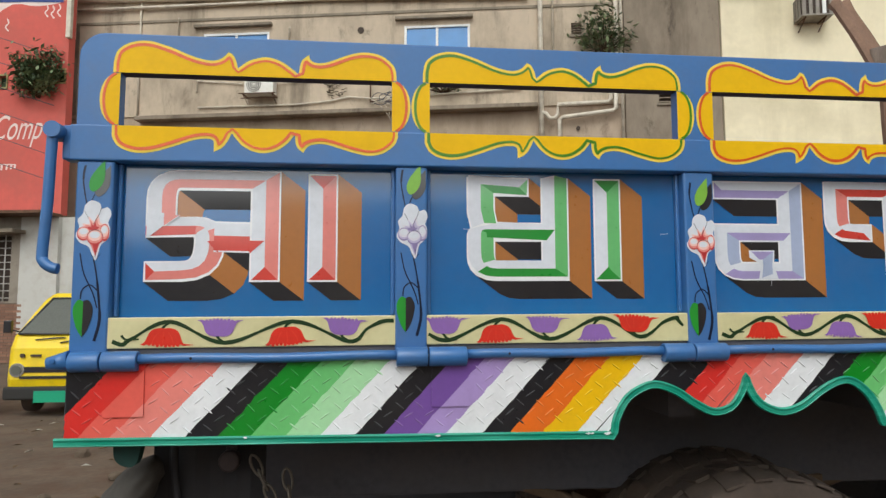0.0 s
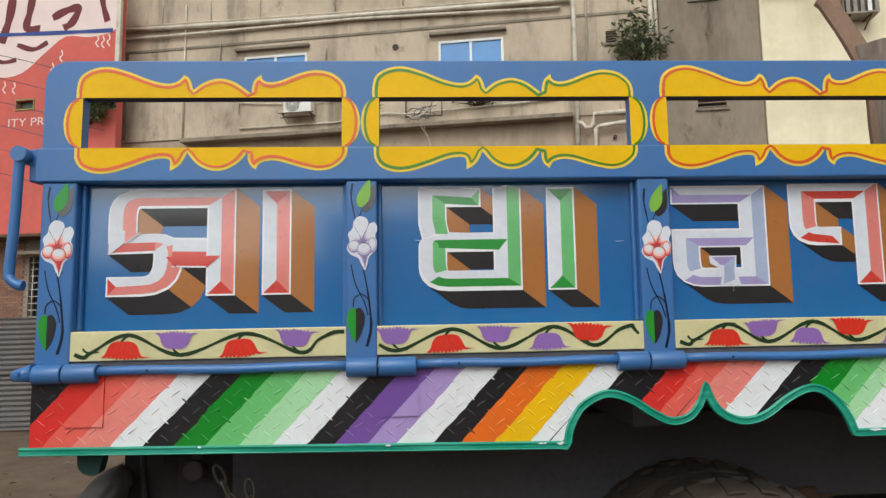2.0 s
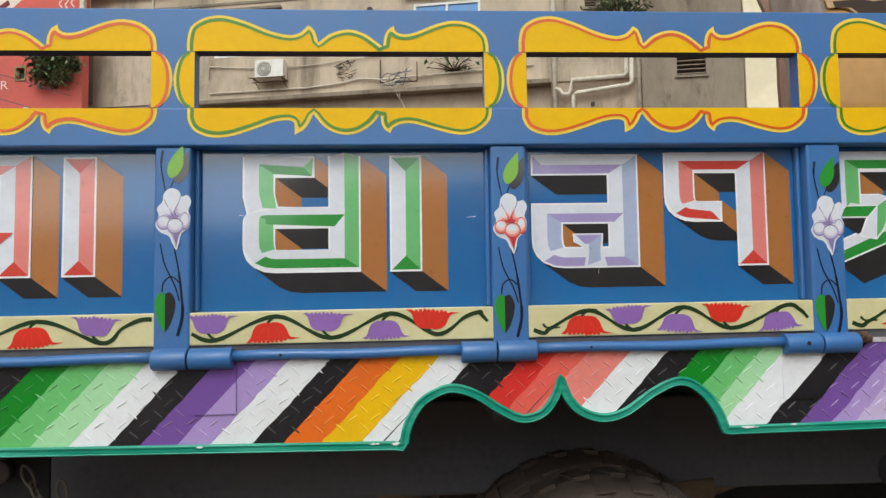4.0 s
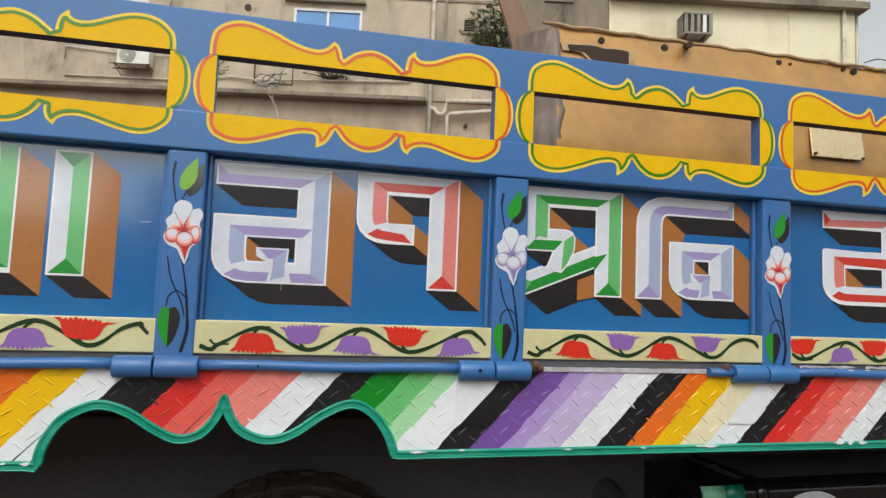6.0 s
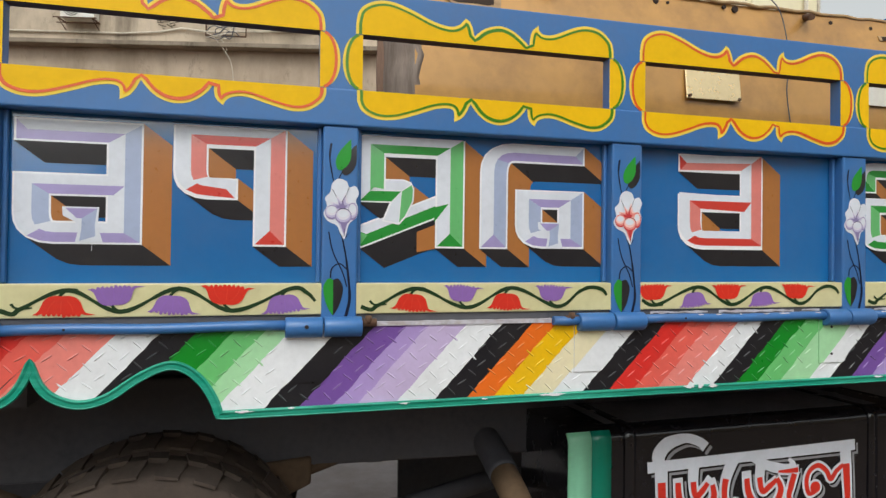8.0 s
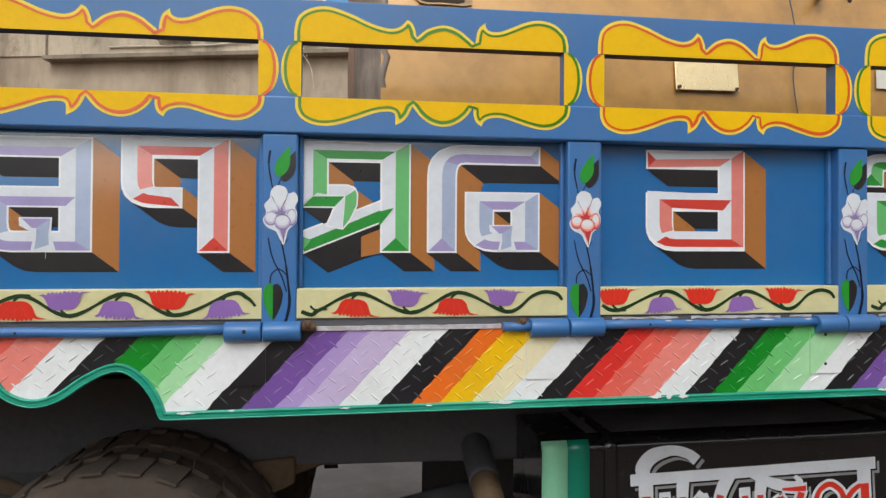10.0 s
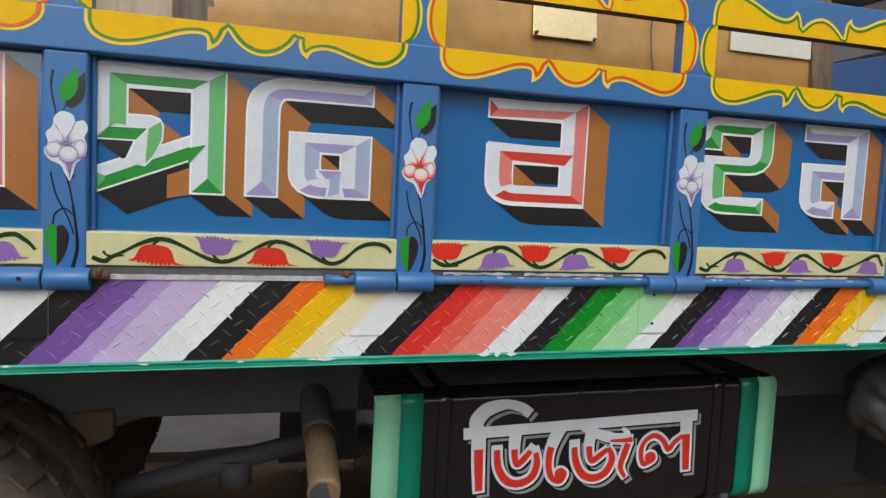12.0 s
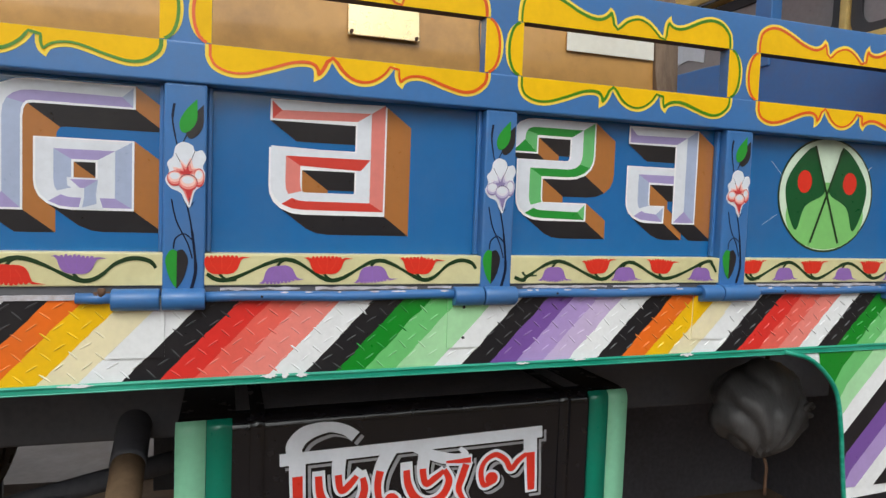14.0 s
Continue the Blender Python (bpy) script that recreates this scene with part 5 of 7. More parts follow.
# hanging chain under the tail
def chain(x0, z0, x1, z1, y, links):
    bm = bmesh.new()
    for k in range(links):
        t = (k + 0.5) / links
        cx, cz = x0 + (x1 - x0) * t, z0 + (z1 - z0) * t
        d = Vector((x1 - x0, 0, z1 - z0)).normalized()
        side = Vector((-d.z, 0, d.x)) if k % 2 == 0 else Vector((0, 1, 0))
        ring = []
        for i in range(13):
            a = 2 * math.pi * i / 12
            ring.append(Vector((cx, y, cz)) + d * 0.034 * math.cos(a) + side * 0.014 * math.sin(a))
        tube(bm, ring, 0.0042, 6)
    return bm


part("chain", chain(-0.362, 1.060, -0.235, 0.80, 0.20, 6), mat("chain_steel", (112, 104, 96), rough=0.6, metal=0.6, var=0.2), truck, "hanging steel chain")
part("chain", chain(-0.262, 1.02, -0.225, 0.76, 0.20, 5), MATS["chain_steel"], truck, "hanging steel chain")

# exhaust
bm = bmesh.new()
tube(bm, [(2.505, 0.55, 0.79), (2.508, 0.44, 0.744), (2.51, 0.33, 0.684), (2.505, 0.30, 0.673)], 0.052, 18)
part("exhaust_pipe", bm, mat("exhaust_steel", (150, 124, 98), rough=0.7, metal=0.3, var=0.3, dirt=(60, 44, 32), dirt_amount=0.6), truck, "rusty brown exhaust pipe")
bm = bmesh.new()
cyl(bm, (2.505, 0.30, 0.673), (2.505, 0.2972, 0.6721), 0.045, 18)
part("exhaust_mouth", bm, CHASSIS, truck)
bm = bmesh.new()
tube(bm, [(2.50, 0.95, 0.92), (2.50, 0.80, 0.88), (2.505, 0.55, 0.79), (2.505, 0.53, 0.782)], 0.056, 18)
part("exhaust_sleeve", bm, CHASSIS, truck, "sooty black exhaust sleeve")

bm = bmesh.new()
cyl(bm, (1.55, 0.92, 0.40), (2.62, 0.92, 0.645), 0.040, 12)
part("torque_rod", bm, CHASSIS, truck)
bm = bmesh.new()
cyl(bm, (2.22, 0.92, 0.46), (2.22, 0.92, 0.56), 0.065, 12)
part("rod_joint", bm, CHASSIS, truck)
bm = bmesh.new()
v = [bm.verts.new(p) for p in ((1.32, 0.70, 0.64), (1.50, 0.70, 0.60), (1.82, 0.70, 0.74), (1.82, 0.70, 0.84), (1.40, 0.70, 0.80))]
w = [bm.verts.new(p.co + Vector((0, 0.08, 0))) for p in v]
bm.faces.new(v[::-1])
bm.faces.new(w)
for k in range(5):
    bm.faces.new((v[k], v[(k + 1) % 5], w[(k + 1) % 5], w[k]))
part("spring_hanger", bm, MATS["muddy_steel"], truck, "muddy brown spring hanger", bevel=0.01)

# fuel tank with straps and hand-painted word
TY = 0.32
bm = bmesh.new()
prof = []
for cx, cz, a0, r in ((0.06, 0.050, 180, 0.06), (0.39, 0.050, 270, 0.06), (0.39, 0.392, 0, 0.06), (0.042, 0.410, 90, 0.042)):
    for k in range(6):
        t = radians(a0 + 18 * k)
        prof.append((TY + cx + r * math.cos(t), 0.518 + cz * 1.02 + r * math.sin(t)))
dent = lambda x, z: (z > 0.88) * (0.0035 * noise.noise(Vector((x * 6, 0, 2))) + 0.0030 * noise.noise(Vector((x * 17, 0, 5))))
rings = [[bm.verts.new((x, p[0] - dent(x, p[1]), p[1] + 0.021 * (x - 2.66) + dent(x, p[1]))) for p in prof] for x in [2.665 + 1.525 * i / 60 for i in range(61)]]
for a, b in zip(rings, rings[1:]):
    for k in range(len(prof)):
        bm.faces.new((a[k], a[(k + 1) % len(prof)], b[(k + 1) % len(prof)], b[k])).smooth = True
bm.faces.new(rings[0])
bm.faces.new(rings[-1][::-1])
tank = part("fuel_tank", bm, TANK_BLACK, truck, "glossy black fuel tank with green straps and painted word")

# pale layer over the tank's flat top, its grey standing in for light
bm = bmesh.new()
rows = [[bm.verts.new((2.83 + 1.20 * i / 24, y, 0.9835 + 0.021 * (0.17 + 1.20 * i / 24) + 0.002 * noise.noise(Vector((i * 0.7, y * 9, 0))))) for y in (TY + 0.060, TY + 0.15, TY + 0.26, TY + 0.39)] for i in range(25)]
for a, b in zip(rows, rows[1:]):
    for k in range(3):
        bm.faces.new((a[k], b[k], b[k + 1], a[k + 1]))
part("dust_film", bm, mat("top_lift_grey", (112, 112, 118), rough=0.95, var=0.3, coarse=5, fine=60, bump=0.3), tank, "pale layer on the tank top, lightened in place of light")


def tank_band(name, x0, x1, grow, material, label=""):
    bm = bmesh.new()
    cx, cz = TY + 0.225, 0.750
    out = []
    for x in (x0, x1):
        for g in (grow, 0.0):
            out.append([bm.verts.new((x, p[0] + (g if p[0] > cx else -g), p[1] + 0.021 * (x - 2.66) + (g if p[1] > cz else -g))) for p in prof])
    n = len(prof)
    for k in range(n):
        j = (k + 1) % n
        if name == "strap" and not (k >= 20 or k < 5):
            continue
        bm.faces.new((out[0][k], out[0][j], out[2][j], out[2][k])).smooth = True
        bm.faces.new((out[1][k], out[1][j], out[0][j], out[0][k]))
        bm.faces.new((out[2][k], out[2][j], out[3][j], out[3][k]))
    bmesh.ops.delete(bm, geom=[v for v in bm.verts if not v.link_faces], context="VERTS")
    part(name, bm, material, tank, label)


tank_band("strap", 2.658, 2.745, 0.006, MINT, "pale mint painted tank strap")
tank_band("strap", 2.746, 2.820, 0.006, GREEN_DEEP, "deep green painted tank strap")
tank_band("strap", 4.042, 4.117, 0.006, GREEN_DEEP, "deep green painted tank strap")
tank_band("strap", 4.118, 4.196, 0.006, MINT, "pale mint painted tank strap")
for x in (2.895, 3.945):
    tank_band("hoop", x - 0.022, x + 0.022, 0.006, TANK_BLACK)
    bm = bmesh.new()
    box(bm, x - 0.03, x + 0.03, TY + 0.07, TY + 0.46, 0.473 + 0.021 * (x - 2.66), 0.505 + 0.021 * (x - 2.66))
    box(bm, x - 0.02, x + 0.02, TY + 0.40, TY + 0.48, 0.5, 1.16)
    part("tank_bracket", bm, CHASSIS, tank, bevel=0.005)
for x in (2.862, 4.016):
    bm = bmesh.new()
    zf = 0.021 * (x - 2.66)
    box(bm, x - 0.017, x + 0.017, TY + 0.010, TY + 0.050, 0.465 + zf, 0.529 + zf)
    cyl(bm, (x, TY + 0.03, 0.465 + zf), (x, TY + 0.03, 0.425 + zf), 0.010, 8)
    part("clamp_bolt", bm, MATS["underbody_grey"], tank)

# the word on the tank: brush strokes on a grid of about one millimetre, rightwards and downwards
def word_at(p):
    return (2.819 + 0.001010 * p[0] + 0.000036 * p[1], 1.049 - 0.00001 * p[0] - 0.000948 * p[1])


def brush(pts, widths, n=7):
    """A smooth stroke: its line and its width along it."""
    line = smooth_line(pts, n)
    m = len(widths) - 1
    ws = []
    for i in range(len(line)):
        t = m * i / (len(line) - 1)
        k = min(int(t), m - 1)
        ws.append(widths[k] + (widths[k + 1] - widths[k]) * (t - k))
    return line, ws


HEAD = [
    brush([(134, 218), (580, 195), (1024, 173)], (40, 38, 42), 3),
    brush([(182, 210), (180, 172), (216, 132), (285, 114), (340, 128), (370, 152)], (44, 54, 50, 34, 34, 38)),
    brush([(560, 205), (610, 228), (660, 246), (705, 252), (742, 240), (720, 215)], (20, 34, 40, 34, 22, 14)),
]
STROKES = [
    (brush([(187, 215), (187, 330), (190, 437)], (52, 50, 44)), 268),
    (brush([(320, 205), (314, 280), (322, 334), (348, 318), (388, 268)], (46, 42, 40, 42, 34)), 270),
    (brush([(252, 262), (256, 340), (284, 392), (328, 408), (376, 388), (397, 336), (386, 272)], (40, 44, 46, 46, 46, 44, 34)), 272),
    (brush([(482, 205), (452, 268), (440, 330), (450, 388), (482, 406), (500, 380), (484, 368)], (50, 46, 42, 40, 42, 40, 34)), 268),
    (brush([(604, 205), (592, 280), (602, 334), (632, 318), (668, 290)], (46, 42, 40, 42, 34)), 272),
    (brush([(536, 252), (541, 330), (570, 386), (616, 402), (660, 380), (682, 330), (664, 284)], (40, 44, 46, 46, 46, 44, 34)), 272),
    (brush([(672, 262), (720, 262), (764, 260)], (26, 34, 40)), 250),
    (brush([(748, 262), (728, 320), (716, 366), (738, 410)], (44, 44, 40, 30)), 262),
    (brush([(836, 350), (806, 356), (796, 310), (812, 268), (850, 248), (886, 270), (906, 304), (934, 274), (968, 250)], (34, 38, 38, 36, 38, 38, 40, 38, 34)), 240),
    (brush([(978, 190), (980, 300), (982, 398)], (52, 50, 44)), 240),
]
BALLS = [(484, 378, 30), (834, 334, 32)]


def painted_strokes(name, strokes, balls, step):
    """Brush strokes in four coats: grey shadow, black gap, white body and red core."""
    word = bmesh.new()
    for layer, shift in enumerate((17, 7, 0)):
        y0 = TY - 0.0010 - 0.0016 * layer - 0.00030 * step
        for k, ((line, ws), top) in enumerate(strokes):
            ribbon(word, [word_at((p[0] + shift, p[1] + shift)) for p in line], [w * 0.001 for w in ws], y0 - 0.00008 * k, layer)
        for k, (bx_, bz_, r) in enumerate(balls):
            cx_, cz_ = word_at((bx_ + shift, bz_ + shift))
            disc(word, cx_, cz_, 0.001 * r, 0.00095 * r, y0 - 0.0005 - 0.0001 * k, layer, 22)
    for k, ((line, ws), top) in enumerate(strokes):
        core = [(p, w) for p, w in zip(line, ws) if p[1] > top + 6][:-1]
        if len(core) > 2:
            ribbon(word, [word_at(p) for p, w in core], [max(0.006, (w - 19) * 0.001) for p, w in core], TY - 0.0060 - 0.00008 * k, 3)
    for bx_, bz_, r in balls:
        cx_, cz_ = word_at((bx_, bz_))
        disc(word, cx_, cz_, 0.001 * (r - 9), 0.00095 * (r - 9), TY - 0.0070, 3, 20)
    part(name, word, [GREY_PAINT, TANK_BLACK, WHITE, RED], tank, "hand-painted white and red letter with a grey shadow")


painted_strokes("painted_headline", [(h, 900) for h in HEAD], [], 0)
painted_strokes("painted_letter", STROKES[:3], [], 1)
painted_strokes("painted_letter", STROKES[3:8], BALLS[:1], 2)
painted_strokes("painted_letter", STROKES[8:], BALLS[1:], 3)


# ---- load leaning in the bed: an old tan steel sheet ----
TAN = mat("tan_steel", (200, 148, 80), rough=0.40, metal=0.15, coat=0.35, var=0.14, coarse=2.2, fine=18, bump=0.12, dirt=(120, 84, 54), dirt_amount=0.55, dirt_scale=4)
mat("tan_edge", (190, 156, 112), rough=0.6, var=0.2, coarse=9, dirt=(110, 80, 60), dirt_amount=0.8, dirt_scale=9)
VENT_DARK = mat("pocket_rust", (58, 44, 36), rough=0.9, var=0.3)
lean = lambda z: 0.395 + 0.24 * max(0.0, z - 2.345) - 0.045 * (2.345 - min(z, 2.345)) - 0.55 * min(0.13, max(0.0, 2.088 - z))
sheet = thing("steel_sheet", (3.2, 0.25, 1.36), "old tan painted steel sheet with rusty torn edges", "steel sheet")


def cut_wall(bm, xs, zs, holes, place, depth, mi=0):
    """A wall of cells between the given lines, left out where a hole lies; closed round each hole."""
    xs = sorted(set(xs + [v for h in holes for v in h[:2]]))
    zs = sorted(set(zs + [v for h in holes for v in h[2:]]))
    solid = lambda i, j: 0 <= i < len(xs) - 1 and 0 <= j < len(zs) - 1 and not any(h[0] <= xs[i] and xs[i + 1] <= h[1] and h[2] <= zs[j] and zs[j + 1] <= h[3] for h in holes)
    for i in range(len(xs) - 1):
        for j in range(len(zs) - 1):
            if not solid(i, j):
                continue
            c = [(xs[i], zs[j]), (xs[i + 1], zs[j]), (xs[i + 1], zs[j + 1]), (xs[i], zs[j + 1])]
            f = [bm.verts.new(place(x, z, 0.0)) for x, z in c]
            b = [bm.verts.new(place(x, z, depth)) for x, z in c]
            bm.faces.new(f).material_index = mi
            bm.faces.new(b[::-1]).material_index = mi
            for k, (di, dj) in enumerate(((0, -1), (1, 0), (0, 1), (-1, 0))):
                if not solid(i + di, j + dj):
                    bm.faces.new((f[k], b[k], b[(k + 1) % 4], f[(k + 1) % 4])).material_index = mi
    bmesh.ops.remove_doubles(bm, verts=bm.verts, dist=1e-4)


bm = bmesh.new()
cut_wall(bm, [2.12 + 0.12 * i for i in range(19)] + [4.36], [1.37, 1.7, 1.958, 2.02, 2.07, 2.088, 2.11, 2.2, 2.30, 2.345, 2.40, 2.585], [], lambda x, z, d: (x, lean(z) + d + 0.006 * math.sin(5 * x) * math.sin(4 * z), z), 0.006)
part("sheet", bm, TAN, sheet)
# the holes are torn wider than they were cut, with scraped edges
for x0, z0, w, h, seed in ((2.165, 2.455, 0.245, 0.072, 3), (4.100, 2.480, 0.150, 0.046, 7)):
    rng = random.Random(seed)
    low = [(u, 0.42 * (1 if u < 0.38 else 0) * rng.uniform(0.8, 1.1) + rng.uniform(0.0, 0.10)) for u in (0.04, 0.16, 0.28, 0.38, 0.46, 0.60, 0.74, 0.88, 0.98)]
    high = [(u, 0.86 - 0.10 * abs(u - 0.4) + rng.uniform(-0.06, 0.06)) for u in (1.0, 0.88, 0.74, 0.60, 0.46, 0.32, 0.18, 0.02)]
    for name, grow, y, material in (("scraped_edge", 1.22, -0.0010, MATS["tan_edge"]), ("torn_hole", 1.0, -0.0020, VENT_DARK)):
        bm = bmesh.new()
        rim = [(x0 + w * (0.5 + (u - 0.5) * grow), z0 + h * (0.5 + (v - 0.5) * grow)) for u, v in low + high]
        front = [bm.verts.new((x, lean(z) + y - 0.0065, z)) for x, z in rim]
        back = [bm.verts.new((x, lean(z) + 0.003, z)) for x, z in rim]
        bm.faces.new(front)
        for k in range(len(rim)):
            bm.faces.new((front[k], back[k], back[(k + 1) % len(rim)], front[(k + 1) % len(rim)]))
        part(name, bm, material, sheet)
bm = bmesh.new()
tube(bm, [(2.08 + 0.06 * i, lean(2.585) - 0.004, 2.588 + 0.004 * math.sin(2.3 * i)) for i in range(39)], 0.007, 8)
part("rolled_edge", bm, MATS["tan_edge"], sheet)
bm = bmesh.new()
prev = None
for i in range(62):
    z = 1.37 + 0.0197 * i
    left_x = 2.018 + 0.004 * noise.noise(Vector((0, 0, z * 9))) - (0.0 if z < 2.46 else -0.05 * (z - 2.46))
    right_x = 2.140 + 0.016 * noise.noise(Vector((4, 0, z * 14))) + 0.008 * noise.noise(Vector((8, 0, z * 50)))
    y = lean(z)
    ring = [bm.verts.new(p) for p in ((left_x, y + 0.105, z), ((left_x + right_x) / 2 - 0.01, y + 0.040, z), (right_x - 0.02, y - 0.004, z), (right_x, y - 0.004, z), (right_x, y + 0.004, z), (left_x, y + 0.115, z))]
    if prev:
        for k in range(6):
            bm.faces.new((prev[k], ring[k], ring[(k + 1) % 6], prev[(k + 1) % 6])).smooth = k < 3
    prev = ring
part("bare_strip", bm, mat("bare_sheet", (138, 122, 110), rough=0.6, metal=0.2, var=0.3, coarse=8, fine=40, bump=0.25, stretch=(5, 5, 0.5), dirt=(84, 62, 50), dirt_amount=0.8, dirt_scale=3), sheet, "bare grey-brown strip with a ragged edge")
bm = bmesh.new()
prev = None
for i in range(25):
    z = 1.37 + 0.0620 * i
    y = lean(z) + 0.105 + 0.25 * max(0.0, z - 2.45)
    wob = 0.006 * noise.noise(Vector((2, 5, z * 7)))
    top_z = [z, z, z, z, z, z] if i < 24 else [z - 0.02, z + 0.015, z - 0.01, z + 0.01, z - 0.02, z - 0.03]
    ring = [bm.verts.new((2.052 + 1.25 * a + wob - 0.10 * max(0.0, z - 2.5), y + b, tz)) for (a, b), tz in zip(((-0.034, -0.006), (-0.012, -0.016), (0.010, -0.010), (0.034, -0.014), (0.034, 0.012), (-0.034, 0.012)), top_z)]
    if prev:
        for k in range(6):
            bm.faces.new((prev[k], ring[k], ring[(k + 1) % 6], prev[(k + 1) % 6]))
    prev = ring
bm.faces.new(prev[::-1])
part("rusty_stake", bm, mat("rusty_stake", (136, 106, 88), rough=0.85, var=0.3, coarse=6, fine=50, bump=0.5, stretch=(5, 5, 0.8), dirt=(70, 50, 40), dirt_amount=0.7, dirt_scale=3), sheet, "rough rusty brown stake at the sheet's end")
bm = bmesh.new()
prev = None
for i in range(13):
    z = 1.37 + 0.1155 * i
    x = 4.33 - (0.10 * max(0.0, (z - 2.5)) / 0.25 if z > 2.5 else 0)
    ring = [bm.verts.new((x + a * (1 - 0.35 * (i > 10)) + 0.010 * noise.noise(Vector((i * 0.9, a * 30, 2))), lean(z) + b, min(z, 2.79) + 0.03 * math.sin(60 * a) * (i == 12))) for a, b in ((-0.05, -0.015), (-0.015, -0.028), (0.02, -0.020), (0.05, -0.005), (0.05, 0.02), (-0.05, 0.02))]
    if prev:
        for k in range(6):
            bm.faces.new((prev[k], prev[(k + 1) % 6], ring[(k + 1) % 6], ring[k]))
    prev = ring
bm.faces.new(prev)
part("torn_end", bm, mat("rusty_wood", (126, 104, 86), rough=0.8, var=0.3, coarse=5, fine=50, bump=0.5, stretch=(6, 6, 0.7), dirt=(80, 54, 40), dirt_amount=0.7, dirt_scale=3), sheet, "torn rusty brown end post")
for x, z, r in ((2.308, 2.548, 0.012), (2.563, 2.552, 0.014), (3.059, 2.556, 0.011), (3.11, 2.556, 0.006), (3.409, 2.562, 0.013), (3.36, 2.566, 0.008), (3.86, 2.553, 0.008), (4.06, 2.548, 0.008)):
    bm = bmesh.new()
    cyl(bm, (x, lean(z) - 0.006, z), (x, lean(z) + 0.002, z), r, 12)
    part("bolt_hole", bm, VENT_DARK, sheet)
for x, z in ((2.66, 2.575), (3.74, 2.566)):
    bm = bmesh.new()
    cyl(bm, (x, lean(z), z), (x - 0.03, lean(z) - 0.07, z - 0.025), 0.013, 8)
    part("peg", bm, RUST, sheet)
GOLD = mat("tin_plate", (228, 204, 160), rough=0.28, metal=0.85, var=0.10, coarse=9, bump=0.08)
bm = bmesh.new()
for v in box(bm, 3.147, 3.379, -0.0095, -0.004, 2.178, 2.293):
    v.co.y += lean(v.co.z) + 0.004 * math.sin(20 * v.co.x) - 0.010 * (2.293 - v.co.z) / 0.115
part("tin_plate", bm, GOLD, sheet, "shiny pale tin plate", bevel=0.002)
for x, z in ((3.157, 2.188), (3.369, 2.186)):
    bm = bmesh.new()
    cyl(bm, (x, lean(2.19) - 0.028, z), (x, lean(2.19) - 0.016, z), 0.006, 8)
    part("rivet", bm, RUST, sheet)
bm = bmesh.new()
for v in box(bm, 3.92, 4.275, -0.0090, -0.006, 2.212, 2.290):
    v.co.y += lean(v.co.z)
part("paper_strip", bm, mat("old_paper", (226, 220, 208), rough=0.8, var=0.08, coarse=6, dirt=(170, 150, 120), dirt_amount=0.4), sheet, "dull white paper strip")
bm = bmesh.new()
tube(bm, smooth_line([(3.45, lean(2.6) - 0.02, 2.60), (3.53, lean(2.6) - 0.03, 2.62), (3.585, lean(2.5) - 0.03, 2.55), (3.60, lean(2.3) - 0.02, 2.36), (3.585, lean(2.2) - 0.02, 2.24), (3.60, lean(2.1) - 0.02, 2.10)], 5), 0.0024, 6)
part("wire", bm, CHASSIS, sheet)

# sack hung behind the cab fender: pleats run from the gathered neck below up over a slack body
bm = bmesh.new()
bmesh.ops.create_icosphere(bm, subdivisions=5, radius=1.0)
neck = Vector((-0.25, -1.0))
for v in bm.verts:
    p = v.co.copy()
    away = Vector((p.x, p.z)) - neck
    a = math.atan2(away.x, away.y)
    slack = 0.5 + 0.5 * math.tanh((0.35 - p.x) * 4)
    pleat = abs(math.sin(7.5 * a + 1.5 * noise.noise(p * 1.3) + 0.5)) ** 0.7
    crease = abs(noise.noise(Vector((p.x * 3.5, p.y * 3.5, p.z * 4.5))))
    f = 1 + 0.13 * noise.noise(p * 1.7) + (0.17 * pleat - 0.08) * (0.25 + 0.75 * slack) + 0.10 * crease * (1.15 - slack) + 0.02 * noise.noise(p * 9)
    f *= 1 - 0.30 * max(0.0, -p.z) ** 2
    v.co = Vector((4.895 + 0.190 * f * p.x, 0.42 + 0.16 * f * p.y, 0.872 + 0.188 * f * p.z - 0.05 * max(0.0, -p.z) * (1 - abs(p.x + 0.25))))
sack = part("plastic_sack", bm, mat("grey_sack", (90, 89, 91), rough=0.42, var=0.3, coarse=6, bump=0.35, stretch=(3, 1, 0.5)), None, smooth=True)
tagged(sack, "crumpled grey plastic sack hung under the truck bed", "sack")
bm = bmesh.new()
tube(bm, [(4.925, 0.42, 1.04), (4.925, 0.43, 1.22)], 0.01, 6)
part("tie", bm, RUST, sack)
bm = bmesh.new()
tube(bm, smooth_line([(4.885, 0.38, 0.70), (4.878, 0.345, 0.655), (4.872, 0.34, 0.60), (4.874, 0.34, 0.54)], 3), 0.007, 6)
part("tie", bm, RUST, sack)
bm = bmesh.new()
tube(bm, smooth_line([(5.00, 0.31, 0.895), (5.015, 0.272, 0.910), (4.992, 0.262, 0.925), (4.980, 0.272, 0.902), (5.010, 0.268, 0.875)], 4), 0.011, 8)
part("knot", bm, MATS["grey_sack"], sack, "knotted end of the plastic")

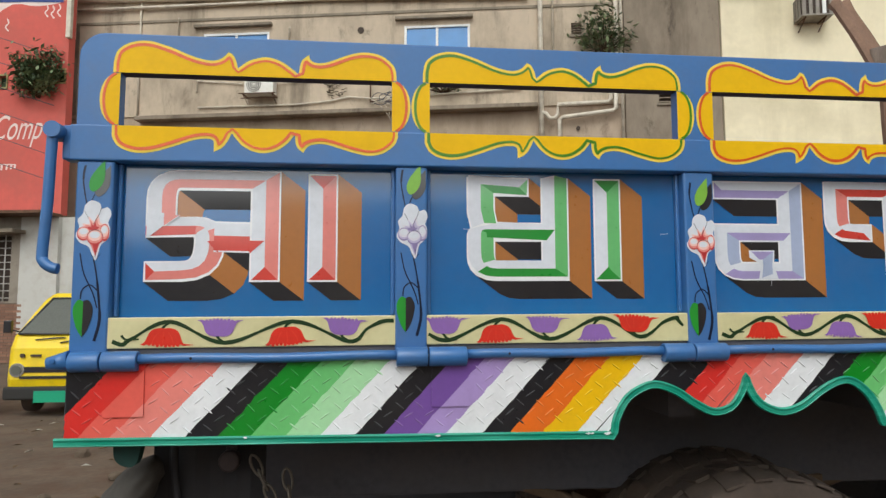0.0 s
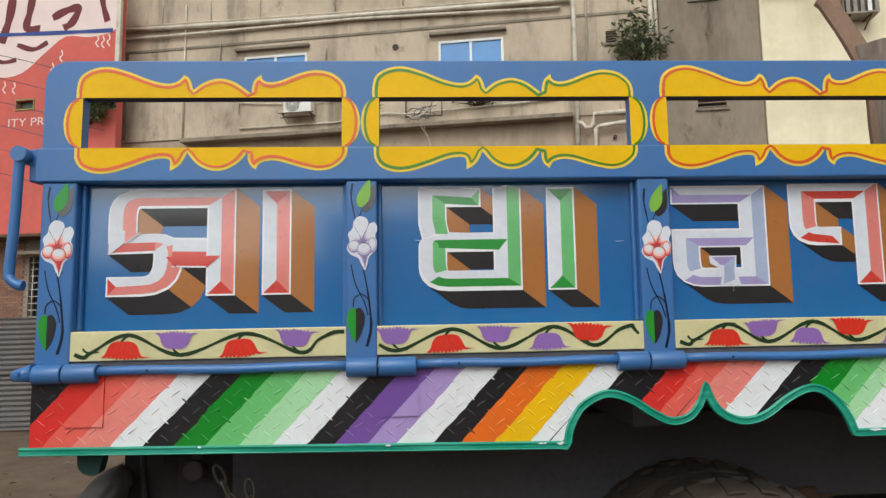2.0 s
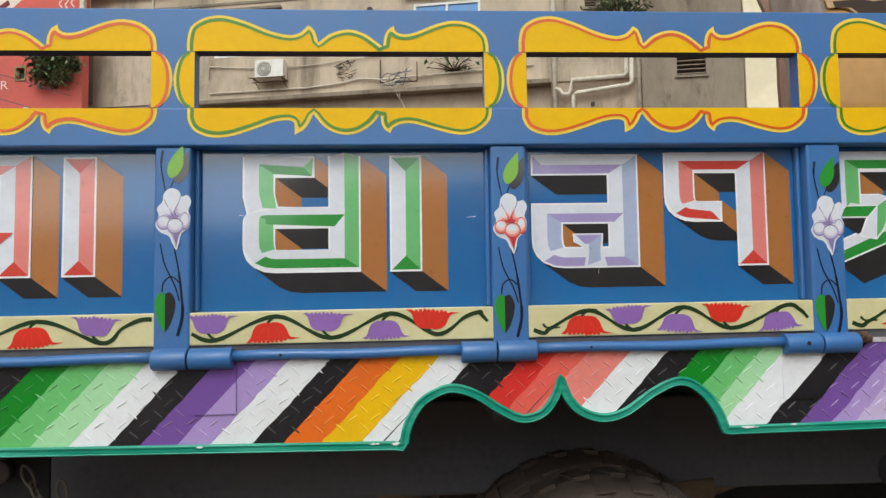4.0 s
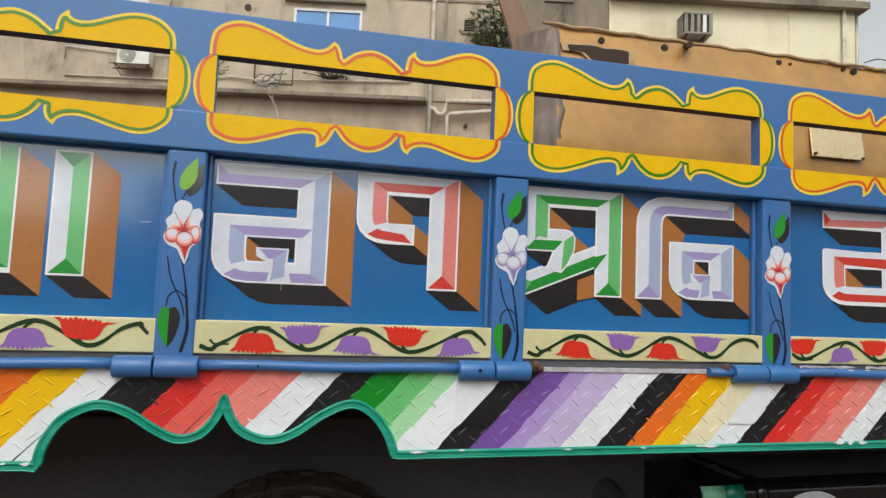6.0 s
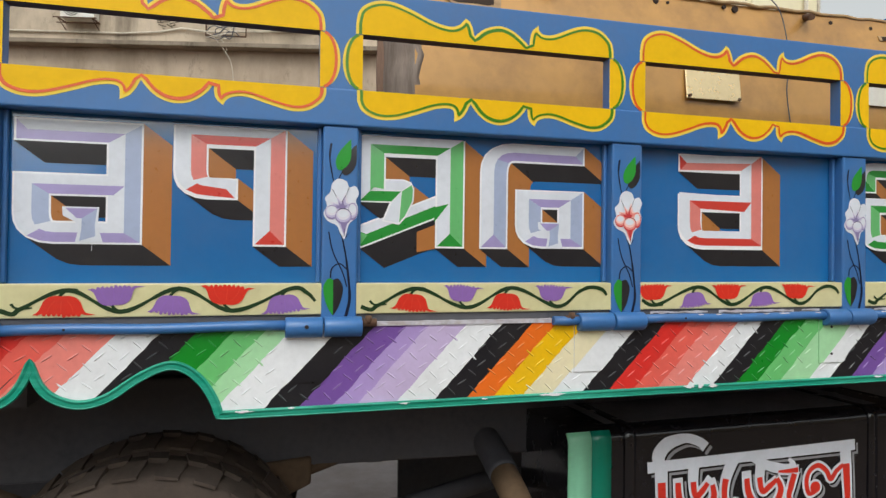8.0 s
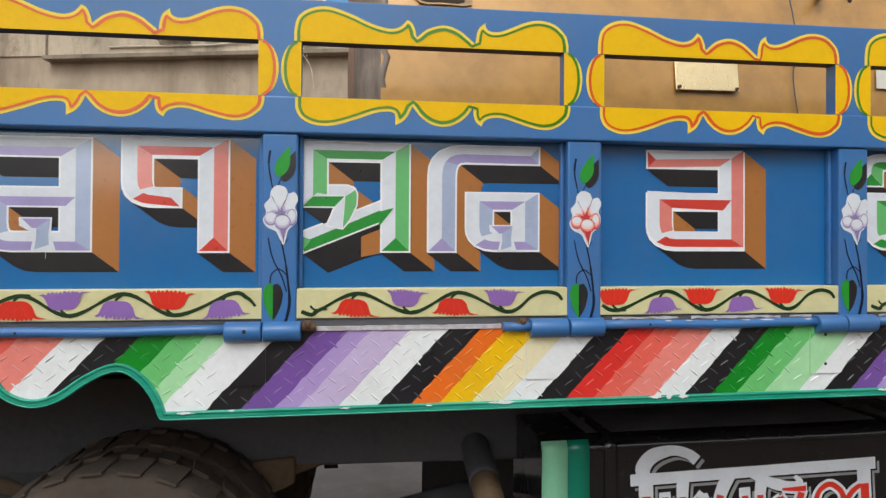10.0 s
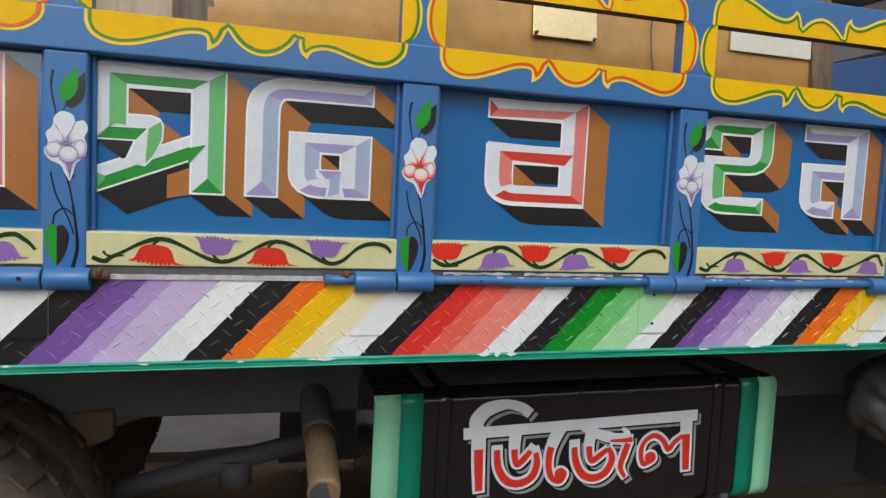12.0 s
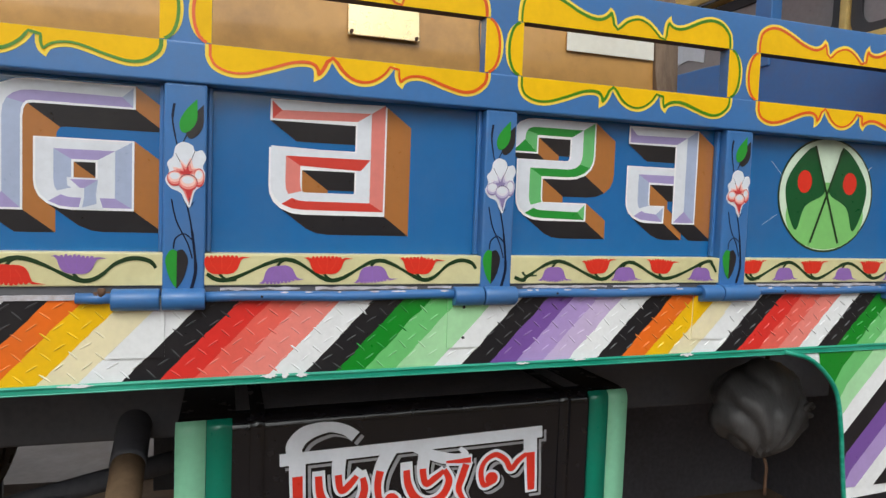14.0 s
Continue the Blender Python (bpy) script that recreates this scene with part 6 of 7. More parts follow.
# ---- ground ----
GROUND = mat("dirt_ground", (98, 82, 68), rough=0.95, var=0.34, coarse=1.3, fine=16, bump=0.7, dirt=(84, 58, 42), dirt_amount=0.85, dirt_scale=2.2)
bm = bmesh.new()
cells = [-400, -120, -40] + [-14 + 1.0 * i for i in range(33)] + [45, 130, 400]
grid = [[bm.verts.new((x, y, 0.035 * noise.noise(Vector((x * 0.5, y * 0.5, 0))) - 0.02 if abs(x) < 20 and abs(y) < 20 else -0.02)) for y in cells] for x in cells]
for i in range(len(cells) - 1):
    for j in range(len(cells) - 1):
        bm.faces.new((grid[i][j], grid[i + 1][j], grid[i + 1][j + 1], grid[i][j + 1])).smooth = True
tagged(part("ground", bm, GROUND), "trodden brown dirt ground with litter", "ground", kind="structure")
# added pale slab on the far side of the truck, standing in for lit ground
bm = bmesh.new()
slab_rim = [(1.2, 2.45), (1.9, 2.40), (2.5, 2.50), (2.75, 3.4), (2.7, 4.2), (1.1, 4.1)]
top = [bm.verts.new((x, y, 0.030)) for x, y in slab_rim]
low = [bm.verts.new((x, y, -0.06)) for x, y in slab_rim]
bm.faces.new(top)
for k in range(len(slab_rim)):
    bm.faces.new((low[k], low[(k + 1) % len(slab_rim)], top[(k + 1) % len(slab_rim)], top[k]))
tagged(part("pavement", bm, mat("pale_cement", (142, 137, 139), rough=0.9, var=0.2, coarse=2, fine=20, bump=0.3, dirt=(110, 98, 90), dirt_amount=0.5, dirt_scale=1.5)), "pale slab in place of lit ground beyond the truck", "pavement", kind="structure")
rng = random.Random(11)
bm = bmesh.new()
for k in range(300):
    x, y = (rng.uniform(-8, -1), rng.uniform(2, 12)) if k < 260 else (rng.uniform(1.5, 6), rng.uniform(0.2, 4))
    z, s, t = 0.012, rng.uniform(0.02, 0.07), rng.uniform(0, 6.28)
    c, d = s * math.cos(t), s * math.sin(t)
    pts = [bm.verts.new((x + c, y + d, z)), bm.verts.new((x - d * 0.5, y + c * 0.5, z + 0.02)), bm.verts.new((x - c, y - d, z + 0.008)), bm.verts.new((x + d * 0.5, y - c * 0.5, z + 0.015))]
    bm.faces.new(pts).material_index = 0 if k % 5 else 1
tagged(part("litter", bm, [mat("dead_leaf", (104, 84, 60), rough=0.9, var=0.3), mat("scrap", (176, 170, 158), rough=0.7)]), "scattered dry leaves and scraps on the dirt", "litter", kind="stuff")
STONE = mat("rubble", (96, 82, 68), rough=0.9, var=0.2, bump=0.4)
for k, (x, y, s) in enumerate(((2.75, 1.15, 0.045), (2.60, 0.85, 0.04), (4.25, 0.72, 0.025), (4.45, 0.50, 0.04), (-2.3, 4.6, 0.06), (-3.0, 5.6, 0.07), (-2.6, 3.9, 0.05))):
    bm = bmesh.new()
    bmesh.ops.create_icosphere(bm, subdivisions=2, radius=s)
    for v in bm.verts:
        v.co = v.co * (1 + 0.35 * noise.noise(v.co * 14 + Vector((k, 0, 0)))) + Vector((x, y, s * 0.35))
        v.co.z *= 0.75
    tagged(part("stone", bm, STONE), "small grey-brown stone lying on the dirt", "stone", "stones on the ground")

# ---- apartment building behind ----
BX, BY, BTURN = 1.0, 17.9, -10.9


def local_thing(name, label, category, at=(0, 0, 0), kind=""):
    ob = new(name)
    ob.matrix_basis = pose(BX, BY, 0, 0, 0, BTURN) @ pose(*at)
    return tagged(ob, label, category, kind=kind)


def lpart(name, bm, material, parent, label="", **kw):
    ob = part(name, bm, material, None, label, **kw)
    ob.parent = parent
    return ob


PLASTER = mat("grey_plaster", (204, 186, 164), rough=0.92, var=0.10, coarse=0.5, fine=5, bump=0.25, dirt=(98, 87, 74), dirt_amount=0.7, dirt_scale=0.5, stretch=(1, 1, 0.6), streak=0.75, mould=0.5)
PLASTER_DARK = mat("stained_plaster", (150, 136, 120), rough=0.95, var=0.2, coarse=0.6, fine=6, bump=0.4, dirt=(80, 68, 56), dirt_amount=0.75, dirt_scale=0.6, stretch=(1, 1, 0.4), streak=0.6, mould=0.7)
CREAM_WALL = mat("cream_plaster", (242, 229, 198), rough=0.9, var=0.05, coarse=0.4, fine=6, bump=0.15, dirt=(190, 176, 140), dirt_amount=0.5, dirt_scale=0.5, streak=0.3)
CONCRETE = mat("ledge_concrete", (150, 138, 122), rough=0.95, var=0.2, coarse=1, fine=9, bump=0.4, dirt=(70, 60, 50), dirt_amount=0.8, dirt_scale=1.0, streak=0.5)
PIPE = mat("pale_pipe", (214, 204, 188), rough=0.55, var=0.12, coarse=2, dirt=(130, 112, 92), dirt_amount=0.6, dirt_scale=3)
WFRAME = mat("window_frame", (236, 236, 234), rough=0.45, var=0.06)
PANE = mat("blue_pane", (72, 140, 206), rough=0.06, var=0.12, coarse=0.7, fine=3, bump=0.02, spec=0.8)
VENT = mat("vent_dark", (70, 58, 50), rough=0.8, var=0.2)
GREENS = [mat("leaf_dark", (84, 100, 72), rough=0.6, var=0.3, coarse=3), mat("leaf_mid", (128, 142, 104), rough=0.6, var=0.3, coarse=3)]
building = local_thing("apartment_building", "weathered grey plaster apartment building with blue windows and pipes", "building")
WINDOWS = [(-6.42, -4.32, 8.85, 10.08), (-0.11, 1.88, 8.85, 10.09), (-6.35, -4.30, 12.0, 13.4), (-0.08, 1.88, 12.0, 13.4), (7.35, 8.13, 7.44, 8.05), (7.28, 8.02, 10.69, 11.35), (4.89, 5.20, 9.62, 10.0)]
at_wall = lambda x, z, d: (x, d, z)
bm = bmesh.new()
cut_wall(bm, [-15.0, -10.76, 6.4], [7.5, 17.0], [w for w in WINDOWS if w[1] < 6.4], at_wall, 0.3)
lpart("wall", bm, PLASTER, building)
bm = bmesh.new()
cut_wall(bm, [-15.0, 6.4], [0.0, 7.5], [], lambda x, z, d: (x, d + 0.05, z), 0.3)
lpart("lower_wall", bm, mat("pale_plaster", (188, 168, 148), rough=0.92, var=0.08, coarse=0.5, fine=7, bump=0.3, dirt=(126, 108, 90), dirt_amount=0.6, dirt_scale=0.7, stretch=(1, 1, 0.5), streak=0.5, mould=0.6), building)
bm = bmesh.new()
cut_wall(bm, [6.4, 9.12], [0.0, 17.0], [w for w in WINDOWS if w[0] > 6.4], lambda x, z, d: (x, d - 0.12, z), 0.4)
lpart("wall", bm, PLASTER_DARK, building)
bm = bmesh.new()
v = box(bm, -8.4, 3.86, -0.34, 0.02, 7.36, 7.49)
for p in v:
    p.co.z += 0.007 * p.co.x
lpart("ledge", bm, PLASTER_DARK, building, bevel=0.02)
bm = bmesh.new()
box(bm, -10.76, 6.4, -0.03, 0.3, 10.50, 10.58)
box(bm, -10.76, -10.5, -0.03, 0.3, 7.6, 10.50)
lpart("string_course", bm, CONCRETE, building)
for k, (x0, x1, z0, z1) in enumerate(WINDOWS):
    d = -0.12 if x0 > 6.4 else 0.0
    if x1 - x0 < 1.0:
        bm = bmesh.new()
        box(bm, x0, x1, d + 0.16, d + 0.20, z0, z1)
        win = lpart("ventilator", bm, VENT, building, "dark louvred ventilator")
        bm = bmesh.new()
        for j in range(5):
            zz = z0 + (z1 - z0) * (j + 0.5) / 5
            box(bm, x0, x1, d + 0.04, d + 0.14, zz - 0.012, zz + 0.012)
        lpart("louvre", bm, PLASTER_DARK, win)
        bm = bmesh.new()
        box(bm, x0 - 0.06, x1 + 0.06, d - 0.06, d + 0.05, z0 - 0.07, z0)
        lpart("sill", bm, CONCRETE, win)
        continue
    bm = bmesh.new()
    for a, b, c, e in ((x0, x1, z0, z0 + 0.07), (x0, x1, z1 - 0.07, z1), (x0, x0 + 0.07, z0 + 0.07, z1 - 0.07), (x1 - 0.07, x1, z0 + 0.07, z1 - 0.07), ((x0 + x1) / 2 - 0.035, (x0 + x1) / 2 + 0.035, z0 + 0.07, z1 - 0.07)):
        box(bm, a, b, 0.0, 0.12, c, e)
    win = lpart("window", bm, WFRAME, building)
    for a, b in ((x0 + 0.07, (x0 + x1) / 2 - 0.035), ((x0 + x1) / 2 + 0.035, x1 - 0.07)):
        bm = bmesh.new()
        box(bm, a, b, 0.05, 0.06, z0 + 0.07, z1 - 0.07)
        lpart("pane", bm, PANE, win)
    bm = bmesh.new()
    box(bm, x0 - 0.27, x1 + 0.10, -0.16, 0.0, z1 + 0.17, z1 + 0.25)
    lpart("sunshade", bm, CONCRETE, win)


def run_pipe(pts, r=0.055, name="drain_pipe"):
    bm = bmesh.new()
    tube(bm, pts, r, 8)
    lpart(name, bm, PIPE, building)


run_pipe([(-10.7, -0.1, 11.28), (-4.2, -0.1, 11.13), (3.80, -0.1, 11.03), (3.92, -0.11, 11.00), (3.97, -0.12, 10.90), (3.97, -0.12, 5.0)], 0.075)
run_pipe([(-10.7, -0.1, 10.96), (-6.0, -0.1, 10.98), (-2.6, -0.1, 11.0), (3.6, -0.1, 10.80)], 0.05)
run_pipe([(-10.7, -0.08, 11.42), (-5.0, -0.08, 11.30), (3.6, -0.08, 11.16)], 0.02, "conduit")
for x, z0, z1 in ((-7.22, 10.0, 10.5), (-3.68, 9.7, 10.08)):
    run_pipe([(x, -0.05, z0), (x, -0.05, z1), (x + 0.06, -0.16, z1 + 0.05)], 0.022, "spigot")
for x in (-9.3, -7.6, -5.9, -3.4, -1.2, 0.9):
    run_pipe([(x, -0.02, 11.35), (x, -0.02, 13.0)], 0.018, "conduit")
run_pipe([(4.34, -0.06, 17), (4.34, -0.06, 8.2)], 0.03, "conduit")
run_pipe([(3.97, -0.14, 7.25), (4.10, -0.14, 7.22), (4.20, -0.14, 7.08), (4.36, -0.14, 7.08), (4.44, -0.14, 7.2), (4.46, -0.14, 7.48), (5.90, -0.14, 7.52), (5.98, -0.14, 7.60), (5.98, -0.14, 8.3), (6.18, -0.14, 8.5), (6.18, -0.14, 17)], 0.065)
run_pipe([(4.50, -0.14, 5.0), (4.50, -0.14, 7.04), (4.60, -0.14, 7.10), (6.02, -0.14, 7.26), (6.12, -0.14, 7.34), (6.12, -0.14, 8.2)], 0.065)
run_pipe([(6.30, -0.2, 17), (6.30, -0.2, 5.0)], 0.045, "conduit")
run_pipe([(-6.52, -0.05, 7.72), (-3.4, -0.05, 7.73), (-2.42, -0.06, 7.80), (-1.8, -0.06, 7.92), (-1.12, -0.10, 7.84), (3.4, -0.05, 8.02)], 0.028, "conduit")
run_pipe([(-6.57, -0.05, 8.20), (-6.55, -0.05, 8.57), (-5.11, -0.05, 8.43)], 0.020, "conduit")
run_pipe([(-4.0, -0.05, 8.40), (-3.0, -0.05, 8.44), (-1.7, -0.05, 8.56), (3.4, -0.05, 8.80)], 0.016, "conduit")
run_pipe([(-8.46, -0.05, 12), (-8.46, -0.05, 7.5)], 0.03, "conduit")
run_pipe([(-10.54, -0.3, 17), (-10.52, -0.3, 9.95)], 0.085)
for x, z in ((-1.45, 10.01), (5.04, 6.80)):
    bm = bmesh.new()
    cyl(bm, (x, -0.03, z), (x, 0.04, z), 0.10 if z > 8 else 0.06, 12)
    lpart("pipe_hole", bm, VENT, building)


def outdoor_unit(x, z, y):
    """Air conditioner on an iron bracket."""
    ac = local_thing("air_conditioner", "white outdoor air conditioner unit on a rusty wall bracket", "air conditioner", (x, y, z))
    bm = bmesh.new()
    box(bm, 0.04, 0.94, -0.42, -0.08, 0.0, 0.55)
    lpart("casing", bm, mat("ac_white", (232, 229, 222), rough=0.5, var=0.08, dirt=(160, 150, 130), dirt_amount=0.35), ac, bevel=0.02)
    bm = bmesh.new()
    cyl(bm, (0.34, -0.422, 0.27), (0.34, -0.428, 0.27), 0.225, 24)
    lpart("fan_grille", bm, mat("ac_grille", (136, 132, 126), rough=0.7, var=0.2), ac)
    for r in (0.08, 0.135, 0.19):
        bm = bmesh.new()
        tube(bm, [(0.34 + r * math.cos(t), -0.434, 0.27 + r * math.sin(t)) for t in (2 * math.pi * i / 20 for i in range(21))], 0.010, 5)
        lpart("grille_ring", bm, MATS["ac_white"], ac)
    bm = bmesh.new()
    cyl(bm, (0.34, -0.428, 0.27), (0.34, -0.440, 0.27), 0.045, 12)
    lpart("fan_hub", bm, MATS["ac_white"], ac)
    for xx in (0.02, 0.92):
        bm = bmesh.new()
        tube(bm, [(xx, -0.02, -0.02), (xx, -0.50, -0.02)], 0.022, 6)
        tube(bm, [(xx, -0.02, -0.22), (xx, -0.48, -0.03)], 0.014, 6)
        lpart("bracket", bm, RUST, ac)
    for y_, z_ in ((-0.50, -0.02), (-0.30, -0.10)):
        bm = bmesh.new()
        tube(bm, [(-0.10, y_, z_), (1.04, y_, z_)], 0.016, 6)
        lpart("bracket_bar", bm, RUST, ac)


outdoor_unit(-4.96, 8.00, 0.0)

# iron wall bracket with a tangle of old cable, and dry creeper on the wall
tangle = local_thing("cable_bracket", "rusty wall bracket with a tangle of grey cables", "bracket", (-1.12, -0.1, 7.72))
bm = bmesh.new()
tube(bm, [(0, 0, 0), (0, 0, 0.72)], 0.022, 6)
tube(bm, [(0, -0.02, 0.02), (1.14, -0.20, -0.06)], 0.022, 6)
tube(bm, [(1.14, -0.20, -0.06), (1.14, -0.18, 0.52)], 0.016, 6)
lpart("bracket", bm, RUST, tangle)
rng = random.Random(14)
for k in range(11):
    bm = bmesh.new()
    xa, xb = rng.uniform(0.0, 0.5), rng.uniform(0.55, 1.2)
    za, zb = rng.uniform(-0.12, 0.10), rng.uniform(-0.10, 0.42)
    tube(bm, smooth_line([(xa, -0.18, za), ((xa + xb) / 2 + rng.uniform(-0.2, 0.2), -0.26, rng.uniform(-0.20, 0.30)), (xb, -0.2, zb)], 5), 0.013, 5)
    lpart("cable", bm, PIPE if k % 4 == 0 else CHASSIS, tangle)
for pts in (((0.15, -0.15, 0.0), (0.45, -0.2, -0.30), (0.72, -0.12, -0.75), (0.80, -0.1, -1.35)), ((0.30, -0.15, 0.0), (0.55, -0.2, -0.25), (0.62, -0.15, -0.45))):
    bm = bmesh.new()
    tube(bm, smooth_line(pts, 5), 0.014, 5)
    lpart("cable", bm, PIPE, tangle)
creeper = local_thing("dry_creeper", "dry brown creeper clinging to the plaster wall", "creeper", (-2.2, -0.03, 7.82))
bm = bmesh.new()
for k in range(26):
    x, z = rng.uniform(-0.22, 0.20), rng.uniform(0.0, 0.62)
    tube(bm, [(x, -0.02, z), (x + rng.uniform(-0.16, 0.16), -0.06, z + rng.uniform(-0.05, 0.10)), (x + rng.uniform(-0.2, 0.2), -0.03, z + rng.uniform(-0.08, 0.12))], 0.012, 4)
lpart("twigs", bm, mat("dry_twig", (96, 84, 68), rough=0.95, var=0.25), creeper)


def window_unit(x, z, y):
    """Old air conditioner in a slatted cage on two struts."""
    ac = local_thing("air_conditioner", "grey slatted window air conditioner on the cream wall", "air conditioner", (x, y, z))
    cage = mat("ac_grey", (150, 142, 132), rough=0.6, var=0.2, dirt=(70, 60, 52), dirt_amount=0.6)
    bm = bmesh.new()
    box(bm, 0.04, 0.80, -0.50, 0.0, 0.03, 0.58)
    lpart("casing", bm, VENT, ac, bevel=0.01)
    for z0 in (0.0, 0.57):
        bm = bmesh.new()
        box(bm, 0.0, 0.84, -0.56, 0.0, z0, z0 + 0.045)
        lpart("cage_frame", bm, cage, ac)
    for k in range(5):
        bm = bmesh.new()
        box(bm, 0.02 + 0.18 * k, 0.115 + 0.18 * k, -0.55, -0.51, 0.045, 0.57)
        lpart("slat", bm, WFRAME if k == 3 else cage, ac)
    for k in range(3):
        bm = bmesh.new()
        box(bm, 0.0, 0.03, -0.42 + 0.16 * k, -0.34 + 0.16 * k, 0.045, 0.57)
        lpart("slat", bm, cage, ac)
    for xx in (0.12, 0.66):
        bm = bmesh.new()
        tube(bm, [(xx, -0.50, -0.02), (xx, 0.0, -0.02)], 0.022, 6)
        tube(bm, [(xx, -0.48, -0.03), (xx, 0.0, -0.26)], 0.018, 6)
        lpart("bracket", bm, RUST, ac)


# cream building
cream = local_thing("cream_building", "cream plastered building with a grey cornice", "building")
bm = bmesh.new()
box(bm, 9.14, 16.5, -0.2, 6.0, 0, 10.75)
lpart("wall", bm, CREAM_WALL, cream)
bm = bmesh.new()
box(bm, 9.14, 16.75, -0.55, 6.2, 10.75, 10.95)
lpart("cornice", bm, CONCRETE, cream)
bm = bmesh.new()
box(bm, 9.14, 16.5, -0.2, 6.0, 10.95, 12.2)
lpart("parapet", bm, PLASTER, cream)
bm = bmesh.new()
cyl(bm, (16.1, -0.32, 5.0), (16.1, -0.32, 12.0), 0.06, 8)
lpart("drain_pipe", bm, PIPE, cream)
bm = bmesh.new()
cyl(bm, (16.62, -0.1, 2.0), (16.62, -0.1, 14.0), 0.05, 8)
lpart("drain_pipe", bm, PIPE, cream)
bm = bmesh.new()
edge = [(14.5 + 0.05 * noise.noise(Vector((0, 0, 3.1 * z))) + 0.03 * noise.noise(Vector((0, 7, 9.0 * z))), z) for z in (0.15 * i for i in range(72))]
outline = edge + [(16.48, 10.65), (16.48, 0.0)]
f = [bm.verts.new((x, -0.23, z)) for x, z in outline]
g = [bm.verts.new((x, -0.20, z)) for x, z in outline]
bm.faces.new(f)
for k in range(len(f)):
    bm.faces.new((f[k], g[k], g[(k + 1) % len(f)], f[(k + 1) % len(f)]))
lpart("fresh_plaster", bm, mat("fresh_cream", (240, 230, 198), rough=0.9, var=0.05, coarse=0.6, fine=6, bump=0.15, dirt=(200, 184, 150), dirt_amount=0.4, dirt_scale=0.6), cream, "fresher cream plaster with a jagged edge")
window_unit(11.15, 9.63, -0.2)


# wild plants growing out of the walls
def wild_bush(x, z, y, rx, rz, n, seed, label):
    rng = random.Random(seed)
    bush = local_thing("wall_bush", label, "bush", (x, y, z))
    bm = bmesh.new()
    tips = []
    for k in range(9):
        t = math.pi * (0.08 + 0.84 * k / 8)
        tip = (rx * math.cos(t) * rng.uniform(0.6, 1), -0.3 * rng.random() - 0.1, rz * (0.2 + math.sin(t) * rng.uniform(0.8, 1.5)))
        tips.append(tip)
        tube(bm, [(0, 0.05, 0), (tip[0] * 0.4, tip[1] * 0.6, tip[2] * 0.5), tip], [0.03, 0.02, 0.006], 5)
    lpart("stem", bm, mat("twig", (84, 66, 48), rough=0.9, var=0.2), bush)
    bm = bmesh.new()
    for k in range(n):
        tip = rng.choice(tips)
        f = rng.uniform(0.35, 1.1)
        c = Vector((tip[0] * f + rng.gauss(0, rx * 0.16), tip[1] * f + rng.gauss(0, 0.12), tip[2] * f + rng.gauss(0, rz * 0.16)))
        d = Vector((rng.uniform(-1, 1), rng.uniform(-1, 0.3), rng.uniform(-0.7, 0.7))).normalized()
        w = d.cross(Vector((0, 0, 1))).normalized()
        l = rng.uniform(0.06, 0.12)
        a, b = c - d * l, c + d * l
        bm.faces.new([bm.verts.new(p) for p in (a, c + w * l * 0.45, b, c - w * l * 0.45)]).material_index = k % 2
    tagged(lpart("leaves", bm, GREENS, bush), kind="stuff")


wild_bush(5.80, 8.85, -0.1, 1.0, 0.95, 620, 3, "leafy green bush sprouting from the stained wall")
wild_bush(1.1, 7.95, -0.1, 0.9, 0.25, 70, 4, "thin dry weeds hanging on the wall above the ledge")

# ---- red painted building ----
RED_WALL = mat("red_wall", (212, 100, 90), rough=0.85, var=0.12, coarse=0.5, fine=5, bump=0.2, dirt=(176, 100, 90), dirt_amount=0.5, dirt_scale=0.8, streak=0.3)
SIGN_WHITE = mat("sign_white", (236, 214, 208), rough=0.8, var=0.08)
redb = local_thing("red_building", "red painted wall with white sign painting and small windows", "building", (0.12, 0, -0.53))
bm = bmesh.new()
small = [(-10.62, -10.36, 8.85, 9.22), (-12.5, -12.2, 8.75, 9.1), (-13.80, -13.20, 9.04, 9.31)]
cut_wall(bm, [-34.0, -10.28], [4.85, 13.0], small, lambda x, z, d: (x, d - 1.0, z), 0.3)
lpart("wall", bm, RED_WALL, redb)
for x0, x1, z0, z1 in small:
    bm = bmesh.new()
    box(bm, x0, x1, -0.85, -0.80, z0, z1)
    win = lpart("window", bm, mat("green_pane", (60, 84, 62), rough=0.2, var=0.2), redb)
    bm = bmesh.new()
    box(bm, x0 - 0.04, x1 + 0.04, -1.03, -0.98, z0 - 0.05, z0)
    box(bm, x0 - 0.04, x0, -1.03, -0.98, z0, z1)
    box(bm, x1, x1 + 0.04, -1.03, -0.98, z0, z1)
    box(bm, x0 - 0.04, x1 + 0.04, -1.03, -0.98, z1, z1 + 0.05)
    lpart("window_frame", bm, mat("olive_frame", (150, 140, 90), rough=0.6), win)
bm = bmesh.new()
box(bm, -10.32, -10.165, -1.14, -1.003, 10.18, 13.13)
lpart("corner_post", bm, PIPE, redb, "pale square downpipe on the corner of the red wall", bevel=0.02)
# white sign painting: readable words, plain bars and strokes
MAROON = mat("sign_maroon", (112, 48, 52), rough=0.8, var=0.1)
SIGN_BLUE = mat("sign_blue", (58, 78, 140), rough=0.8, var=0.1)


def sign(pts, w, material=SIGN_WHITE, y=-1.004, name="sign_stroke"):
    bm = bmesh.new()
    line = smooth_line(pts, 6)
    ribbon(bm, line, [w * (0.8 + 0.3 * abs(math.sin(i * 0.45))) for i in range(len(line))], y)
    lpart(name, bm, material, redb)


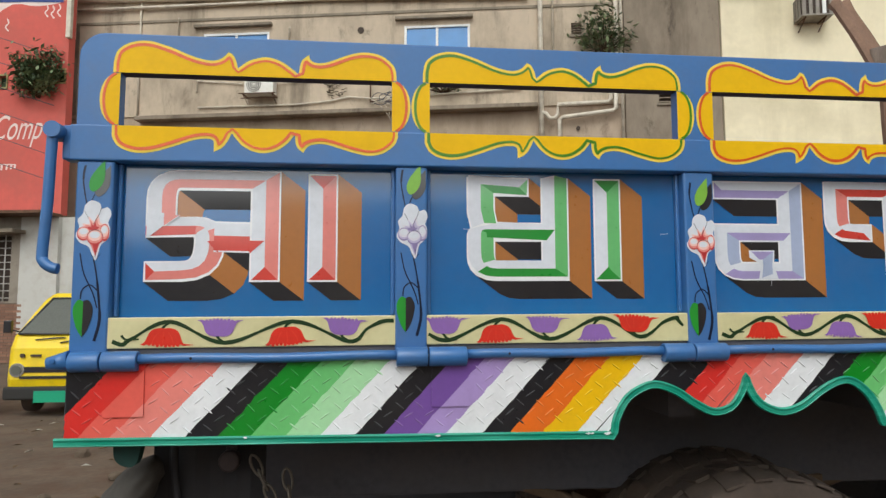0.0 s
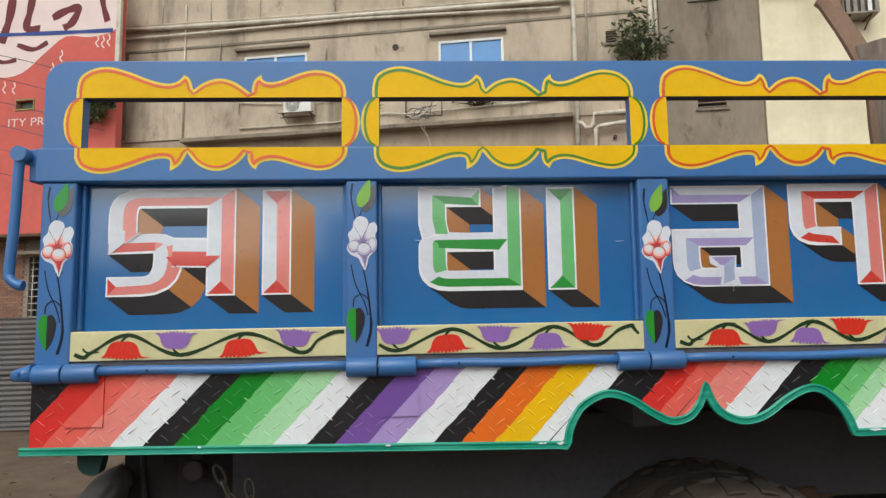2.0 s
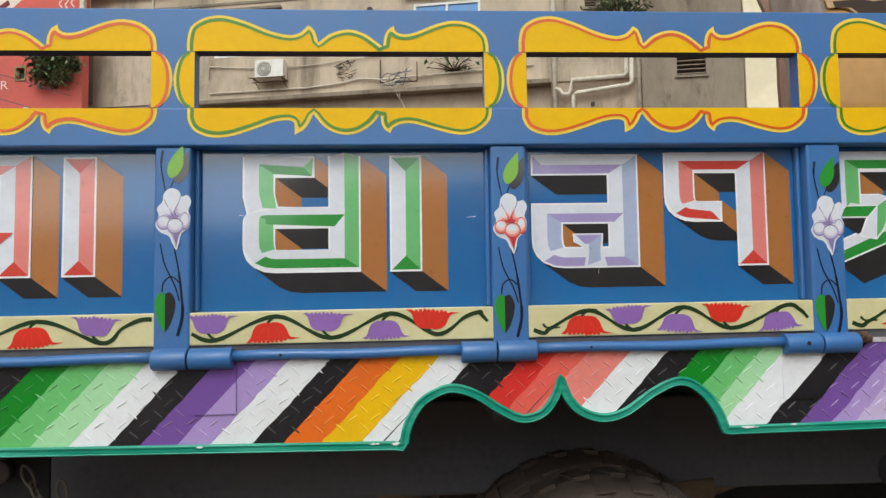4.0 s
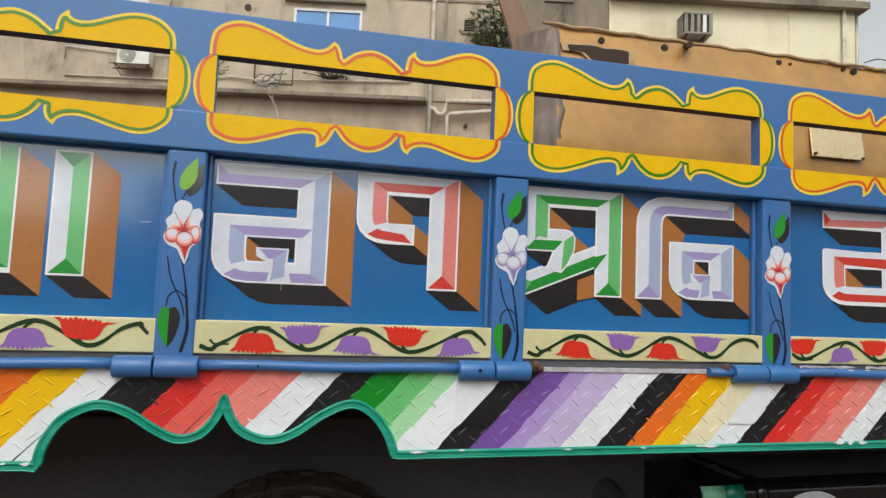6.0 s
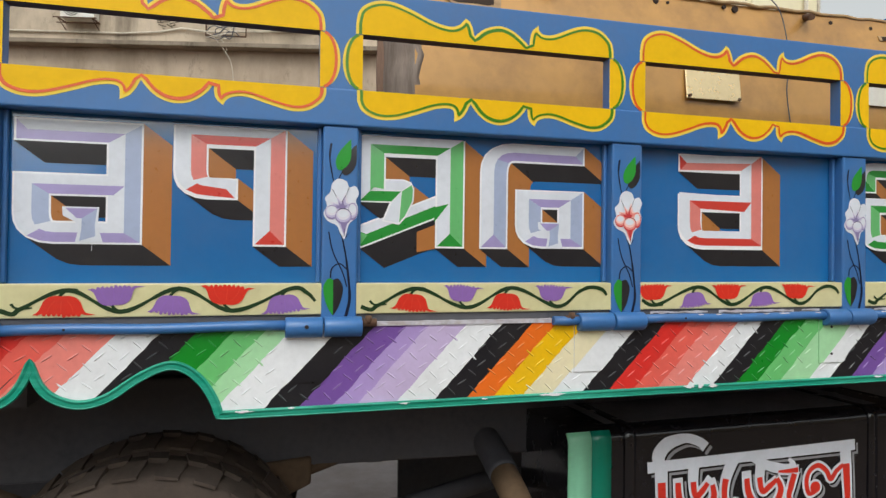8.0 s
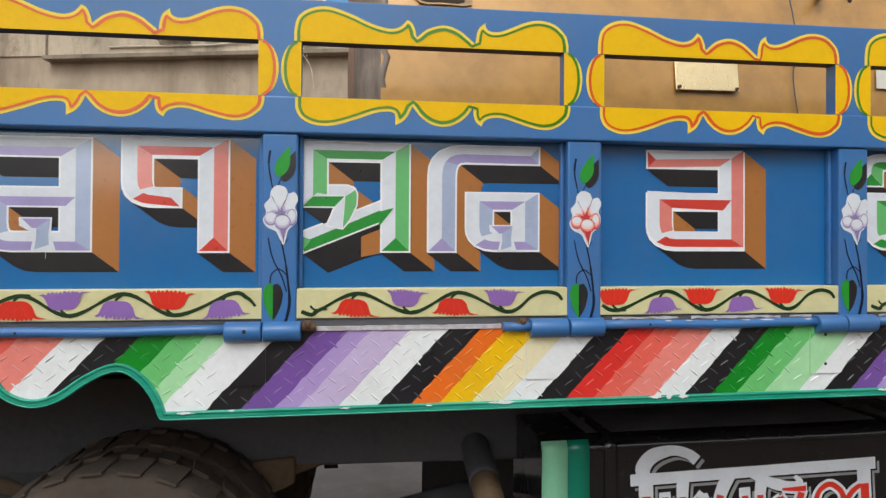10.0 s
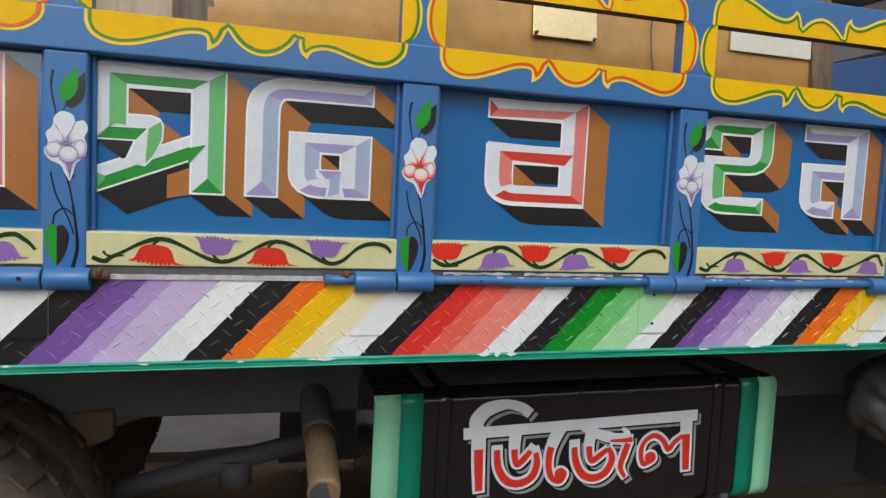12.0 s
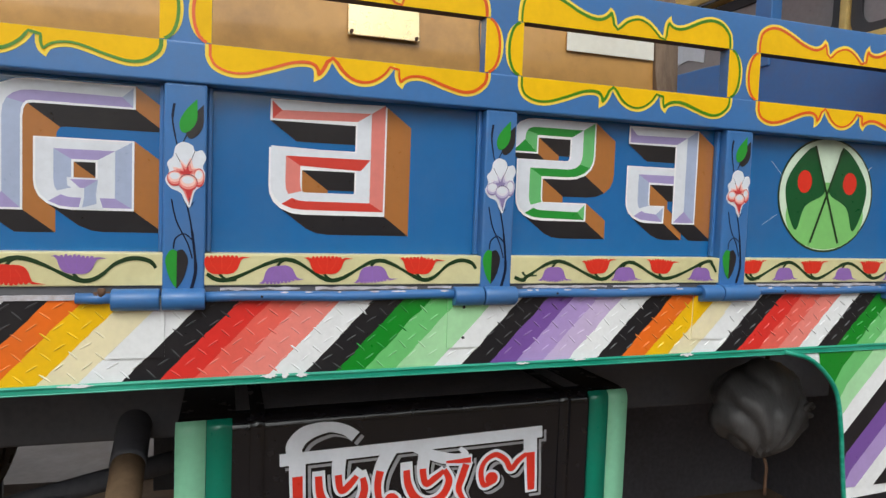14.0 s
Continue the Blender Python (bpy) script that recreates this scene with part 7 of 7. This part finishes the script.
def sign_words(text, x0, x1, z0, shear, tall):
    """Lettering of the given width and height of capitals on the red wall."""
    curve = bpy.data.curves.new("sign_text", "FONT")
    curve.body, curve.shear, curve.extrude = text, shear, 0.0
    ob = bpy.data.objects.new("sign_text", curve)
    scene.collection.objects.link(ob)
    bpy.context.view_layer.update()
    me = bpy.data.meshes.new_from_object(ob.evaluated_get(bpy.context.evaluated_depsgraph_get()))
    bpy.data.objects.remove(ob)
    lo, hi = min(v.co.x for v in me.vertices), max(v.co.x for v in me.vertices)
    for v in me.vertices:
        v.co = Vector((x0 + (v.co.x - lo) * (x1 - x0) / (hi - lo), -1.004, z0 + v.co.y * tall / 0.69))
    me.materials.clear()
    me.materials.append(SIGN_WHITE)
    word = new("sign_lettering", me)
    word.parent = redb
    tagged(word, "faded white lettering painted on the red wall")


sign_words("Comp", -12.50, -10.97, 7.14, 0.45, 0.74)
sign_words("ITY PR", -14.07, -12.77, 8.47, 0.0, 0.26)
for k, x in enumerate((-12.36, -12.22, -12.06, -11.92, -11.80)):
    sign([(x, 6.20 + 0.01 * k), (x + 0.02, 6.36)], 0.06)
sign([(-12.40, 6.38), (-11.76, 6.37)], 0.03)
bm = bmesh.new()
patch = smooth_line([(-16.5, 13.0), (-10.55, 13.0), (-10.40, 12.3), (-10.40, 11.45), (-11.3, 11.25), (-12.16, 11.34), (-12.92, 10.82), (-13.67, 10.24), (-14.5, 10.15), (-15.4, 10.6), (-16.4, 10.9)], 3, True)
poly(bm, patch, -1.004)
lpart("sign_patch", bm, SIGN_WHITE, redb, "faded white splash of the painted sign")
for pts, w in (([(-14.15, 12.9), (-14.25, 12.1), (-14.50, 11.3)], 0.30), ([(-13.40, 12.9), (-13.50, 12.3), (-13.58, 11.75), (-13.1, 11.66)], 0.26), ([(-12.66, 12.0), (-12.2, 12.2), (-11.75, 12.25), (-11.95, 11.8), (-12.25, 11.62)], 0.26),
               ([(-10.95, 12.9), (-10.88, 12.3), (-10.70, 11.72)], 0.20), ([(-15.2, 12.9), (-15.4, 12.0), (-15.5, 11.2)], 0.30), ([(-13.9, 11.2), (-13.3, 11.0), (-12.8, 11.2)], 0.16), ([(-15.0, 10.9), (-14.4, 10.65), (-13.9, 10.7)], 0.14)):
    sign(pts, w, MAROON, -1.010)
sign([(-16.0, 11.64), (-14.1, 11.56), (-12.3, 11.48), (-10.50, 11.41)], 0.13, SIGN_BLUE, -1.014)
for k, (x, z) in enumerate(((-11.05, 11.3), (-10.85, 11.25), (-10.65, 11.3), (-12.3, 10.9), (-12.6, 10.5), (-14.3, 10.0), (-13.95, 9.95))):
    sign([(x, z), (x + 0.05, z - 0.14), (x - 0.04, z - 0.26), (x + 0.06, z - 0.40)], 0.045)
bm = bmesh.new()
box(bm, -34, -10.28, -1.9, -0.9, 4.78, 4.86)
lpart("tin_eave", bm, RUST, redb)
bm = bmesh.new()
grille = (-13.0, -11.72, 2.3, 4.25)
cut_wall(bm, [-13.15, -11.45], [2.25, 4.78], [grille], lambda x, z, d: (x, d - 1.05, z), 0.25)
lpart("lower_wall", bm, mat("dusty_wall", (150, 140, 128), rough=0.95, var=0.2, dirt=(100, 90, 78), dirt_amount=0.6), redb)
bm = bmesh.new()
cut_wall(bm, [-11.45, -10.28], [0.0, 4.78], [], lambda x, z, d: (x, d - 1.05, z), 0.25)
lpart("white_wall", bm, mat("whitewash", (200, 198, 192), rough=0.9, var=0.07, dirt=(170, 160, 150), dirt_amount=0.5), redb)
bm = bmesh.new()
box(bm, -11.45, -8.0, -0.9, -0.75, 0.0, 4.78)
lpart("white_wall", bm, MATS["whitewash"], redb)
bm = bmesh.new()
box(bm, -13.0, -11.72, -0.70, -0.66, 2.3, 4.25)
lpart("dark_room", bm, VENT, redb)
bm = bmesh.new()
for k in range(9):
    z = 2.4 + 0.21 * k
    cyl(bm, (-13.0, -1.0, z), (-11.72, -1.0, z), 0.014, 6)
for k in range(6):
    x = -12.9 + 0.24 * k
    cyl(bm, (x, -1.0, 2.3), (x, -1.0, 4.25), 0.018, 6)
lpart("window_grille", bm, MATS["whitewash"], redb, "white iron window grille")
bm = bmesh.new()
box(bm, -13.2, -11.3, -1.6, -1.05, 4.28, 4.38)
lpart("sunshade", bm, CONCRETE, redb)
# bricks below the grille
BRICK = mat("grey_brick", (144, 108, 90), rough=0.95, var=0.15, coarse=5, fine=30, bump=0.4, random_tone=0.22)
bm = bmesh.new()
cut_wall(bm, [-13.15, -11.45], [0.0, 2.25], [], lambda x, z, d: (x, d - 1.03, z), 0.25)
cut_wall(bm, [-34.0, -13.15], [0.0, 4.78], [], lambda x, z, d: (x, d - 1.03, z), 0.25)
brick_wall = lpart("brick_wall", bm, mat("mortar", (112, 98, 88), rough=1.0, var=0.15, bump=0.4), redb)
bm = bmesh.new()
box(bm, 0, 0.24, -0.02, 0.02, 0, 0.068)
brick_me = bpy.data.meshes.new("brick")
bm.to_mesh(brick_me)
bm.free()
brick_me.materials.append(BRICK)
for row in range(56):
    for col in range(11):
        if (row < 20) if col < 4 else (row < 5 or row > 25):
            continue
        ob = new("brick", brick_me)
        ob.parent = brick_wall
        ob.matrix_basis = pose(-14.2 + 0.252 * col + (0.126 if row % 2 else 0), -1.035, 0.02 + 0.085 * row)
# corrugated sheets leaning in a row beside the van
TIN = mat("weathered_tin", (104, 100, 98), rough=0.7, metal=0.2, var=0.25, coarse=2, fine=30, bump=0.2, dirt=(78, 58, 46), dirt_amount=0.6, dirt_scale=2)
for x0, x1, z0, z1, y in ((-6.95, -5.47, -0.01, 0.88, 8.50), (-6.90, -5.53, 0.80, 1.66, 8.56), (-8.4, -6.98, -0.01, 1.52, 8.52)):
    bm = bmesh.new()
    rows = []
    n = int((z1 - z0) / 0.019)
    for i in range(n + 1):
        z = z0 + (z1 - z0) * i / n
        yy = y + 0.10 * (z - z0) + 0.012 * math.sin(2 * math.pi * z / 0.076)
        rows.append([bm.verts.new((x, yy + d + 0.02 * noise.noise(Vector((x * 1.3, z, 0))), z + 0.015 * (x - x0))) for x, d in ((x0, 0), ((x0 + x1) / 2, 0), (x1, 0), (x1, 0.004), ((x0 + x1) / 2, 0.004), (x0, 0.004))])
    for a, b in zip(rows, rows[1:]):
        for k in range(6):
            bm.faces.new((a[k], a[(k + 1) % 6], b[(k + 1) % 6], b[k]))
    bm.faces.new(rows[0][::-1])
    bm.faces.new(rows[-1])
    tagged(part("corrugated_sheet", bm, TIN), "weathered grey corrugated tin sheet stood on edge", "metal sheet", "corrugated sheets")
# bush on the red wall
wild_bush(-11.02, 7.86, -1.05, 0.92, 0.98, 1700, 8, "dark bush growing out of the red wall")
# wires in front of the red wall
for k in range(6):
    z = 9.4 - 0.75 * k
    wire = local_thing("overhead_wire", "thin black overhead wire", "wire")
    bm = bmesh.new()
    tube(bm, smooth_line([(-20, -1.6, z + 1.9), (-14, -1.5, z + 0.75), (-10.4, -1.2, z - 0.35)], 6), 0.012, 5)
    lpart("cable", bm, CHASSIS, wire)

# ---- small yellow van ----
van = thing("yellow_van", (-4.75, 9.6, 0), "small yellow cab-over van with a dusty windscreen", "van")
VAN_Y = mat("van_yellow", (240, 206, 20), rough=0.35, var=0.06, coarse=2, dirt=(150, 130, 60), dirt_amount=0.3)
GLASS = mat("dusty_glass", (96, 98, 92), rough=0.35, var=0.2, coarse=1.5, bump=0.02, spec=0.3)
vx0, vx1 = -5.55, -4.05
prof = [(9.52, 0.30), (9.40, 0.38), (9.37, 0.52), (9.42, 0.96), (9.52, 1.13), (9.98, 1.69), (10.12, 1.77), (11.6, 1.77), (11.6, 0.30)]
bm = bmesh.new()
rings = []
for x, s in ((vx0, 0.06), (vx0 + 0.07, 0.0), (vx1 - 0.07, 0.0), (vx1, 0.06)):
    rings.append([bm.verts.new((x, y + (s if y < 9.8 else 0), z - (s * 0.6 if z > 1.5 else 0))) for y, z in prof])
for ring in rings:
    for v in ring:
        v.co.x += (0.30 if v.co.x < -4.8 else -0.30) * max(0.0, v.co.z - 1.13) / 0.75
for a, b in zip(rings, rings[1:]):
    for k in range(len(prof)):
        bm.faces.new((a[k], a[(k + 1) % len(prof)], b[(k + 1) % len(prof)], b[k]))
bm.faces.new(rings[0][::-1])
bm.faces.new(rings[-1])
part("body", bm, VAN_Y, van, bevel=0.025)
bm = bmesh.new()
f = [bm.verts.new(p) for p in ((vx0 + 0.09, 9.535, 1.17), (vx1 - 0.09, 9.535, 1.17), (vx1 - 0.36, 9.955, 1.68), (vx0 + 0.36, 9.955, 1.68))]
g = [bm.verts.new(v.co + Vector((0, -0.02, 0.01))) for v in f]
bm.faces.new(g)
for k in range(4):
    bm.faces.new((f[k], f[(k + 1) % 4], g[(k + 1) % 4], g[k]))
part("windscreen", bm, GLASS, van, "dusty grey windscreen")
bm = bmesh.new()
for a, b in ((0, 1), (1, 2), (2, 3), (3, 0)):
    c = [(vx0 + 0.09, 9.51, 1.165), (vx1 - 0.09, 9.51, 1.165), (vx1 - 0.36, 9.93, 1.69), (vx0 + 0.36, 9.93, 1.69)]
    cyl(bm, c[a], c[b], 0.016, 6)
part("windscreen_seal", bm, BLACK, van)
bm = bmesh.new()
box(bm, vx0 + 0.2, vx1 - 0.2, 9.365, 9.40, 0.62, 0.70)
box(bm, vx0 + 0.2, vx1 - 0.2, 9.355, 9.39, 0.53, 0.57)
part("grille", bm, BLACK, van)
for x in (vx0 + 0.16, vx1 - 0.16):
    bm = bmesh.new()
    cyl(bm, (x, 9.43, 0.655), (x, 9.352, 0.655), 0.098, 20)
    lamp = part("headlight", bm, mat("lamp_chrome", (210, 208, 200), rough=0.15, metal=0.7, var=0.05), van)
    bm = bmesh.new()
    cyl(bm, (x, 9.353, 0.655), (x, 9.340, 0.655), 0.070, 16)
    part("bulb", bm, GLASS, lamp)
bm = bmesh.new()
box(bm, vx0 - 0.02, vx1 + 0.02, 9.35, 9.55, 0.23, 0.42)
part("bumper", bm, mat("bumper_grey", (46, 44, 42), rough=0.7, var=0.15), van, bevel=0.03)
bm = bmesh.new()
box(bm, vx0 + 0.42, vx1 - 0.62, 9.325, 9.35, 0.20, 0.36)
part("number_plate", bm, mat("plate_green", (20, 160, 120), rough=0.5), van, "plain green number plate")
bm = bmesh.new()
tube(bm, [(vx0 + 0.35, 9.46, 1.08), (vx0 + 0.55, 9.475, 1.10), (vx0 + 0.75, 9.48, 1.11)], 0.01, 6)
tube(bm, [(vx0 + 0.70, 9.44, 1.04), (vx0 + 0.9, 9.455, 1.07), (vx0 + 1.1, 9.46, 1.08)], 0.01, 6)
part("wiper", bm, BLACK, van)
bm = bmesh.new()
box(bm, vx0 - 0.15, vx0 - 0.04, 9.55, 9.62, 1.18, 1.36)
cyl(bm, (vx0 - 0.05, 9.6, 1.22), (vx0 + 0.05, 9.7, 1.18), 0.012, 6)
part("wing_mirror", bm, BLACK, van, bevel=0.02)
bm = bmesh.new()
cyl(bm, (vx0 + 0.22, 9.36, 0.86), (vx0 + 0.22, 9.40, 0.86), 0.030, 12)
part("front_badge", bm, VENT, van)
bm = bmesh.new()
box(bm, vx0 + 0.33, vx0 + 0.47, 9.375, 9.40, 0.845, 0.875)
part("name_bar", bm, VENT, van)
for x in (vx0 + 0.14, vx1 - 0.14):
    bm = bmesh.new()
    cyl(bm, (x - 0.08, 9.95, 0.25), (x + 0.08, 9.95, 0.25), 0.25, 22)
    part("wheel", bm, RUBBER, van, bevel=0.02)

van.location += Vector((0.33, -0.95, 0))

# ---- plain unseen fronts that close the street behind the camera; heights shape the panels' reflections ----
bm = bmesh.new()
box(bm, -30, -2.2, -15.5, -15.0, 0, 3.2)
box(bm, -2.2, 4.6, -15.5, -15.0, 0, 4.3)
box(bm, 4.6, 34, -15.5, -15.0, 0, 7.5)
tagged(part("wall_south", bm, mat("unseen_front", (176, 158, 132), rough=0.9, var=0.15, coarse=0.3, dirt=(120, 104, 86), dirt_amount=0.6, dirt_scale=0.4)), "plain unseen wall behind the walk, stepped to shape reflections", "wall", kind="structure")
